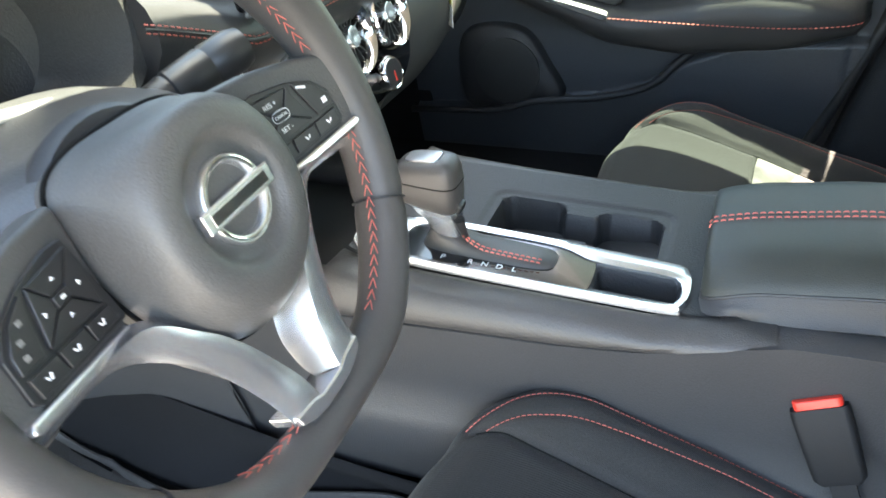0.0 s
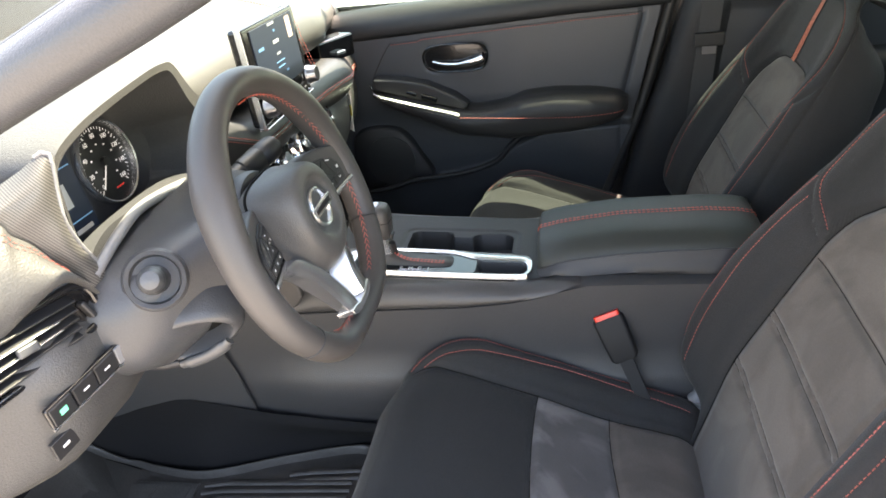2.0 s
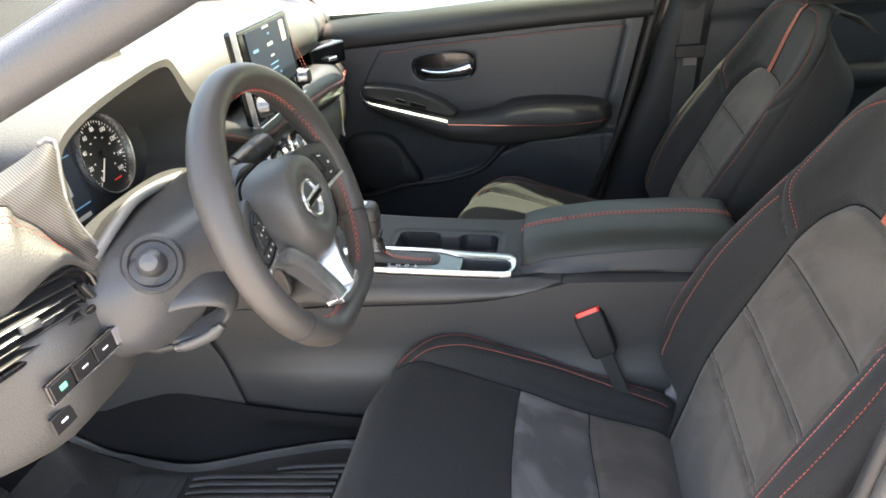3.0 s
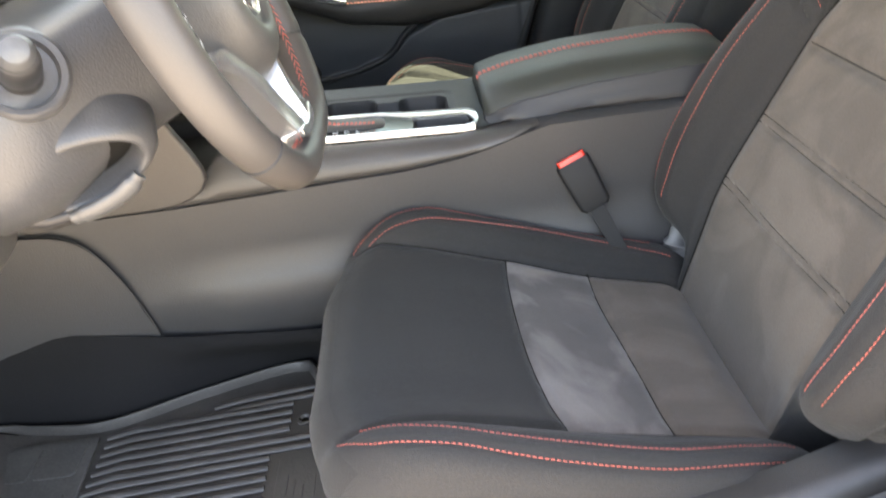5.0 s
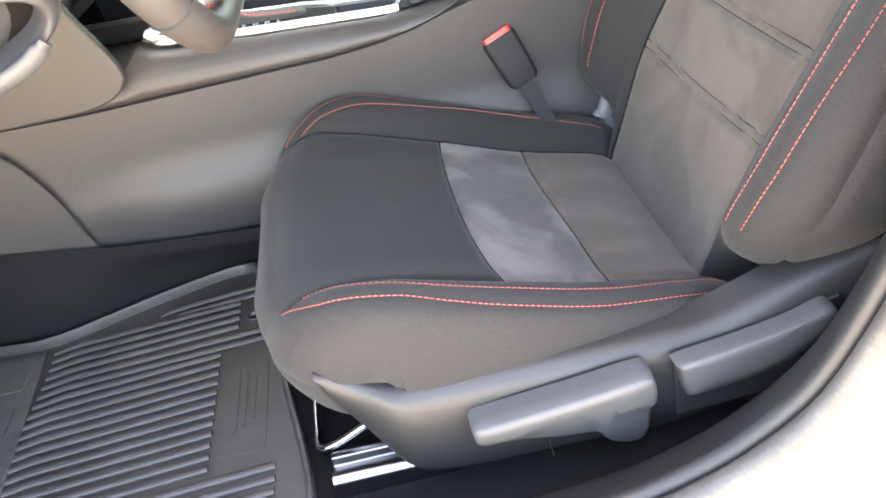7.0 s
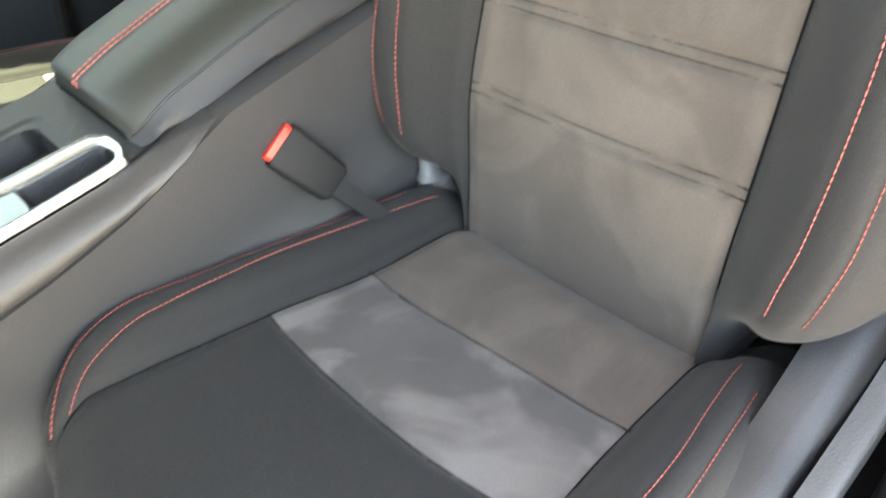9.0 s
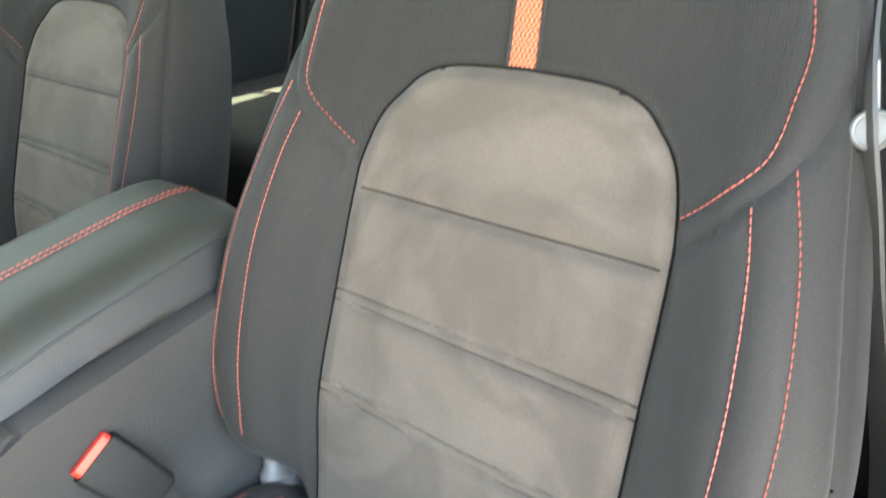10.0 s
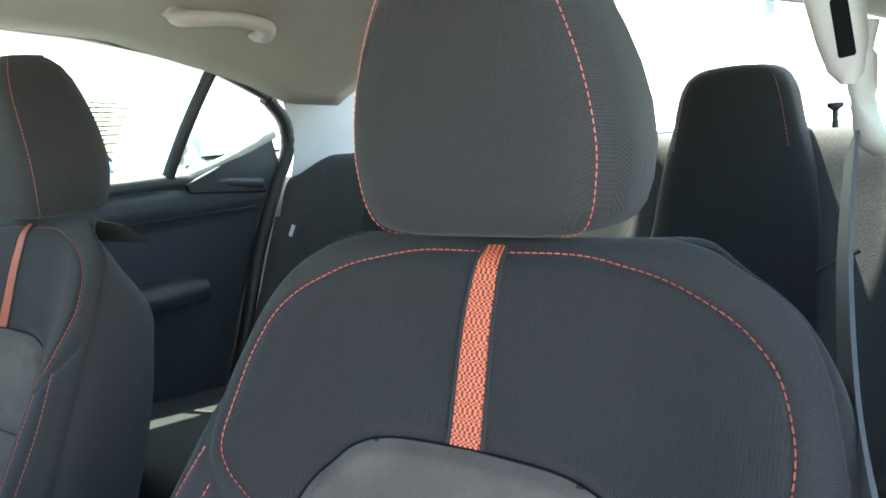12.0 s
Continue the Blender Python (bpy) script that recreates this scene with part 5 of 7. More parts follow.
    rows = [curve([(x, foot_at(x), 0.126), (x, foot_at(x) - 0.002, 0.15), (x, min(foot_at(x), -0.160), 0.19), (x, -0.183, top - 0.015), (x, -0.177, top)], 14) for x, top in zip(np.linspace(-0.85, 0.0, 24), np.interp(np.linspace(-0.85, 0.0, 24), [q[0] for q in TUNNEL], [q[1] for q in TUNNEL]))]
    part("side_carpet", loft(rows, closed=False, cap=False), CARPET, con, "black carpet along the tunnel")
    # armrest box: base and padded lid
    secs = []
    for x in np.linspace(0.03, 0.365, 12):
        secs.append([(x, y, z) for y, z in ((-0.088, 0.44), (-0.090, 0.467), (-0.088, 0.470), (0.083, 0.470), (0.085, 0.467), (0.083, 0.44))])
    part("box_rim", loft(secs), SOFT, con, "black box rim", sharp=40)
    lid = thing_part("armrest_lid", con)
    def lid_loop(x, k, low):
        e = min(1.0, max(0.0, (x - 0.012) / 0.333))
        edge = float(np.interp(x, [0.01, 0.028, 0.054, 0.138, 0.219, 0.29, 0.35], [0.475, 0.483, 0.491, 0.501, 0.506, 0.508, 0.507]))
        top = float(np.interp(x, [0.01, 0.05, 0.14, 0.27, 0.32, 0.35], [0.507, 0.516, 0.527, 0.529, 0.525, 0.518]))
        w0, w1 = -0.097, 0.092
        c0, h = (w0 + w1) / 2, (w1 - w0) / 2 * k
        if low:
            return [(x, c0 - h, edge), (x, c0 - h - 0.005, 0.5 * (edge + 0.468)), (x, c0 - h + 0.004, 0.468), (x, c0 + h - 0.004, 0.468), (x, c0 + h + 0.005, 0.5 * (edge + 0.468)), (x, c0 + h, edge)]
        return [(x, c0 + u * h, edge + v * (top - edge)) for u, v in ((-1, 0), (-0.985, 0.14), (-0.93, 0.36), (-0.82, 0.64), (-0.66, 0.88), (-0.42, 0.985), (0, 1.02), (0.42, 0.985), (0.66, 0.88), (0.82, 0.64), (0.93, 0.36), (0.985, 0.14), (1, 0))]
    ks = [0.86] + [0.94, 0.975] + [1.0] * 20 + [0.985, 0.95, 0.86]
    xx = [0.010, 0.013, 0.018] + list(np.linspace(0.026, 0.318, 20)) + [0.330, 0.340, 0.346]
    up = [curve(lid_loop(x, k, False), 30) for x, k in zip(xx, ks)]
    lo = [curve(lid_loop(x, k, True), 30) for x, k in zip(xx, ks)]
    for q in (0, -1):
        up[q][:, 2] -= 0.006
        lo[q][:, 2] += 0.004
    part("lid_cushion", close_ends(up), LID, lid, "padded green-black leatherette top", sharp=60)
    part("lid_base", close_ends(lo), SOFT, lid, "black lower half of the lid", sharp=60)
    for s in (-1, 1):
        line = [tuple(u[15] + np.array((0, s * 0.0042 - 0.012 * (1 - k / len(up)), 0.0006))) for k, u in enumerate(up)]
        tagged(part("stitching", dashes(curve(line, 140), length=0.0048, gap=0.002, width=0.0009), RED_THREAD, lid, "red double stitching"), kind="stuff")
    part("lid_seam", tube(curve([tuple(u[15] + np.array((0, -0.012 * (1 - k / len(up)), 0.0002))) for k, u in enumerate(up)], 60), 0.0007, 6), RUBBER, lid)
    for s, k in ((-1, 0), (1, -1)):
        part("lid_gap", tube(curve([tuple(u[k]) for u in up], 60), 0.0014, 6), RUBBER, lid, "dark gap round the lid")
    shifter()


def thing_part(name, parent):
    ob = new(name)
    ob.empty_display_size = 0.02
    ob.parent = parent
    return ob


def close_ends(rows):
    vs, fs = loft(rows, closed=False, cap=False)
    n, k = len(rows[0]), len(rows)
    fs.append(tuple(range(n)))
    fs.append(tuple(range((k - 1) * n, k * n))[::-1])
    return vs, fs


def shifter():
    sh = thing("gear_shifter", "black leather gear shifter with silver neck and stitched boot", "gear shifter")
    def oval(c, rx, ry, tilt, n=28, e=0.8):
        out = []
        for a in np.linspace(0, 2 * math.pi, n, endpoint=False):
            ca, sa_ = math.cos(a), math.sin(a)
            p = Vector((rx * math.copysign(abs(ca) ** e, ca), ry * math.copysign(abs(sa_) ** e, sa_), 0))
            p = Euler((0, tilt, 0)).to_matrix() @ p
            out.append((c[0] + p.x, c[1] + p.y, c[2] + p.z))
        return out
    y = -0.066
    boot = [oval((-0.196, y, 0.474), 0.072, 0.021, 0, e=0.5), oval((-0.196, y, 0.479), 0.070, 0.019, 0, e=0.5), oval((-0.203, y, 0.484), 0.060, 0.018, 0.05, e=0.6), oval((-0.220, y, 0.488), 0.040, 0.0165, 0.1), oval((-0.232, y, 0.493), 0.025, 0.0150, 0.15), oval((-0.236, y, 0.499), 0.020, 0.0135, 0.2)]
    part("boot", loft(boot), LEATHER, sh, "creased leather boot", sharp=70)
    for s in (-1, 1):
        line = curve([(-0.219, y - 0.008 + s * 0.0018, 0.5005), (-0.211, y - 0.011 + s * 0.0022, 0.4950), (-0.196, y - 0.0125 + s * 0.0026, 0.4885), (-0.170, y - 0.0125 + s * 0.0028, 0.4850), (-0.136, y - 0.012 + s * 0.003, 0.4815)], 60)
        tagged(part("stitching", dashes(line, length=0.004, gap=0.0018, width=0.0009), RED_THREAD, sh, "red stitching"), kind="stuff")
    neck = [oval((-0.236, y, 0.486), 0.0185, 0.0125, 0.25), oval((-0.237, y, 0.497), 0.0180, 0.0130, 0.27), oval((-0.241, y, 0.510), 0.0205, 0.0150, 0.30), oval((-0.248, y, 0.523), 0.0270, 0.0185, 0.32, e=0.65), oval((-0.2535, y, 0.534), 0.0320, 0.0208, 0.30, e=0.6), oval((-0.254, y, 0.540), 0.0315, 0.0200, 0.28, e=0.6)]
    part("neck", loft(neck), SATIN, sh, "satin silver neck", sharp=60)
    part("neck_inlay", tube([(-0.2165, y - 0.006, 0.496), (-0.2180, y - 0.009, 0.507), (-0.2195, y - 0.012, 0.519)], [0.0035, 0.0045, 0.0055], 10), SWITCH, sh, "black rear face of the neck")
    knob = [oval((-0.2535, y, 0.5305), 0.0300, 0.0195, 0.25, e=0.55), oval((-0.2535, y, 0.5345), 0.0330, 0.0222, 0.24, e=0.5), oval((-0.2535, y, 0.546), 0.0340, 0.0228, 0.18, e=0.5), oval((-0.2530, y, 0.559), 0.0335, 0.0225, 0.10, e=0.5), oval((-0.2520, y, 0.569), 0.0315, 0.0210, 0.02, e=0.5), oval((-0.2515, y, 0.5755), 0.0280, 0.0185, -0.03, e=0.5), oval((-0.2515, y, 0.5785), 0.0230, 0.0150, -0.04, e=0.5)]
    kn = part("knob", loft(knob), LEATHER, sh, "black leather knob", sharp=70)
    part("knob_seam", tube([(px, py, pz) for px, py, pz in oval((-0.2535, y, 0.5570), 0.0339, 0.0229, 0.10, e=0.5)], 0.0006, 6, True), SEAM_SHADE, kn, "dark seam round the knob")
    top = [oval((-0.2545, y, 0.5775), 0.0180, 0.0125, -0.04, e=0.5), oval((-0.2545, y, 0.5800), 0.0172, 0.0118, -0.04, e=0.5), oval((-0.2545, y, 0.5806), 0.013, 0.0085, -0.04, e=0.5)]
    part("knob_cap", loft(top), STEEL, sh, "silver top plate")
    part("release_button", block(-0.2235, y, 0.527, 0.010, 0.016, 0.012, Euler((0, 0.35, 0)).to_matrix()), SWITCH, sh, bevel=0.003)


console()

# ---- dashboard ----
def tray(profile, ys, bow=lambda y: (0.0, 0.0)):
    """A profile of (x, z) pulled along y; bow(y): how far it is shifted in x and z."""
    return [[(x + bow(y)[0], y, z + bow(y)[1]) for x, z in profile] for y in ys]


def dashboard():
    d = thing("dashboard", "black soft-touch dashboard with red stitched trim", "dashboard")
    ys = np.linspace(-0.25, 0.72, 36)
    bow = lambda y: (-0.09 * smooth_step((abs(y) - 0.30) / 0.42), -0.03 * smooth_step((abs(y) - 0.25) / 0.45))
    sweep = lambda y: float(np.interp(y, [-0.25, -0.233, -0.19, -0.11, 0.0, 0.2, 0.72], [0.036, 0.031, 0.014, -0.018, -0.018, -0.024, -0.055]))
    top = curve([(-1.02, 0.78), (-1.02, 0.835), (-0.80, 0.862), (-0.58, 0.864), (-0.48, 0.850), (-0.44, 0.828), (-0.424, 0.795), (-0.430, 0.762), (-0.46, 0.745), (-0.60, 0.74)], 40)
    part("upper_pad", loft([curve(q, 40, True) for q in tray(top, np.linspace(-0.222, 0.72, 36), bow)]), DASH, d, "grained black upper pad", sharp=60)
    mid = curve([(-0.60, 0.757), (-0.45, 0.757), (-0.402, 0.752), (-0.384, 0.735), (-0.380, 0.712), (-0.392, 0.690), (-0.43, 0.672), (-0.60, 0.67)], 36)
    part("middle_pad", loft([curve(q, 36, True) for q in tray(mid, np.linspace(-0.228, 0.72, 36), lambda y: (bow(y)[0], bow(y)[1] + sweep(y)))]), VINYL, d, "black padded band with red stitching", sharp=60)
    for h in (0.0, -0.0065):
        line = [(-0.3795 + bow(y)[0], y, 0.725 + h + bow(y)[1] + sweep(y)) for y in np.linspace(-0.24, 0.68, 60)]
        tagged(part("stitching", dashes(line, normals=np.tile((1.0, 0, 0.15), (60, 1)), length=0.0048, gap=0.002, width=0.0006), RED_THREAD, d, "red stitching"), kind="stuff")
    part("pad_groove", tube([(-0.3795 + bow(y)[0], y, 0.72175 + bow(y)[1] + sweep(y)) for y in np.linspace(-0.24, 0.68, 40)], 0.0012, 6), RUBBER, d)
    part("outer_pad", loft([curve(q, 40, True) for q in tray(top, np.linspace(-0.735, -0.535, 10), lambda y: (bow(y)[0] - 0.005, bow(y)[1] + 0.004))]), DASH, d, "grained black upper pad", sharp=60)
    # seam over the top of the passenger side
    for x_off in (0, 0.006):
        line = curve([(-0.40 + x_off, 0.20, 0.735), (-0.424 + x_off, 0.215, 0.79), (-0.45 + x_off, 0.23, 0.835), (-0.56 + x_off, 0.26, 0.865), (-0.75, 0.30, 0.864)], 60)
        tagged(part("stitching", dashes(line, normals=np.tile((0.5, 0, 0.9), (60, 1)), length=0.0048, gap=0.002, width=0.0006), RED_THREAD, d, "red stitching"), kind="stuff")
    # glovebox and knee side
    low = curve([(-0.60, 0.68), (-0.44, 0.675), (-0.412, 0.655), (-0.406, 0.61), (-0.42, 0.55), (-0.47, 0.49), (-0.58, 0.44), (-0.70, 0.44)], 36)
    part("glovebox", loft([curve(q, 36, True) for q in tray(low, np.linspace(0.20, 0.72, 16), lambda y: (bow(y)[0] * 0.8, bow(y)[1] - 0.012))]), DASH, d, "black glovebox front", sharp=60)
    # centre stack with three round vents
    stack = curve([(-0.60, 0.70), (-0.43, 0.692), (-0.405, 0.68), (-0.398, 0.645), (-0.392, 0.60), (-0.40, 0.56), (-0.44, 0.52), (-0.60, 0.50)], 30)
    part("centre_fascia", loft([curve(q, 36, True) for q in tray(stack, np.linspace(-0.15, 0.22, 8))]), PIANO, d, "gloss black centre stack", sharp=60)
    for y in (-0.030, 0.065, 0.160):
        m = look((-0.394, y, 0.648), (-0.20, y, 0.70)) @ pose(0, 0, 0, 180, 0, 0)
        vent = part("round_vent", moved(lathe([(0.032, -0.012), (0.0445, 0.0), (0.0445, 0.008), (0.041, 0.013), (0.036, 0.009), (0.033, -0.004), (0.031, -0.02)], 44), m), CHROME, d, "round air vent with chrome ring")
        part("vent_core", moved(lathe([(0.034, -0.012), (0.034, -0.009), (0.014, -0.006), (0.003, -0.006)], 36), m), PIANO, vent)
        for k in range(8):
            a = math.pi * k / 8
            part("vane", moved(block(0, 0, -0.002, 0.066, 0.0018, 0.010, Euler((0, 0, a)).to_matrix()), m), SWITCH, vent)
        part("vent_knob", moved(lathe([(0.0125, -0.004), (0.013, 0.006), (0.0115, 0.010), (0.008, 0.0105), (0.002, 0.009)], 28), m), SATIN, vent, "silver centre knob")
    for y in (-0.03, 0.11):
        m = look((-0.392, y, 0.588), (-0.20, y - 0.02, 0.63)) @ pose(0, 0, 0, 180, 0, 0)
        dial = part("climate_dial", moved(lathe([(0.021, -0.01), (0.0215, 0.012), (0.020, 0.016), (0.0205, 0.018), (0.0205, 0.026), (0.018, 0.030), (0.016, 0.029), (0.002, 0.0285)], 40), m), CHROME, d, "ribbed chrome climate dial")
        part("dial_face", moved(lathe([(0.0165, 0.0288), (0.016, 0.0302), (0.002, 0.0302)], 30), m), SWITCH, dial)
        part("dial_mark", moved(block(0, 0.004, 0.0306, 0.002, 0.012, 0.0008), m), RED_BUTTON, dial, "red pointer")
    part("climate_panel", block(-0.393, 0.04, 0.588, 0.006, 0.10, 0.03, Euler((0, -0.1, 0)).to_matrix()), SWITCH, d, bevel=0.002)

    # touchscreen standing on the pad
    scr = thing_part("touchscreen", d)
    m = Matrix.Translation((-0.374, -0.012, 0.802)) @ Euler((0, radians(-4), radians(1))).to_matrix().to_4x4()
    part("housing", moved(block(-0.012, 0, 0, 0.022, 0.222, 0.142), m), PIANO, scr, "gloss black housing", bevel=0.006)
    part("display", moved(block(0.0002, 0.002, 0.014, 0.002, 0.178, 0.098), m), SCREEN, scr, "lit blue display", bevel=0.001)
    part("silver_side", moved(block(-0.006, -0.112, 0, 0.010, 0.0025, 0.142), m), SATIN, scr, "silver side strip", bevel=0.0015)
    part("silver_base", moved(block(-0.006, 0, -0.073, 0.016, 0.222, 0.004), m), SATIN, scr, "silver lower strip", bevel=0.0015)
    for y in (-0.094, 0.100):
        k = m @ Matrix.Translation((0.0, y, -0.045)) @ Euler((0, radians(90), 0)).to_matrix().to_4x4()
        part("screen_knob", moved(lathe([(0.0155, 0.0), (0.0155, 0.005), (0.0135, 0.007), (0.0130, 0.016), (0.0115, 0.018), (0.002, 0.0182)], 32), k), STEEL, scr, "silver rotary knob")
    for k in range(6):
        key = part("screen_key", moved(block(0.0005, -0.062 + 0.027 * k, -0.058, 0.003, 0.025, 0.016), m), SWITCH, scr, bevel=0.001)
        part("key_symbol", moved(block(0.0022, -0.062 + 0.027 * k, -0.058, 0.0006, 0.008, 0.0025), m), PRINT, key, "white symbol")
    art = [(0.066, 0.030, 0.020, 0.036, ART), (-0.005, 0.047, 0.034, 0.008, PALE), (0.0, 0.020, 0.030, 0.012, PALE), (0.0, 0.002, 0.020, 0.007, PALE), (0.002, 0.036, 0.008, 0.008, AZURE),
           (-0.062, 0.020, 0.026, 0.010, AZURE), (0.0, -0.010, 0.044, 0.004, AZURE), (0.0, -0.018, 0.036, 0.004, AZURE), (-0.045, -0.028, 0.012, 0.007, AZURE), (-0.02, -0.028, 0.012, 0.007, AZURE), (0.02, -0.028, 0.012, 0.007, AZURE)]
    for y, z, a, b, mat in art:
        part("screen_sign", moved(block(0.0014, y, z + 0.012, 0.0006, (1 if mat is ART else 0.8) * a, (0.9 if mat is ART else 0.42) * b), m), mat, scr)

    # instrument pod: visor, inner walls, cluster face
    arch = [(-0.535, 0.70), (-0.545, 0.76), (-0.546, 0.81), (-0.538, 0.842), (-0.48, 0.861), (-0.372, 0.874), (-0.318, 0.876), (-0.288, 0.868), (-0.253, 0.832), (-0.222, 0.80), (-0.211, 0.757), (-0.232, 0.718), (-0.268, 0.704)]
    arch = curve(arch, 60)
    inner = [(y * 0.975 - 0.0105 - 0.016 * float(np.clip((y + 0.33) / 0.09, 0, 1)), z - 0.006 - 0.004 * (z > 0.8)) for y, z in arch]
    rows = [[(-0.95, y, min(z, 0.862) if z > 0.8 else z) for y, z in arch], [(-0.60, y, min(z, 0.868) if z > 0.8 else z) for y, z in arch],
            [(-0.45, y, z) for y, z in arch], [(-0.40, y, z) for y, z in arch], [(-0.389, y, z - 0.002) for y, z in arch], [(-0.389, y, z) for y, z in inner], [(-0.40, y, z - 0.002) for y, z in inner],
            [(-0.485, -0.40 + (y + 0.40) * 0.93, 0.73 + (z - 0.73) * 0.82) for y, z in inner],
            [(-0.500, -0.385 + (y + 0.385) * 0.6, 0.755 + (z - 0.755) * 0.6) for y, z in inner], [(-0.506, -0.385 + (y + 0.385) * 0.02, 0.755 + (z - 0.755) * 0.02) for y, z in inner]]
    rows = [[(x - 0.10 * smooth_step((-0.46 - y) / 0.16) * (0 if x < -0.45 else 1) * 0 - (0.012 * smooth_step((y + 0.33) / 0.1) if x > -0.45 else 0), y, z) for x, y, z in q] for q in rows]
    part("instrument_visor", loft(rows, closed=False, cap=False), DASH, d, "grained instrument visor", sharp=50)
    clus = thing_part("instrument_cluster", d)
    cm = Matrix.Translation((-0.487, -0.41, 0.735)) @ Euler((0, radians(80), 0)).to_matrix().to_4x4()
    part("pod_back", moved(block(-0.02, 0.03, -0.022, 0.26, 0.40, 0.01), cm), DASH, clus, "dark back of the pod")
    part("cluster_plate", moved(block(-0.025, 0.035, -0.006, 0.19, 0.36, 0.01), cm), WARM, clus, "dark instrument panel", bevel=0.004)
    for y, lit in ((0.074, False), (-0.10, True)):
        g = cm @ Matrix.Translation((-0.030, y, 0.0)) @ Matrix.Scale(0.92, 4)
        ring = part("gauge_ring", moved(lathe([(0.057, 0.0), (0.057, 0.010), (0.0555, 0.013), (0.053, 0.012), (0.0515, 0.002)], 56), g), SATIN, clus, "silver gauge ring")
        part("gauge_face", moved(lathe([(0.052, 0.0015), (0.052, 0.003), (0.002, 0.003)], 40), g), SWITCH, ring, "black gauge face")
        for k in range(41):
            a = radians(-50 + k * 280 / 40)
            big = k % 4 == 0
            r0 = 0.0415 if big else 0.044
            part("gauge_tick", moved(block(-(r0 + 0.047) / 2 * math.sin(a), -(r0 + 0.047) / 2 * math.cos(a), 0.0034, 0.047 - r0, 0.0013 if big else 0.0007, 0.0004, Euler((0, 0, math.atan2(-math.cos(a), -math.sin(a)))).to_matrix()), g), DIAL_WHITE, ring)
        for k in range(0, 41, 5):
            a = radians(-50 + k * 280 / 40)
            upright = Matrix(((0, -1, 0, -0.0362 * math.sin(a)), (1, 0, 0, -0.0362 * math.cos(a)), (0, 0, 1, 0.0034), (0, 0, 0, 1)))
            letter("gauge_figure", str(4 * k) if not lit else str(k // 5), g @ upright, 0.0085, DIAL_WHITE, ring)
            if lit is False:
                part("gauge_figure", moved(block(-0.0245 * math.sin(a), -0.0245 * math.cos(a), 0.0034, 0.002, 0.003, 0.0004), g), DIAL_WHITE, ring)
        part("needle", moved(block(0.0155, -0.013, 0.006, 0.040, 0.0016, 0.001, Euler((0, 0, radians(-40))).to_matrix()), g), DIAL_WHITE, ring, "white needle")
        part("needle_cap", moved(lathe([(0.007, 0.003), (0.0065, 0.008), (0.002, 0.0085)], 20), g), SWITCH, ring)
        for k in range(3):
            part("warning_mark", moved(block(0.038, 0.003 + 0.006 * k, 0.0034, 0.0016, 0.005, 0.0004, Euler((0, 0, radians(10 * k))).to_matrix()), g), RED_GLOW, ring, "red zone")
    part("info_screen", moved(block(-0.02, -0.013, 0.002, 0.10, 0.062, 0.003), cm), SCREEN, clus, "small blue information display")
    part("info_bar", moved(block(-0.05, -0.013, 0.004, 0.0015, 0.055, 0.0006), cm), AZURE, clus)
    part("info_bar", moved(block(0.010, -0.013, 0.004, 0.0015, 0.055, 0.0006), cm), AZURE, clus)
    part("info_car", moved(block(-0.02, -0.016, 0.004, 0.028, 0.016, 0.0006), cm), PALE, clus, "white car outline")
    part("info_text", moved(block(0.022, -0.008, 0.004, 0.005, 0.030, 0.0006), cm), PALE, clus)
    # trim under the cluster: bright lower edge
    line = curve([(-0.385, -0.545, 0.722), (-0.38, -0.50, 0.742), (-0.385, -0.45, 0.748), (-0.39, -0.39, 0.742), (-0.40, -0.32, 0.728), (-0.42, -0.26, 0.71)], 40)
    part("cluster_edge", tube(line, 0.006, 10), GREY, d, "grey lower edge of the pod")
    rows = [[(x, y, z) for x, y, z in line], [(x - 0.09, -0.41 + (y + 0.41) * 0.95, z - 0.035) for x, y, z in line]]
    part("pod_floor", loft(rows, closed=False, cap=False), HARD, d)

    # driver's outer end: carbon-look cheek, padded panel, vent, switches
    def face(pts, x, depth, name, mat, label, bevel=0.004):
        return part(name, prism([(y, z) for y, z in pts], depth, "x", x - depth), mat, d, label, bevel=bevel)
    upper = curve([(-0.470, -0.646, 0.804), (-0.435, -0.573, 0.824), (-0.415, -0.555, 0.835), (-0.392, -0.540, 0.847), (-0.390, -0.548, 0.808), (-0.388, -0.552, 0.780), (-0.386, -0.540, 0.744), (-0.384, -0.512, 0.703)], 40)
    lower = curve([(-0.455, -0.667, 0.795), (-0.420, -0.602, 0.805), (-0.412, -0.593, 0.791), (-0.405, -0.582, 0.776), (-0.398, -0.573, 0.754), (-0.392, -0.561, 0.732), (-0.386, -0.553, 0.711)], 40)
    vent_top = curve([(-0.445, -0.718, 0.716), (-0.415, -0.655, 0.715), (-0.400, -0.623, 0.726), (-0.388, -0.593, 0.736), (-0.386, -0.572, 0.729), (-0.385, -0.556, 0.707)], 40)
    cheek_rows = [(1 - k) * lower + k * upper + np.array((0.008 * math.sin(math.pi * k), 0, 0)) for k in np.linspace(0, 1, 9)]
    part("cheek_trim", loft(cheek_rows, closed=False, cap=False), CARBON, d, "dark grey carbon-look trim", sharp=60)
    part("cheek_lip", tube(upper[17:], 0.0024, 10), GREY, d, "grey inner lip of the trim")
    part("cheek_gap", tube(lower, 0.0015, 8), RUBBER, d)
    pad_rows = [(1 - k) * vent_top + k * lower + np.array((0.014 * math.sin(math.pi * k ** 0.8), -0.006 * math.sin(math.pi * k), 0.004 * math.sin(math.pi * k))) for k in np.linspace(0, 1, 11)]
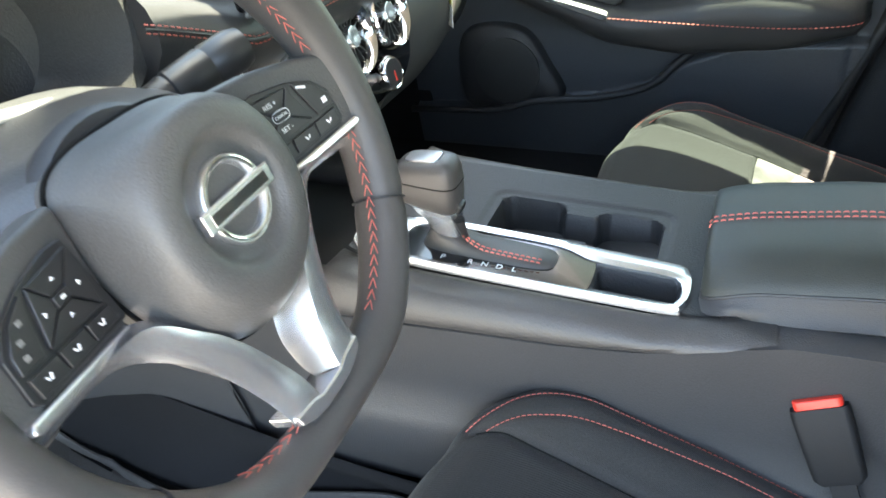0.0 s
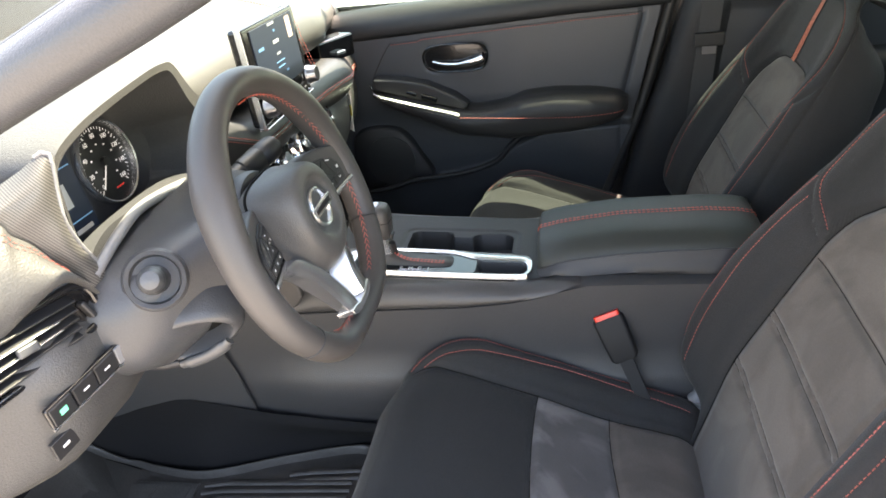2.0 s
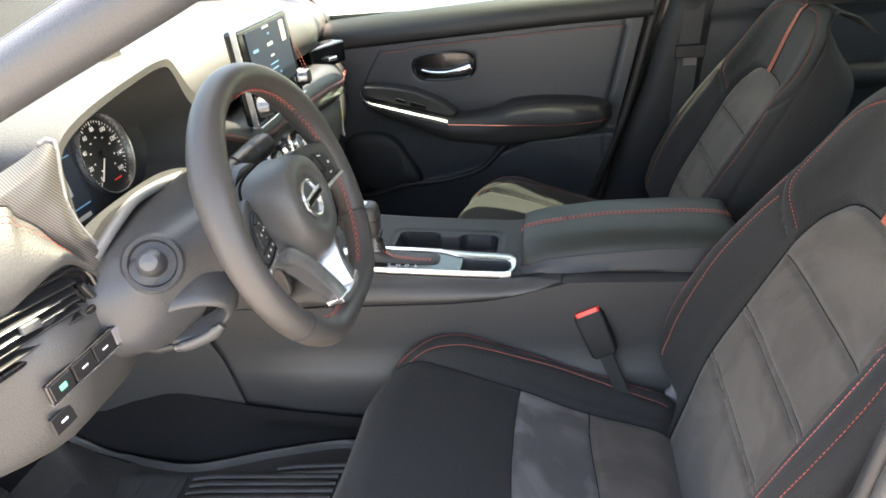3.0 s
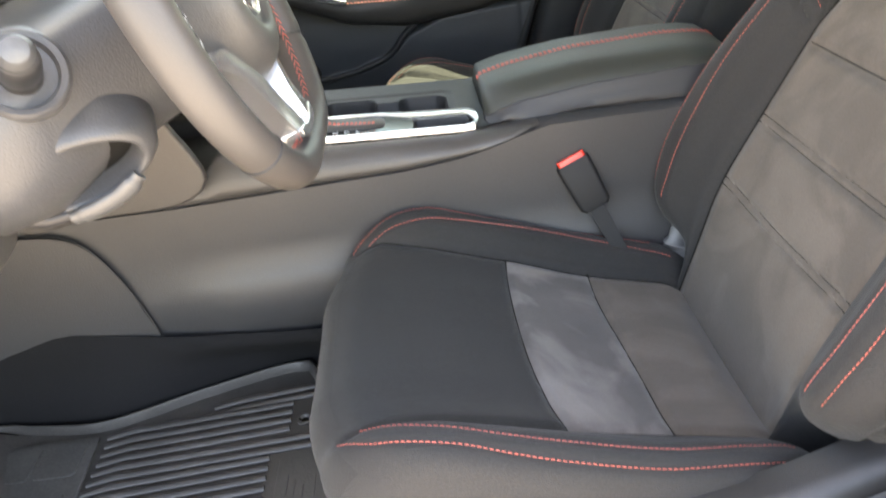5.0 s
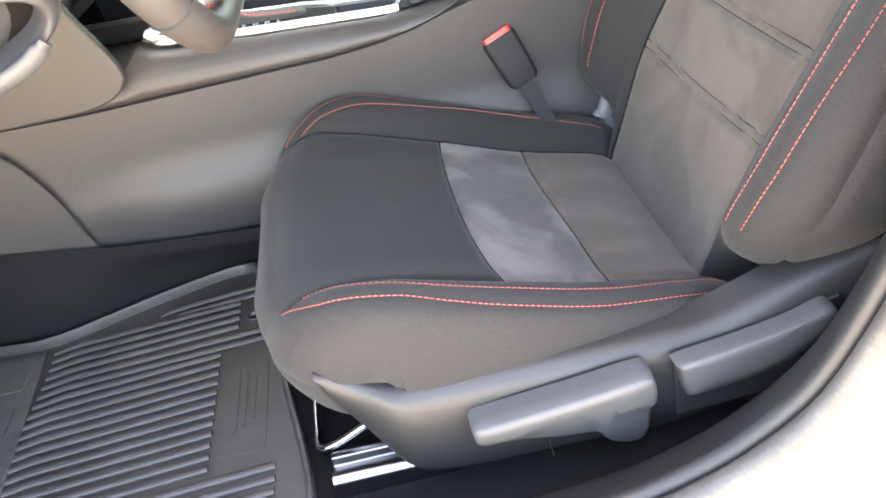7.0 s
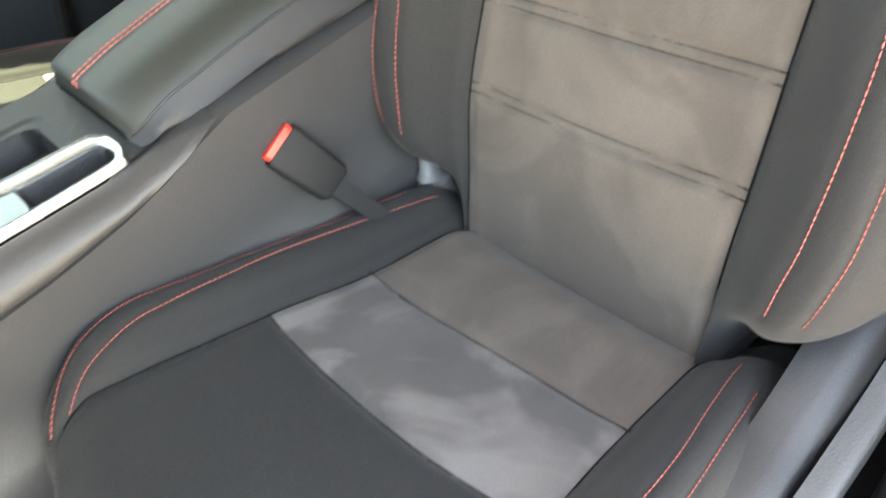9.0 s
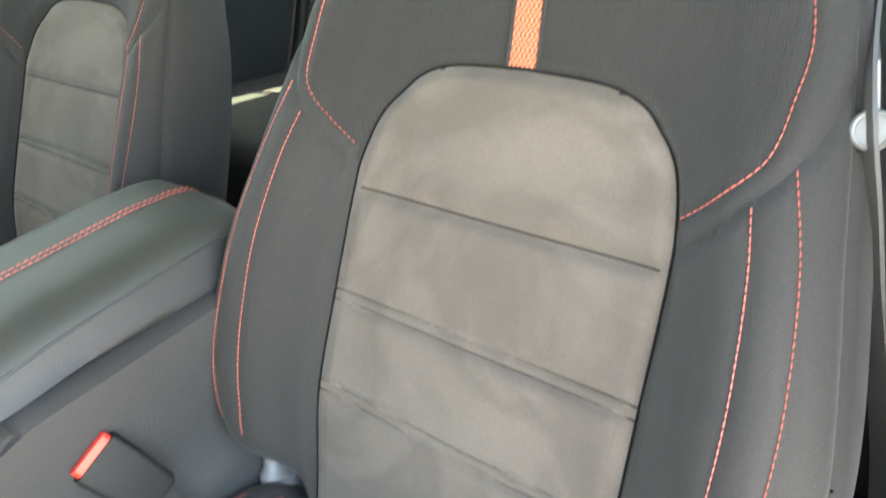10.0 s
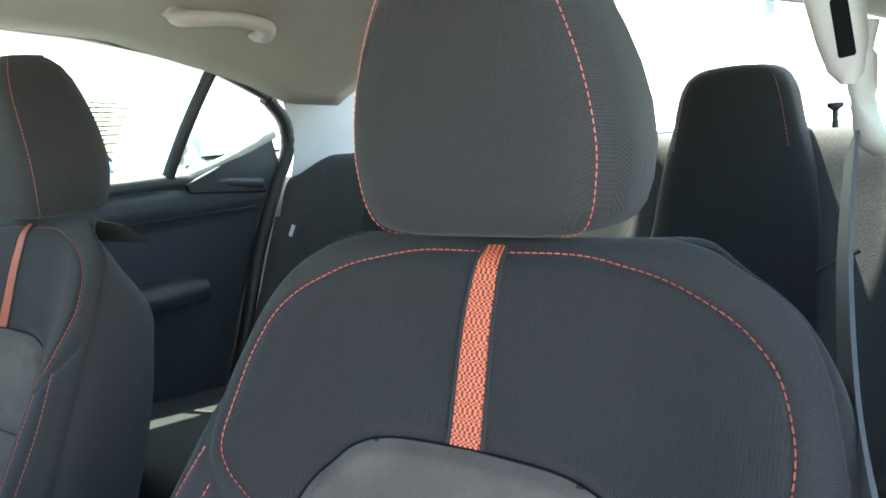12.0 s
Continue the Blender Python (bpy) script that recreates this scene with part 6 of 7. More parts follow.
    part("end_pad", loft(pad_rows, closed=False, cap=False), DASH, d, "grained end pad with stitched edge", sharp=60)
    for k in (0.90, 0.84):
        line = (1 - k) * vent_top + k * lower + np.array((0.014 * math.sin(math.pi * k ** 0.8) + 0.0008, -0.006 * math.sin(math.pi * k), 0.004 * math.sin(math.pi * k)))
        tagged(part("stitching", dashes(line[:34], normals=np.tile((0.9, -0.3, 0.3), (34, 1)), length=0.0042, gap=0.002, width=0.0003, lift=0.0002), RED_THREAD, d, "dull red stitching"), kind="stuff")
    knee = curve([(-0.62, 0.70), (-0.44, 0.70), (-0.397, 0.695), (-0.379, 0.675), (-0.378, 0.645), (-0.384, 0.605), (-0.396, 0.572), (-0.43, 0.548), (-0.50, 0.535), (-0.62, 0.53)], 36)
    part("knee_panel", loft([curve(q, 36, True) for q in tray(knee, np.r_[np.linspace(-0.735, -0.56, 10), np.linspace(-0.54, -0.13, 10)], lambda y: (-0.10 * smooth_step((-0.61 - y) / 0.13) - 0.03 * smooth_step((y + 0.530) / 0.1), -0.01 * smooth_step((-0.6 - y) / 0.1)))]), DASH, d, "grained lower panel", sharp=60)
    # side vent
    tilt = Matrix.Translation((-0.408, -0.628, 0.701)) @ Euler((0, radians(-10), radians(-19))).to_matrix().to_4x4()
    vent = thing_part("side_vent", d)
    mouth = [(-0.095, 0.016), (0.030, 0.024), (0.064, 0.022), (0.074, 0.004), (0.060, -0.022), (-0.095, -0.034)]
    part("vent_mouth", moved(prism(mouth, 0.010, "x", -0.012), tilt), PIANO, vent, "dark vent mouth", bevel=0.002)
    rim = curve([(0.002, y, z) for y, z in mouth], 60, True)
    part("vent_frame", moved(tube(rim, 0.0042, 10, True, up=(1, 0, 0)), tilt), PIANO, vent, "gloss black vent frame")
    for k in range(5):
        z = 0.015 - 0.0095 * k
        part("vent_slat", moved(block(0.004, -0.016 - 0.002 * k, z, 0.013, 0.138, 0.0022, Euler((radians(1.2 * k), 0.45, 0)).to_matrix()), tilt), SWITCH, vent, "vent slat", bevel=0.0008)
    for k in (1, 2):
        part("slat_edge", moved(block(0.0105, -0.02, 0.0115 - 0.0095 * k, 0.002, 0.10, 0.0016, Euler((radians(1.2 * k), 0, 0)).to_matrix()), tilt), SATIN, vent, "silver slat edge", bevel=0.0006)
    part("vent_slider", moved(block(0.012, -0.006, -0.0035, 0.007, 0.020, 0.009), tilt), LEVER, vent, "grey slider", bevel=0.002)
    part("vent_wheel", moved(block(0.004, 0.062, -0.002, 0.010, 0.006, 0.020, Euler((0.35, 0, 0)).to_matrix()), tilt), SWITCH, vent, "ribbed vent wheel", bevel=0.002)
    # switch bar
    sw = Matrix.Translation((-0.377, -0.602, 0.643)) @ Euler((0, radians(6), radians(-14))).to_matrix().to_4x4() @ Euler((radians(9), 0, 0)).to_matrix().to_4x4()
    bank = part("switch_bar", moved(block(0, 0, 0, 0.006, 0.112, 0.024), sw), PIANO, d, "row of dashboard switches", bevel=0.002)
    for k, y in enumerate((-0.041, -0.013, 0.014, 0.041)):
        sb = part("switch", moved(block(0.003, y, 0.001, 0.004, 0.0255, 0.020), sw), GREY if k == 3 else SWITCH, bank, bevel=0.001)
        if k < 3:
            part("switch_symbol", moved(block(0.0054, y, 0.001, 0.0006, 0.007 if k else 0.008, 0.006 if k == 0 else 0.0018), sw), GREEN_GLOW if k == 0 else PRINT, sb, "lit green symbol" if k == 0 else "white symbol")
    part("switch_edge", moved(block(0.001, 0, -0.0125, 0.005, 0.112, 0.002), sw), SATIN, bank, "bright lower edge")
    sb = part("boot_switch", moved(block(-0.006, -0.050, -0.040, 0.005, 0.026, 0.022), sw), SWITCH, d, "black boot release switch", bevel=0.001)
    part("switch_symbol", moved(block(-0.003, -0.050, -0.040, 0.0006, 0.008, 0.003), sw), PRINT, sb, "white symbol")
    # rounded end cap beside the door
    cap = [(x - 0.0, z) for x, z in curve([(-0.95, 0.86), (-0.62, 0.86), (-0.53, 0.80), (-0.49, 0.70), (-0.47, 0.62), (-0.50, 0.55), (-0.62, 0.50), (-0.95, 0.50)], 40)]
    part("end_cap", prism(cap, 0.03, "y", -0.755), WARM, d, "black end cap", bevel=0.008)
    part("right_end_cap", prism(cap, 0.03, "y", 0.715), WARM, d, "black end cap", bevel=0.008)
    # corner vent by the passenger door
    part("corner_vent", block(-0.475, 0.52, 0.712, 0.05, 0.12, 0.05, Euler((0, 0, radians(-24))).to_matrix()), PIANO, d, "gloss black corner vent", bevel=0.006)
    part("corner_vent_slider", block(-0.455, 0.51, 0.705, 0.03, 0.03, 0.008, Euler((0, 0, radians(-24))).to_matrix()), SATIN, d, "silver slider", bevel=0.002)


dashboard()
# paper tag hanging at the glovebox
tag = thing("paper_tag", "white paper tag with a yellow band hanging from the dashboard", "tag")
part("paper", block(-0.433, 0.466, 0.578, 0.0012, 0.026, 0.085, Euler((radians(4), 0, 0.7)).to_matrix()), PAPER, tag)
part("yellow_band", block(-0.433, 0.466, 0.586, 0.0024, 0.0262, 0.024, Euler((radians(4), 0, 0.7)).to_matrix()), YELLOW, tag, "yellow band")
part("string", tube(curve([(-0.468, 0.472, 0.656), (-0.443, 0.469, 0.636), (-0.433, 0.466, 0.619)], 12), 0.0012, 6), PAPER, tag)

# ---- front passenger door card ----
def relief(name, xs, zs, depth, mat, parent, label, y0, s=1):
    """A panel facing -y (times s) whose surface stands at y0 - depth(x, z)."""
    gx, gz = np.meshgrid(xs, zs, indexing="ij")
    y = s * (y0 - depth(gx, gz))
    v = np.stack([gx, y, gz], -1).reshape(-1, 3)
    idx = np.arange(gx.size).reshape(gx.shape)
    q = np.stack([idx[:-1, :-1], idx[1:, :-1], idx[1:, 1:], idx[:-1, 1:]], -1).reshape(-1, 4)
    return part(name, (v, q), mat, parent, label, sharp=50)


def front_door():
    d = thing("front_door", "black front passenger door card with red stitching and silver trim", "door")
    belt = lambda x: np.interp(x, [-0.60, -0.48, -0.20, 0.07, 0.30], [0.680, 0.689, 0.704, 0.718, 0.725])
    # upper roll, above the belt seam
    secs = []
    for x in np.linspace(-0.62, 0.285, 30):
        b = float(belt(x))
        secs.append([(x, y, z) for y, z in ((0.70, b + 0.001), (0.688, b + 0.004), (0.684, b + 0.02), (0.690, b + 0.045), (0.710, b + 0.065), (0.74, b + 0.07), (0.76, b + 0.05), (0.76, b))])
    part("upper_roll", loft([curve(q, 24, True) for q in secs]), SOFT, d, "black padded window roll", sharp=60)
    # main panel, hollow at the handle, with a lower map pocket
    handle = [(-0.298, 0.640), (-0.290, 0.658), (-0.268, 0.667), (-0.20, 0.669), (-0.155, 0.664), (-0.140, 0.645), (-0.146, 0.616), (-0.165, 0.605), (-0.22, 0.602), (-0.268, 0.606), (-0.290, 0.617)]
    def depth(x, z):
        cx, cz = -0.217, 0.635
        h = (np.abs((x - cx) / 0.078) ** 4 + np.abs((z - cz - 0.04 * (x - cx)) / 0.032) ** 4) ** 0.25
        out = -0.022 * smooth_step((1.05 - h) / 0.35)
        lower = np.interp(x, [-0.62, -0.45, -0.40, -0.23, -0.139, -0.085, 0.0, 0.2], [0.300, 0.303, 0.322, 0.340, 0.368, 0.417, 0.45, 0.46])
        out = out + 0.020 * smooth_step((lower - z) / 0.012) * (x < 0.2)
        out = out - 0.006 * np.exp(-((x - np.interp(z, [0.50, 0.70], [0.176, 0.223])) / 0.004) ** 2)
        return out
    edge = lambda z: np.interp(z, [0.15, 0.278, 0.45, 0.52, 0.72], [0.10, 0.13, 0.20, 0.215, 0.262])
    gx, gz = np.linspace(0, 1, 150), np.linspace(0.12, 0.726, 110)
    gu, gzz = np.meshgrid(gx, gz, indexing="ij")
    x = -0.62 + gu * (edge(gzz) + 0.62)
    z = 0.12 + (gzz - 0.12) * (belt(x) - 0.12) / (0.726 - 0.12)
    y = 0.70 - depth(x, z) - 0.012 * smooth_step((z - 0.45) / 0.1) + 0.03 * smooth_step((0.40 - z) / 0.25)
    v = np.stack([x, y, z], -1).reshape(-1, 3)
    idx = np.arange(gu.size).reshape(gu.shape)
    q = np.stack([idx[:-1, :-1], idx[1:, :-1], idx[1:, 1:], idx[:-1, 1:]], -1).reshape(-1, 4)
    part("panel", (v, q), PANEL, d, "black door panel", sharp=50)
    line = [(x, 0.6875, float(belt(x)) - 0.014 - 0.004 * (x < -0.3)) for x in np.linspace(-0.375, 0.22, 80)]
    part("belt_seam", tube([(a, b + 0.001, c + 0.004) for a, b, c in line], 0.0012, 6), RUBBER, d)
    tagged(part("stitching", dashes(line, normals=np.tile((0, -1.0, 0), (80, 1)), length=0.005, gap=0.0025, width=0.0009), RED_THREAD, d, "red stitching"), kind="stuff")
    part("panel_gap", tube(curve([(-0.375, 0.687, 0.683), (-0.40, 0.687, 0.65), (-0.428, 0.687, 0.60), (-0.432, 0.687, 0.57)], 20), 0.0014, 6), RUBBER, d)
    # pull handle
    cup = part("handle_bezel", tube(curve([(a, 0.688, b) for a, b in handle], 60, True), 0.003, 8, True, up=(0, 1, 0)), PIANO, d, "gloss black handle surround")
    part("handle_cup", loft([[(-0.218 + (a + 0.218) * k, y, 0.635 + (b - 0.635) * k) for a, b in handle] for k, y in ((0.97, 0.690), (0.9, 0.702), (0.5, 0.706))]), PIANO, d, "gloss black handle recess")
    lever = [(-0.274, 0.684, 0.630), (-0.25, 0.680, 0.624), (-0.21, 0.677, 0.622), (-0.175, 0.676, 0.627), (-0.150, 0.678, 0.634)]
    part("door_handle", tube(curve(lever, 24), np.interp(np.linspace(0, 1, 24), [0, 0.5, 0.7, 1], [0.004, 0.005, 0.008, 0.009]), 12, flat=1.0), CHROME, d, "chrome inner handle")
    # armrest: padded top, lower sweep, silver blade, switch plate
    secs = []
    for x in np.linspace(-0.43, 0.19, 34):
        top = float(np.interp(x, [-0.43, -0.36, -0.22, -0.17, -0.10, -0.05, 0.02, 0.12, 0.175, 0.19], [0.57, 0.562, 0.522, 0.515, 0.523, 0.541, 0.546, 0.541, 0.531, 0.52]))
        low = float(np.interp(x, [-0.43, -0.35, -0.21, -0.086, 0.066, 0.173, 0.19], [0.556, 0.518, 0.461, 0.444, 0.456, 0.478, 0.49]))
        out = float(np.interp(x, [-0.43, -0.40, -0.2, 0.10, 0.17, 0.19], [0.655, 0.625, 0.602, 0.600, 0.615, 0.65]))
        mid = 0.55 * top + 0.45 * low
        secs.append([(x, y, z) for y, z in ((0.70, top), (0.66, top + 0.002), (out + 0.022, top), (out + 0.004, top - 0.012), (out, mid), (out + 0.010, low + 0.2 * (mid - low)), (out + 0.035, low), (0.70, low - 0.01))])
    part("armrest", loft([curve(q, 30, True) for q in secs]), VINYL, d, "padded black armrest", sharp=60)
    line = curve([(-0.205, 0.600, 0.511), (-0.068, 0.598, 0.504), (0.067, 0.597, 0.500), (0.15, 0.603, 0.503), (0.182, 0.622, 0.505)], 80)
    tagged(part("stitching", dashes(line, normals=np.tile((0, -1.0, 0.2), (80, 1)), length=0.005, gap=0.0025, width=0.0009), RED_THREAD, d, "red stitching"), kind="stuff")
    part("silver_blade", loft([[(x, y0, z0) for y0, z0 in ((yy, z + h), (yy - 0.006, z + 0.4 * h), (yy - 0.004, z - h), (yy + 0.006, z - h))] for x, yy, z, h in
                               [(x, float(np.interp(x, [-0.43, -0.40, -0.2], [0.648, 0.622, 0.603])), float(np.interp(x, [-0.43, -0.425, -0.30, -0.207], [0.592, 0.572, 0.538, 0.514])), float(np.interp(x, [-0.43, -0.35, -0.22, -0.207], [0.003, 0.005, 0.008, 0.007]))) for x in np.linspace(-0.43, -0.207, 24)]]), SILVER, d, "bright silver blade", sharp=40)
    plate = prism([(-0.42, 0.606), (-0.36, 0.602), (-0.29, 0.588), (-0.22, 0.555), (-0.187, 0.528), (-0.20, 0.518), (-0.30, 0.545), (-0.42, 0.580)], 0.05, "y", 0.638)
    sp = part("switch_plate", plate, SOFT, d, "black switch plate", bevel=0.006)
    part("window_switch", block(-0.282, 0.634, 0.554, 0.040, 0.010, 0.013, Euler((0, radians(18), 0)).to_matrix()), PIANO, sp, "window switch", bevel=0.003)
    part("lock_switch", block(-0.325, 0.634, 0.568, 0.026, 0.008, 0.010, Euler((0, radians(18), 0)).to_matrix()), PIANO, sp, "lock switch", bevel=0.003)
    # loudspeaker hump and pocket
    hump = curve([(-0.505, 0.44), (-0.455, 0.472), (-0.375, 0.462), (-0.33, 0.40), (-0.303, 0.33), (-0.40, 0.318), (-0.50, 0.31)], 40, True)
    c0 = hump.mean(0)
    part("speaker_panel", loft([[(c0[0] + (x - c0[0]) * k, y, c0[1] + (z - c0[1]) * k) for x, z in hump] for k, y in ((1.0, 0.715), (0.99, 0.682), (0.93, 0.673), (0.5, 0.670))]), HARD, d, "loudspeaker housing", sharp=60)
    part("speaker_grille", moved(lathe([(0.065, 0), (0.065, 0.004), (0.05, 0.006), (0.002, 0.007)], 36), Matrix.Translation((-0.41, 0.672, 0.385)) @ Euler((radians(90), 0, 0)).to_matrix().to_4x4()), RUBBER, d)
    pts = curve([(-0.62, 0.668, 0.296), (-0.45, 0.668, 0.303), (-0.35, 0.668, 0.328), (-0.23, 0.668, 0.342), (-0.139, 0.668, 0.370), (-0.095, 0.672, 0.412), (-0.06, 0.68, 0.44)], 50)
    part("pocket_lip", tube(pts, 0.007, 10), HARD, d, "map pocket lip")


front_door()
bar("door_frame_seal", [(0.12, 0.71, 0.20), (0.155, 0.71, 0.30), (0.215, 0.715, 0.46), (0.245, 0.715, 0.56), (0.285, 0.71, 0.72), (0.31, 0.695, 0.79)], 0.012, RUBBER, "black rubber seal of the front passenger door", "seal")


# ---- rear passenger door and its window frame ----
def rear_door(s):
    d = thing("rear_door", "black rear door card under a bright window", "door", group="rear doors")
    edge = lambda z: np.interp(z, [0.18, 0.40, 0.60, 0.79], [0.95, 1.06, 1.15, 1.235])
    gu, z = np.meshgrid(np.linspace(0, 1, 40), np.linspace(0.16, 0.79, 60), indexing="ij")
    x = 0.40 + gu * (edge(z) - 0.40)
    groove = 0.006 * np.exp(-((z - 0.725 + 0.02 * (x - 0.8)) / 0.004) ** 2)
    y = s * (0.705 + groove - 0.018 * smooth_step((z - 0.70) / 0.03) + 0.02 * smooth_step((z - 0.775) / 0.015))
    idx = np.arange(x.size).reshape(x.shape)
    q = np.stack([idx[:-1, :-1], idx[1:, :-1], idx[1:, 1:], idx[:-1, 1:]], -1).reshape(-1, 4)
    part("panel", (np.stack([x, y, z], -1).reshape(-1, 3), q), PANEL, d, "black soft rear door panel", sharp=50)
    part("window_ledge", tube(curve([(0.40, s * 0.715, 0.788), (0.8, s * 0.708, 0.792), (1.0, s * 0.70, 0.79), (1.19, s * 0.69, 0.766)], 30), 0.017, 12), WARM, d, "rounded window ledge")
    part("window_divider", tube(curve([(0.958, s * 0.705, 0.785), (1.0, s * 0.665, 0.90), (1.05, s * 0.612, 1.022)], 14), 0.008, 10, flat=1.6), RUBBER, d, "black window divider bar")
    part("quarter_sill", tube(curve([(0.98, s * 0.702, 0.792), (1.10, s * 0.692, 0.823), (1.235, s * 0.675, 0.872)], 20), 0.010, 10), PILLAR, d, "bright quarter window edge")
    tri = [(0.99, 0.785), (1.235, 0.865), (1.25, 0.80), (1.20, 0.745), (1.0, 0.765)]
    part("quarter_panel", prism(tri, 0.03, "y", s * 0.695 - 0.015), SOFT, d, "black triangular panel", bevel=0.004)
    secs = [[(x, s * y, z) for y, z in ((0.71, 0.60), (0.64, 0.595), (0.63, 0.575), (0.64, 0.55), (0.71, 0.53))] for x in np.linspace(0.55, 0.98, 10)]
    part("armrest", loft(secs), WARM, d, "black door armrest", sharp=50)
    part("stitched_line", tube([(0.5, s * 0.688, 0.726), (0.9, s * 0.688, 0.722), (1.17, s * 0.688, 0.716)], 0.0014, 6), RUBBER, d)
    return d


rear_door(1)
rear_door(-1)


# printed price sheet on the rear door glass
st = thing("window_sticker", "white printed price sheet stuck on the rear window", "window sticker")
def on_pane(u, v, lift=0.004):
    a, b, c_, e = (np.array(q) for q in ((0.36, 0.735, 0.775), (0.955, 0.715, 0.79), (1.045, 0.61, 1.03), (0.36, 0.59, 1.09)))
    p = (1 - v) * ((1 - u) * a + u * b) + v * ((1 - u) * e + u * c_)
    return tuple(p + np.array((0, -lift, -0.4 * lift)))
part("paper", ([on_pane(0.30, 0.10), on_pane(0.83, 0.06), on_pane(0.80, 0.80), on_pane(0.28, 0.82)], [(0, 1, 2, 3)]), PAPER_BACK, st, smooth=False)
for col in range(3):
    for k in range(16):
        u0 = 0.36 + 0.15 * col
        v0 = 0.18 + 0.03 * k
        w = 0.10 + 0.02 * math.sin(3.1 * k + col)
        part("print_line", ([on_pane(u0, v0, 0.006), on_pane(u0 + w, v0, 0.006), on_pane(u0 + w, v0 + 0.012, 0.006), on_pane(u0, v0 + 0.012, 0.006)], [(0, 1, 2, 3)]), INK, st, smooth=False)

# grab handle over the rear door
g = thing("grab_handle", "light grey plastic grab handle on the roof lining", "grab handle")
line = curve([(0.868, 0.466, 1.082), (0.858, 0.446, 1.070), (0.866, 0.418, 1.066), (0.940, 0.408, 1.068), (1.008, 0.414, 1.060), (1.030, 0.440, 1.050), (1.032, 0.462, 1.056)], 40)
part("grip", tube(line, np.interp(np.linspace(0, 1, 40), [0, 0.15, 0.5, 0.85, 1], [0.020, 0.017, 0.0145, 0.017, 0.020]), 14, flat=0.8), GRIP, g)
for x, z in ((0.868, 1.092), (1.034, 1.066)):
    part("foot", block(x, 0.466, z, 0.044, 0.034, 0.036), GRIP, g, bevel=0.008)

# ---- belts, buckles, seat mechanisms, mats, rear bench ----
def buckle(s):
    b = thing("seat_belt_buckle", "black seat belt buckle with red release button", "seat belt buckle", group="seat belt buckles")
    top, base = Vector((0.1155, s * 0.131, 0.412)), Vector((0.165, s * 0.172, 0.300))
    zax = (top - base).normalized()
    xax = Vector((0.95, 0.0, 0.27))
    xax = (xax - xax.dot(zax) * zax).normalized()
    yax = zax.cross(xax)
    m = Matrix([[xax[i], yax[i], zax[i], top[i]] for i in range(3)] + [[0, 0, 0, 1]]) @ Matrix.Scale(0.87, 4)
    ol = rounded(-0.027, -0.013, 0.027, 0.013, 0.007)
    secs = [[(x * k, y * k2, z) for x, y in ol] for k, k2, z in ((0.72, 0.8, -0.082), (0.90, 0.95, -0.076), (0.98, 1.0, -0.03), (1.0, 1.0, -0.006), (0.97, 0.95, -0.001))]
    part("body", moved(loft(secs), m), BUCKLE, b, "black buckle body", sharp=50)
    part("release_button", moved(prism(rounded(-0.0225, -0.0105, 0.0225, 0.0105, 0.005), 0.012, "z", -0.004), m), RED_BUTTON, b, "red release button", bevel=0.0015)
    part("slot", moved(block(0, -0.0125 * s, -0.006, 0.046, 0.003, 0.004), m), CHROME, b, "bright slot edge")
    secs = [[(x, y, z) for x, y in ((-w, -0.004), (w, -0.004), (w, 0.004), (-w, 0.004))] for w, z in ((0.012, -0.075), (0.012, -0.10), (0.011, -0.15), (0.012, -0.19))]
    part("stalk", moved(loft(secs), m), BUCKLE, b, "black strap sleeve", sharp=40)


buckle(-1)
buckle(1)


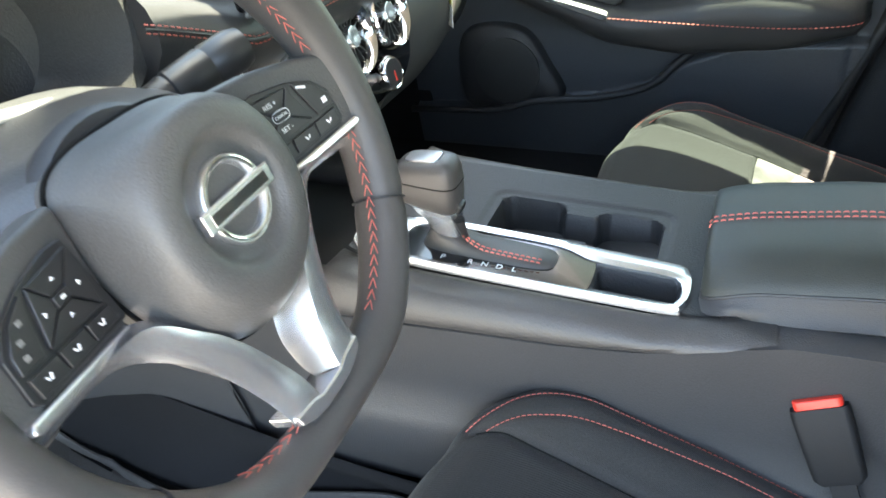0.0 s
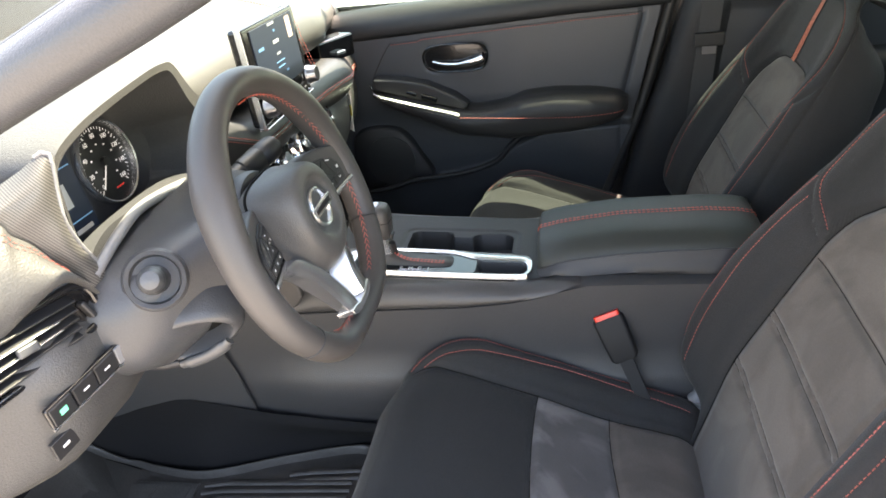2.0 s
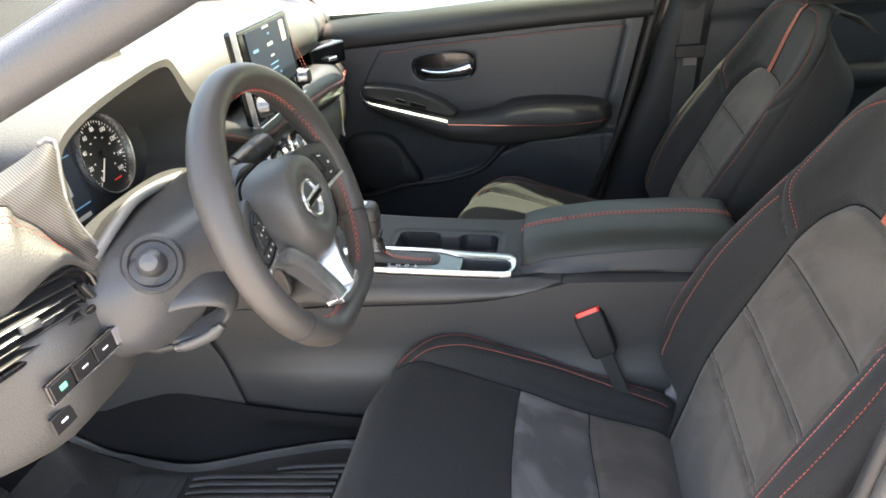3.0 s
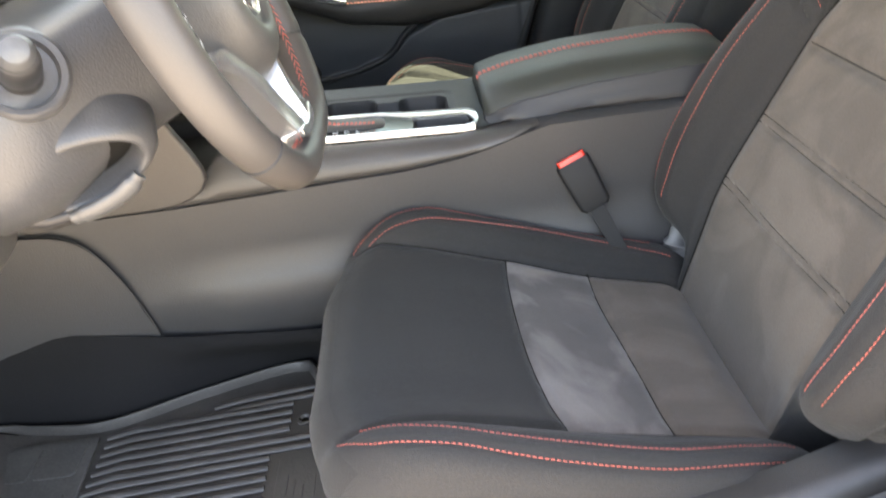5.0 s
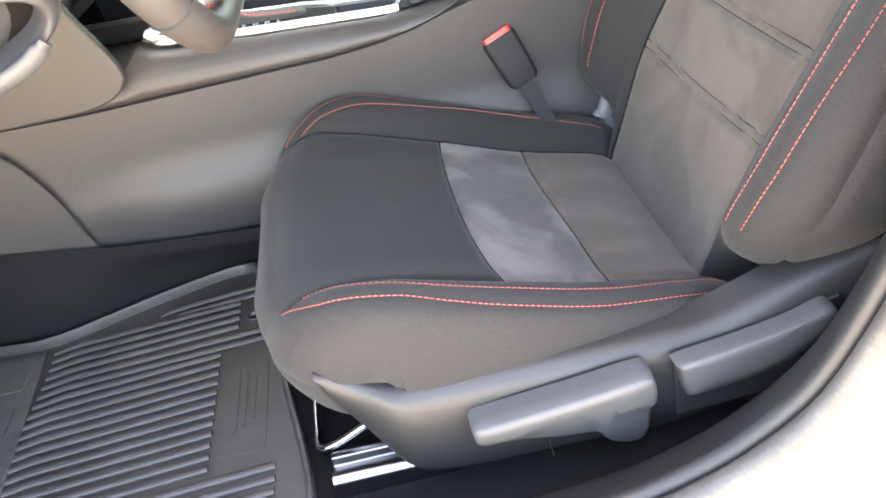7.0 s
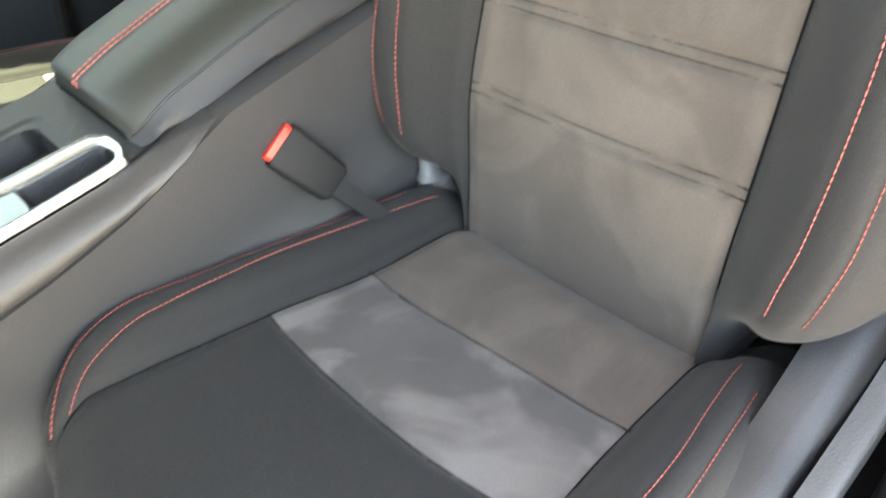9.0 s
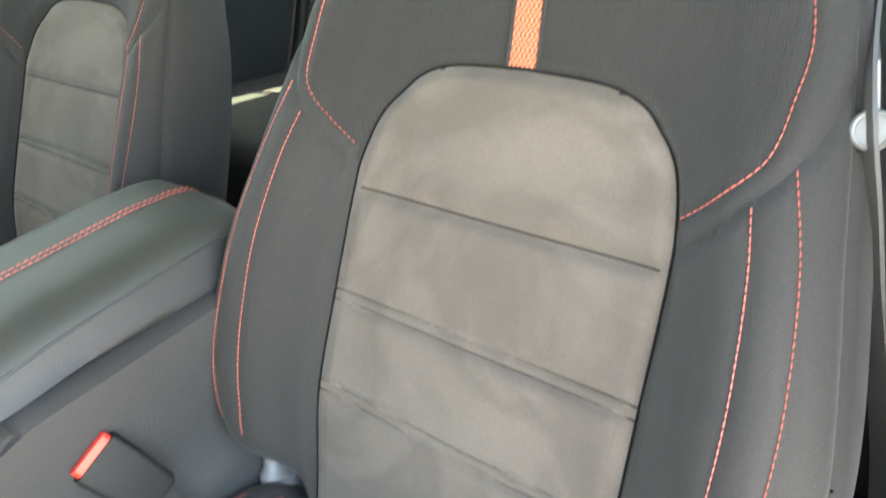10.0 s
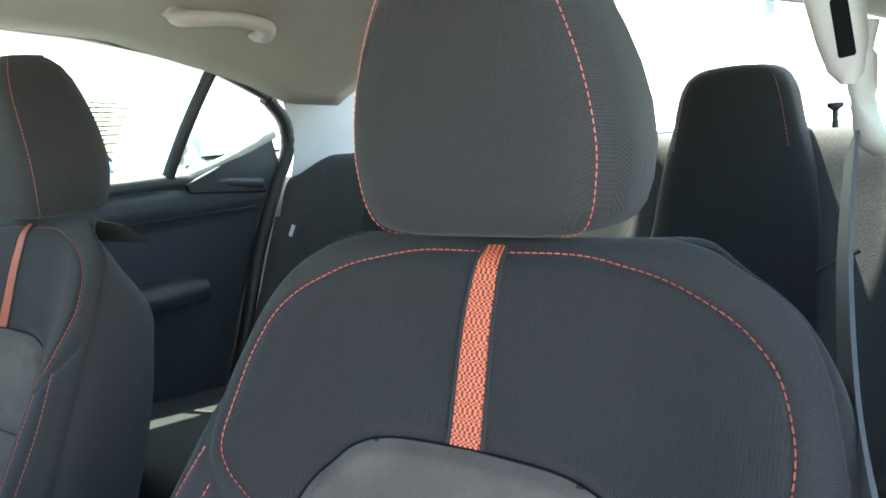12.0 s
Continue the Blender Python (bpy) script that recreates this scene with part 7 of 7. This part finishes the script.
def mechanism(seat, door_side=True):
    """Side shield, levers and rails of the driver's seat, as parts of it; the seat's own origin lies on its middle line."""
    if door_side:
        y0 = -0.262
        top = curve([(-0.166, 0.320), (-0.160, 0.319), (-0.142, 0.306), (-0.114, 0.297), (-0.077, 0.294), (0.004, 0.291), (0.138, 0.289), (0.185, 0.291), (0.22, 0.302), (0.29, 0.330), (0.36, 0.358)], 44)
        low = curve([(-0.167, 0.314), (-0.158, 0.280), (-0.138, 0.236), (-0.098, 0.188), (-0.045, 0.174), (0.05, 0.172), (0.15, 0.168), (0.24, 0.19), (0.30, 0.235), (0.36, 0.30)], 44)
        rows = []
        for k, y in ((0.0, -0.215), (0.0, -0.240), (0.03, -0.252), (0.09, -0.258), (0.2, y0), (0.5, y0 - 0.003), (0.85, y0), (0.97, -0.252), (1.0, -0.235)):
            q = (1 - k) * top + k * low
            rows.append([(x, y + 0.03 * smooth_step((-0.09 - x) / 0.06), z) for x, z in q])
        sh = part("side_shield", loft(rows, closed=False, cap=False), SHIELD, seat, "black grained side shield", sharp=60)
        # recessed field behind the levers
        part("shield_recess", prism([(0.148, 0.276), (0.24, 0.292), (0.30, 0.308), (0.315, 0.27), (0.25, 0.205), (0.155, 0.20)][::-1], 0.004, "y", y0 - 0.005), HARD, sh, "dark recess", bevel=0.001)
        part("shield_joint", tube(curve([(0.028, y0 - 0.003, 0.222), (0.030, y0 - 0.0035, 0.205), (0.034, y0 - 0.001, 0.178)], 8), 0.001, 6), RUBBER, sh)
        # height lever, a long paddle
        lev = curve([(-0.041, 0.262), (-0.037, 0.268), (0.0, 0.272), (0.06, 0.278), (0.112, 0.284), (0.124, 0.278), (0.126, 0.24), (0.121, 0.190), (0.090, 0.195), (0.082, 0.212), (0.03, 0.222), (-0.025, 0.238), (-0.038, 0.246)], 60, True)
        c0 = np.array((0.05, 0.25))
        secs = [[(c0[0] + (x - c0[0]) * k, y0 - h - (0.014 * smooth_step((z - 0.225) / 0.03)) * t, c0[1] + (z - c0[1]) * k) for x, z in lev] for k, h, t in ((1.0, 0.001, 0), (1.0, 0.008, 0.5), (0.985, 0.013, 1), (0.93, 0.016, 1), (0.5, 0.0165, 1))]
        part("height_lever", loft(secs), LEVER, seat, "grey-black height lever", sharp=60)
        lev = curve([(0.149, 0.274), (0.150, 0.280), (0.20, 0.287), (0.25, 0.297), (0.282, 0.308), (0.291, 0.302), (0.290, 0.284), (0.24, 0.252), (0.165, 0.240), (0.156, 0.246)], 60, True)
        c0 = np.array((0.22, 0.272))
        secs = [[(c0[0] + (x - c0[0]) * k, y0 - h, c0[1] + (z - c0[1]) * k) for x, z in lev] for k, h in ((1.0, 0.001), (1.0, 0.012), (0.985, 0.018), (0.93, 0.021), (0.5, 0.0215))]
        part("recline_lever", loft(secs), LEVER, seat, "grey-black recline lever", sharp=60)
    # rails
    for y in (-0.205, 0.195):
        prof = [(y - 0.022, 0.0), (y + 0.022, 0.0), (y + 0.022, 0.028), (y + 0.016, 0.034), (y + 0.008, 0.034), (y + 0.006, 0.024), (y - 0.006, 0.024), (y - 0.008, 0.034), (y - 0.016, 0.034), (y - 0.022, 0.028)]
        part("rail", prism([(a, b + 0.135) for a, b in prof], 0.52, "x", -0.185), STEEL, seat, "bright steel rail", bevel=0.002)
        part("rail_foot", block(-0.15, y - 0.012, 0.134, 0.06, 0.06, 0.006), STEEL, seat, bevel=0.002)
    part("under_frame", block(0.05, 0, 0.205, 0.34, 0.38, 0.05), RUBBER, seat, "dark under-seat frame", bevel=0.01)
    bail = curve([(-0.13, -0.175, 0.19), (-0.19, -0.178, 0.165), (-0.20, -0.14, 0.158), (-0.20, 0.0, 0.158), (-0.20, 0.14, 0.158), (-0.19, 0.178, 0.165), (-0.13, 0.175, 0.19)], 60)
    part("slide_bar", tube(bail, 0.0045, 10), CHROME, seat, "bright slide bar")
    part("hinge_cover", tube(curve([(0.27, 0.205, 0.235), (0.255, 0.21, 0.27), (0.262, 0.212, 0.305)], 12), [0.012] * 4 + [0.016] * 4 + [0.010] * 4, 12, flat=1.4), GREY, seat, "grey hinge cover")
    if door_side:
        lines = [on_skin(back, [(a, 0.50), (a, 0.515), (a, 0.53)], 8, 0.0012)[0] for a in (-0.288, -0.285, -0.282)]
        part("airbag_label", loft(lines, closed=False, cap=False), PRINT, seat, "white side label")


mechanism(driver_seat)
mechanism(passenger_seat, False)


def belt(points, width, mat, name, parent, side=(1, 0, 0), thick=0.0012):
    p = curve(points, 50)
    t = np.gradient(p, axis=0)
    t /= np.linalg.norm(t, axis=1, keepdims=True)
    s = np.cross(t, np.cross(np.tile(side, (50, 1)), t))
    s /= np.linalg.norm(s, axis=1, keepdims=True)
    n = np.cross(t, s)
    return part(name, loft([[a - b * width / 2 - c_ * thick, a + b * width / 2 - c_ * thick, a + b * width / 2 + c_ * thick, a - b * width / 2 + c_ * thick] for a, b, c_ in zip(p, s, n)]), mat, parent, sharp=30)


def front_belt(s):
    b = thing("seat_belt", "dark grey seat belt hanging from the centre pillar", "seat belt", group="front seat belts")
    belt([(0.594, s * 0.558, 0.830), (0.532, s * 0.562, 0.770), (0.462, s * 0.574, 0.706), (0.409, s * 0.590, 0.664), (0.402, s * 0.608, 0.58), (0.40, s * 0.64, 0.42), (0.38, s * 0.66, 0.22)], 0.028, WEBBING_GREY, "webbing", b, (0.6, 0.3, -0.75))
    m = look((0.411, s * 0.5935, 0.657), (0.10, s * 0.640, 0.80)) @ pose(0, 0, 0, 180, 0, 0)
    barrel = part("tongue", moved(lathe([(0.0085, -0.016), (0.0108, -0.013), (0.0112, 0.004), (0.0108, 0.0065), (0.0095, 0.0075), (0.0080, 0.0070), (0.0075, 0.0076), (0.001, 0.0080)], 32), m), GREY_BELT, b, "light grey rounded belt tongue")
    # Solid near-black block for the slot; the hollow's shade is its colour.
    part("slot", moved(block(0.0, 0.0105, -0.004, 0.011, 0.003, 0.010), m), SEAM_SHADE, barrel, "dark belt slot")
    part("tongue_wing", tube([(0.414, s * 0.5985, 0.659), (0.417, s * 0.6065, 0.663), (0.421, s * 0.6145, 0.669)], [0.0055, 0.0060, 0.0050], 14), GREY_BELT, b, "grey tongue grip")
    part("tongue_blade", block(0.408, s * 0.5915, 0.632, 0.003, 0.009, 0.034, Euler((0.12 * s, 0.35, 0)).to_matrix()), STEEL, b, "steel latch plate", bevel=0.001)
    part("guide", tube(curve([(0.605, s * 0.566, 0.905), (0.598, s * 0.563, 0.885), (0.594, s * 0.564, 0.858), (0.596, s * 0.568, 0.836), (0.606, s * 0.574, 0.828)], 24), [0.006] * 6 + [0.0085] * 8 + [0.0105] * 10, 14, flat=0.7), GRIP, b, "beige-grey belt guide")
    cover = []
    for z, y, w in ((0.990, 0.536, 0.036), (0.955, 0.541, 0.034), (0.92, 0.547, 0.030), (0.893, 0.552, 0.026), (0.876, 0.555, 0.020), (0.868, 0.557, 0.010)):
        cover.append([(0.600 + dx, s * y + dy, z) for dx, dy in curve([(-0.010, -w / 2), (-0.014, 0), (-0.010, w / 2), (0.012, w / 2), (0.016, 0), (0.012, -w / 2)], 24, True)])
    part("height_slider", loft(cover), GRIP, b, "beige-grey belt anchor cover", sharp=60)
    # Anchor slot as a near-black block, with its shade put into the colour.
    part("slider_slot", block(0.5875, s * 0.5535, 0.902, 0.006, 0.010, 0.036, Euler((0.15 * s, 0, 0)).to_matrix()), SEAM_SHADE, b, "dark slot of the anchor cover", bevel=0.002)


front_belt(-1)
pb = thing("seat_belt", "dark grey passenger seat belt on the centre pillar", "seat belt", group="front seat belts")
belt([(0.40, 0.655, 1.0), (0.38, 0.665, 0.85), (0.365, 0.665, 0.66), (0.35, 0.668, 0.45), (0.34, 0.67, 0.20)], 0.046, WEBBING, "webbing", pb)
part("tongue", block(0.366, 0.655, 0.647, 0.066, 0.014, 0.030), SWITCH, pb, "black belt tongue", bevel=0.004)
part("latch_plate", block(0.366, 0.652, 0.625, 0.030, 0.003, 0.020), STEEL, pb, "steel latch plate")
# light grey pillar piece above the driver's belt
rows = [curve([(x0, -0.63 + k, z), (x0 + 0.01, -0.595 + k, z), (x1 - 0.02, -0.590 + k, z), (x1, -0.63 + k, z)], 13) for x0, x1, k, z in ((0.55, 0.69, 0.0, 0.865), (0.555, 0.69, 0.003, 0.90), (0.56, 0.70, 0.01, 0.96), (0.56, 0.72, 0.03, 1.06))]
tagged(sheet("b_pillar_upper", rows, PILLAR, thick=-0.004), "light grey plastic upper centre pillar trim", "pillar", kind="structure")


# ---- rubber mat in the driver's footwell ----
def mat():
    m = thing("floor_mat", "dusty black rubber floor mat with raised ribs", "floor mat")
    ol = curve([(-0.86, -0.56), (-0.86, -0.25), (-0.73, -0.207), (-0.666, -0.216), (-0.566, -0.224), (-0.43, -0.178), (-0.31, -0.146), (-0.274, -0.165), (-0.254, -0.28), (-0.236, -0.395), (-0.224, -0.66), (-0.50, -0.665), (-0.84, -0.65)], 90, True)
    cx = ol.mean(0)
    rise = lambda x: 0.143 + 0.9 * max(0, -0.72 - x) ** 1.2
    secs = []
    for k, h in ((1.0, -0.02), (1.0, 0.011), (0.994, 0.0145), (0.982, 0.0145), (0.974, 0.010), (0.968, 0.0), (0.5, 0.0), (0.02, 0.0)):
        secs.append([(cx[0] + (x - cx[0]) * k, cx[1] + (y - cx[1]) * k, rise(cx[0] + (x - cx[0]) * k) + h) for x, y in ol])
    part("base", loft(secs), MAT, m, "black rubber tray with raised rim", sharp=50)
    heel = part("heel_pad", prism([(-0.735, -0.60), (-0.575, -0.60), (-0.558, -0.50), (-0.572, -0.245), (-0.735, -0.245)], 0.004, "z", 0.1445), RUBBER_DUSTY, m, "smooth dusty heel pad", bevel=0.002)
    for i in range(4):
        for j in range(2):
            part("pad_field", prism(rounded(-0.70 + 0.062 * j, -0.58 + 0.088 * i, -0.645 + 0.062 * j, -0.52 + 0.088 * i, 0.006), 0.0022, "z", 0.1484), RUBBER_DUSTY, heel)
    for k in range(24):
        y = -0.205 - 0.0168 * k
        x0 = -0.565 + 0.012 * math.sin(k * 0.35) * 0.4
        x1 = -0.250 if k < 2 or k in (6, 7) or k > 19 else (-0.305 if 2 <= k < 6 else -0.325)
        if k < 2:
            x0 = -0.42
        pts = [(x0, y - 0.010, 0.145), (x0 + 0.035, y - 0.002, 0.1455), (x1, y + 0.012, 0.1455)]
        part("rib", tube(pts, [0.0042, 0.0056, 0.0050], 8, flat=0.62), MAT, m)
    part("logo_field", prism(rounded(-0.312, -0.50, -0.262, -0.33, 0.003), 0.0012, "z", 0.1425), MAT, m, "raised lettering field", bevel=0.0004)
    for k, (w, l) in enumerate(((0.006, 0.11), (0.003, 0.09), (0.003, 0.07))):
        part("raised_print", block(-0.300 + 0.011 * k, -0.415, 0.1442, w, l, 0.0012), MAT, m)
    part("eyelet", moved(lathe([(0.011, 0), (0.0115, 0.003), (0.008, 0.004), (0.006, 0.002), (0.005, 0.0)], 24), Matrix.Translation((-0.286, -0.262, 0.143))), MAT, m, "round fixing eyelet")


mat()
# pedals, just seen below the dashboard
ped = thing("foot_rest", "black ribbed foot rest pedal in the footwell", "pedal")
pm = Matrix.Translation((-0.80, -0.40, 0.20)) @ Euler((0, radians(48), 0)).to_matrix().to_4x4()
part("plate", moved(block(0, 0, 0, 0.11, 0.06, 0.012), pm), RUBBER, ped, bevel=0.004)
for k in range(5):
    part("tread", moved(block(-0.04 + 0.02 * k, 0, 0.008, 0.008, 0.054, 0.005), pm), RUBBER, ped, bevel=0.001)


# ---- rear bench ----
def rear_bench():
    r = thing("rear_bench", "black cloth rear bench seat with shaped headrests", "rear seat")
    line = [(1.085, 0.30), (1.145, 0.44), (1.21, 0.58), (1.265, 0.71), (1.295, 0.785), (1.325, 0.812), (1.39, 0.812)]
    c_ = curve(line, 40)
    ys = np.linspace(-0.66, 0.66, 90)
    rows = []
    for x, z in c_:
        row = []
        for y in ys:
            d = 0.02 * (math.exp(-((abs(y) - 0.36) / 0.14) ** 2)) - 0.012 * math.exp(-((abs(y) - 0.165) / 0.012) ** 2) - 0.02 * math.exp(-((abs(y) - 0.56) / 0.02) ** 2) - 0.03 * math.exp(-(y / 0.10) ** 2) * 0
            side = 0.10 * smooth_step((abs(y) - 0.56) / 0.1)
            row.append((x + d - side * 0.6, y, z - 0.04 * smooth_step((abs(y) - 0.58) / 0.08) * (z > 0.7)))
        rows.append(row)
    # The backrest carries the sunlit tone in its colour; headrests keep plain cloth.
    part("backrest", loft(rows, closed=False, cap=False), REAR_CLOTH_SUNLIT, r, "black cloth rear backrest", sharp=60)
    crow = [[(x, y, z + 0.02 * math.exp(-((abs(y) - 0.36) / 0.16) ** 2)) for y in ys] for x, z in curve([(0.575, 0.22), (0.57, 0.31), (0.585, 0.375), (0.63, 0.40), (0.85, 0.375), (1.14, 0.335)], 30)]
    part("cushion", loft(crow, closed=False, cap=False), CLOTH, r, "black cloth rear cushion", sharp=60)
    for y0 in (-0.318, 0.318):
        secs = []
        for z, w, x0, t in (*curve([(0.50, 0.133, 1.155, 0.02), (0.64, 0.126, 1.20, 0.03), (0.755, 0.110, 1.225, 0.06), (0.82, 0.093, 1.235, 0.08), (0.868, 0.083, 1.24, 0.085), (0.895, 0.072, 1.247, 0.075), (0.910, 0.052, 1.26, 0.05), (0.914, 0.016, 1.275, 0.02)], 30),):
            half = [(0, 0), (0.6 * w, 0.003), (0.88 * w, 0.012), (w, 0.035), (0.97 * w, t + 0.02), (0.6 * w, t + 0.035)]
            loop = half + [(-a, b) for a, b in half[1:]][::-1]
            secs.append([(x0 + b, y0 + a, z) for a, b in curve(loop, 40, True)])
        hr = part("headrest", loft(secs), CLOTH, r, "shaped black headrest", sharp=70)
        for s in (-1, 1):
            p = curve([(1.2375, y0 + s * 0.084, 0.79), (1.2425, y0 + s * 0.078, 0.825), (1.2475, y0 + s * 0.070, 0.868), (1.256, y0 + s * 0.060, 0.896)], 40)
            tagged(part("stitching", dashes(p, normals=np.tile((-1.0, 0, 0), (40, 1)), length=0.004, gap=0.0018, width=0.0004), RED_THREAD, hr, "red stitching"), kind="stuff")
    for s in (-1, 1):
        p = curve([(1.212, s * 0.425, 0.60), (1.220, s * 0.455, 0.618), (1.228, s * 0.495, 0.64)], 12)
        part("seam", tube(p, 0.003, 6), RUBBER, r)
        knob = part("release_knob", moved(lathe([(0.004, 0.0), (0.004, 0.025), (0.011, 0.030), (0.011, 0.036), (0.002, 0.038)], 18), Matrix.Translation((1.29, s * 0.455, 0.81))), SWITCH, r, "black seat release knob")
    part("side_label", block(1.155, 0.565, 0.665, 0.003, 0.009, 0.025, Euler((0.3, 0.3, 0)).to_matrix()), PRINT, r, "small white label")


rear_bench()

# ---- what stands outside: boot lid, parked cars, utility pole ----
rows = [[(x, y, z - 0.05 * (abs(y) / 0.7) ** 4) for y in np.linspace(-0.7, 0.7, 15)] for x, z in curve([(1.93, 0.80), (2.05, 0.815), (2.30, 0.805), (2.42, 0.775), (2.46, 0.70)], 12)]
tagged(sheet("boot_lid", rows, PAINT, thick=0.01), "white painted boot lid behind the rear screen", "boot lid", kind="structure")
TYRE = material("tyre_rubber", (0.02, 0.02, 0.02), 0.8, grain=0.2, scale=200)
DARK_PAINT = material("dark_grey_car_paint", (0.05, 0.052, 0.055), 0.2, metal=0.3, coat=0.6, blotch=0.03, bump=0.0)
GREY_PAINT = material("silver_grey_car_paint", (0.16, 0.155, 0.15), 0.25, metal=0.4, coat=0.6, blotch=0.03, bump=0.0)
DARK_GLASS = material("dark_car_glass", (0.012, 0.016, 0.02), 0.04, bump=0.0, coat=0.2)
POLE_WOOD = material("weathered_pole_wood", (0.03, 0.027, 0.024), 0.9, grain=0.3, scale=40, bump=0.4)


def parked_car(place, paint, label):
    """A saloon: front towards -x of its own frame, wheels on its own ground."""
    car = thing("parked_car", label, "car", group="parked cars")
    hull = []
    for x, zt, w in ((-2.15, 0.62, 0.60), (-2.05, 0.74, 0.76), (-1.7, 0.86, 0.86), (-1.0, 0.96, 0.89), (-0.85, 0.98, 0.90), (0.0, 1.0, 0.90), (1.2, 1.02, 0.89), (1.75, 1.03, 0.86), (2.05, 0.98, 0.78), (2.15, 0.80, 0.64)):
        half = [(0, zt), (0.6 * w, zt - 0.012), (0.90 * w, zt - 0.06), (w, zt - 0.24), (0.985 * w, 0.38), (0.90 * w, 0.22), (0, 0.20)]
        hull.append([(x, a, b) for a, b in curve(half + [(-a, b) for a, b in half[1:-1]][::-1], 40, True)])
    part("body", moved(loft(hull), place), paint, car, sharp=50)
    cab = []
    for x, z, w in ((-0.95, 0.95, 0.78), (-0.30, 1.36, 0.62), (0.0, 1.44, 0.59), (0.6, 1.47, 0.58), (1.1, 1.40, 0.58), (1.35, 1.26, 0.62), (1.70, 1.02, 0.70)):
        half = [(0, z), (0.7 * w, z - 0.015), (w, z - 0.06), (0.84, min(z - 0.03, 0.97)), (0.80, 0.90), (0, 0.90)]
        cab.append([(x, a, b) for a, b in curve(half + [(-a, b) for a, b in half[1:-1]][::-1], 32, True)])
    part("cabin", moved(loft(cab), place), paint, car, sharp=50)
    def pane_of(name, pts):
        q = np.array(pts)
        n = np.cross(q[1] - q[0], q[3] - q[0])
        n /= np.linalg.norm(n)
        vs = [tuple(p - 0.012 * n) for p in q] + [tuple(p + 0.012 * n) for p in q]
        fs = [(3, 2, 1, 0), (4, 5, 6, 7)] + [(i, (i + 1) % 4, 4 + (i + 1) % 4, 4 + i) for i in range(4)]
        part(name, moved((vs, fs), place), DARK_GLASS, car, "reflecting glass", smooth=False)
    pane_of("windscreen", [(-0.93, -0.66, 0.985), (-0.93, 0.66, 0.985), (-0.29, 0.53, 1.375), (-0.29, -0.53, 1.375)])
    pane_of("rear_screen", [(1.66, 0.60, 1.06), (1.66, -0.60, 1.06), (1.33, -0.52, 1.285), (1.33, 0.52, 1.285)])
    for s in (-1, 1):
        pane_of("side_window", [(-0.55, s * 0.845, 1.0), (0.28, s * 0.845, 1.0), (0.28, s * 0.655, 1.39), (-0.12, s * 0.665, 1.35)])
        pane_of("side_window", [(0.36, s * 0.845, 1.0), (1.25, s * 0.80, 1.02), (1.0, s * 0.655, 1.36), (0.36, s * 0.655, 1.39)])
        for x in (-1.35, 1.32):
            m = place @ Matrix.Translation((x, s * 0.80, 0.32)) @ Euler((radians(90), 0, 0)).to_matrix().to_4x4()
            wheel = part("wheel", moved(lathe([(0.20, -0.10), (0.31, -0.10), (0.325, -0.07), (0.325, 0.07), (0.31, 0.10), (0.20, 0.10)], 32), m), TYRE, car, "black tyre")
            part("rim", moved(lathe([(0.20, -0.085), (0.19, -0.02), (0.05, 0.0), (0.19, 0.02), (0.20, 0.085)], 24), m), SATIN, wheel, "silver rim")
        part("headlight", moved(block(-2.03, s * 0.60, 0.66, 0.16, 0.26, 0.10, Euler((0, 0, s * 0.35)).to_matrix()), place), CHROME, car, "clear headlight", bevel=0.03)
        part("tail_light", moved(block(2.05, s * 0.62, 0.86, 0.14, 0.24, 0.12, Euler((0, 0, -s * 0.35)).to_matrix()), place), RED_BUTTON, car, "red tail light", bevel=0.03)
    return car


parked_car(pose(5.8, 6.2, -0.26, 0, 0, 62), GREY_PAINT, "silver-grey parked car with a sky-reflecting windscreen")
parked_car(pose(4.2, 8.0, -0.26, 0, 0, 62), DARK_PAINT, "dark grey parked car on the sunlit asphalt")
pole = thing("utility_pole", "weathered wooden utility pole with a crossarm", "pole")
part("post", tube([(40.0, 7.55, -0.3), (40.0, 7.55, 7.2)], [0.20, 0.15], 14), POLE_WOOD, pole)
part("crossarm", block(40, 7.55, 6.1, 0.12, 2.4, 0.12), POLE_WOOD, pole, bevel=0.01)
part("transformer", moved(lathe([(0.05, 0), (0.24, 0.02), (0.24, 0.75), (0.2, 0.8), (0.03, 0.82)], 20), Matrix.Translation((39.65, 7.55, 4.6))), GREY, pole, "grey transformer can")
for y in (-1.1, -0.4, 0.4, 1.1):
    part("insulator", moved(lathe([(0.03, 0), (0.06, 0.05), (0.04, 0.1), (0.06, 0.14), (0.02, 0.18)], 12), Matrix.Translation((40, 7.55 + y, 6.16))), GREY, pole, "grey insulator")
for y in (-1.1, -0.4, 0.4, 1.1):
    part("cable", tube(curve([(40, 7.55 + y, 6.33), (35, 7.55 + y - 14, 5.8), (30, 7.55 + y - 30, 6.4)], 24), 0.015, 6), RUBBER, pole, "black cable")
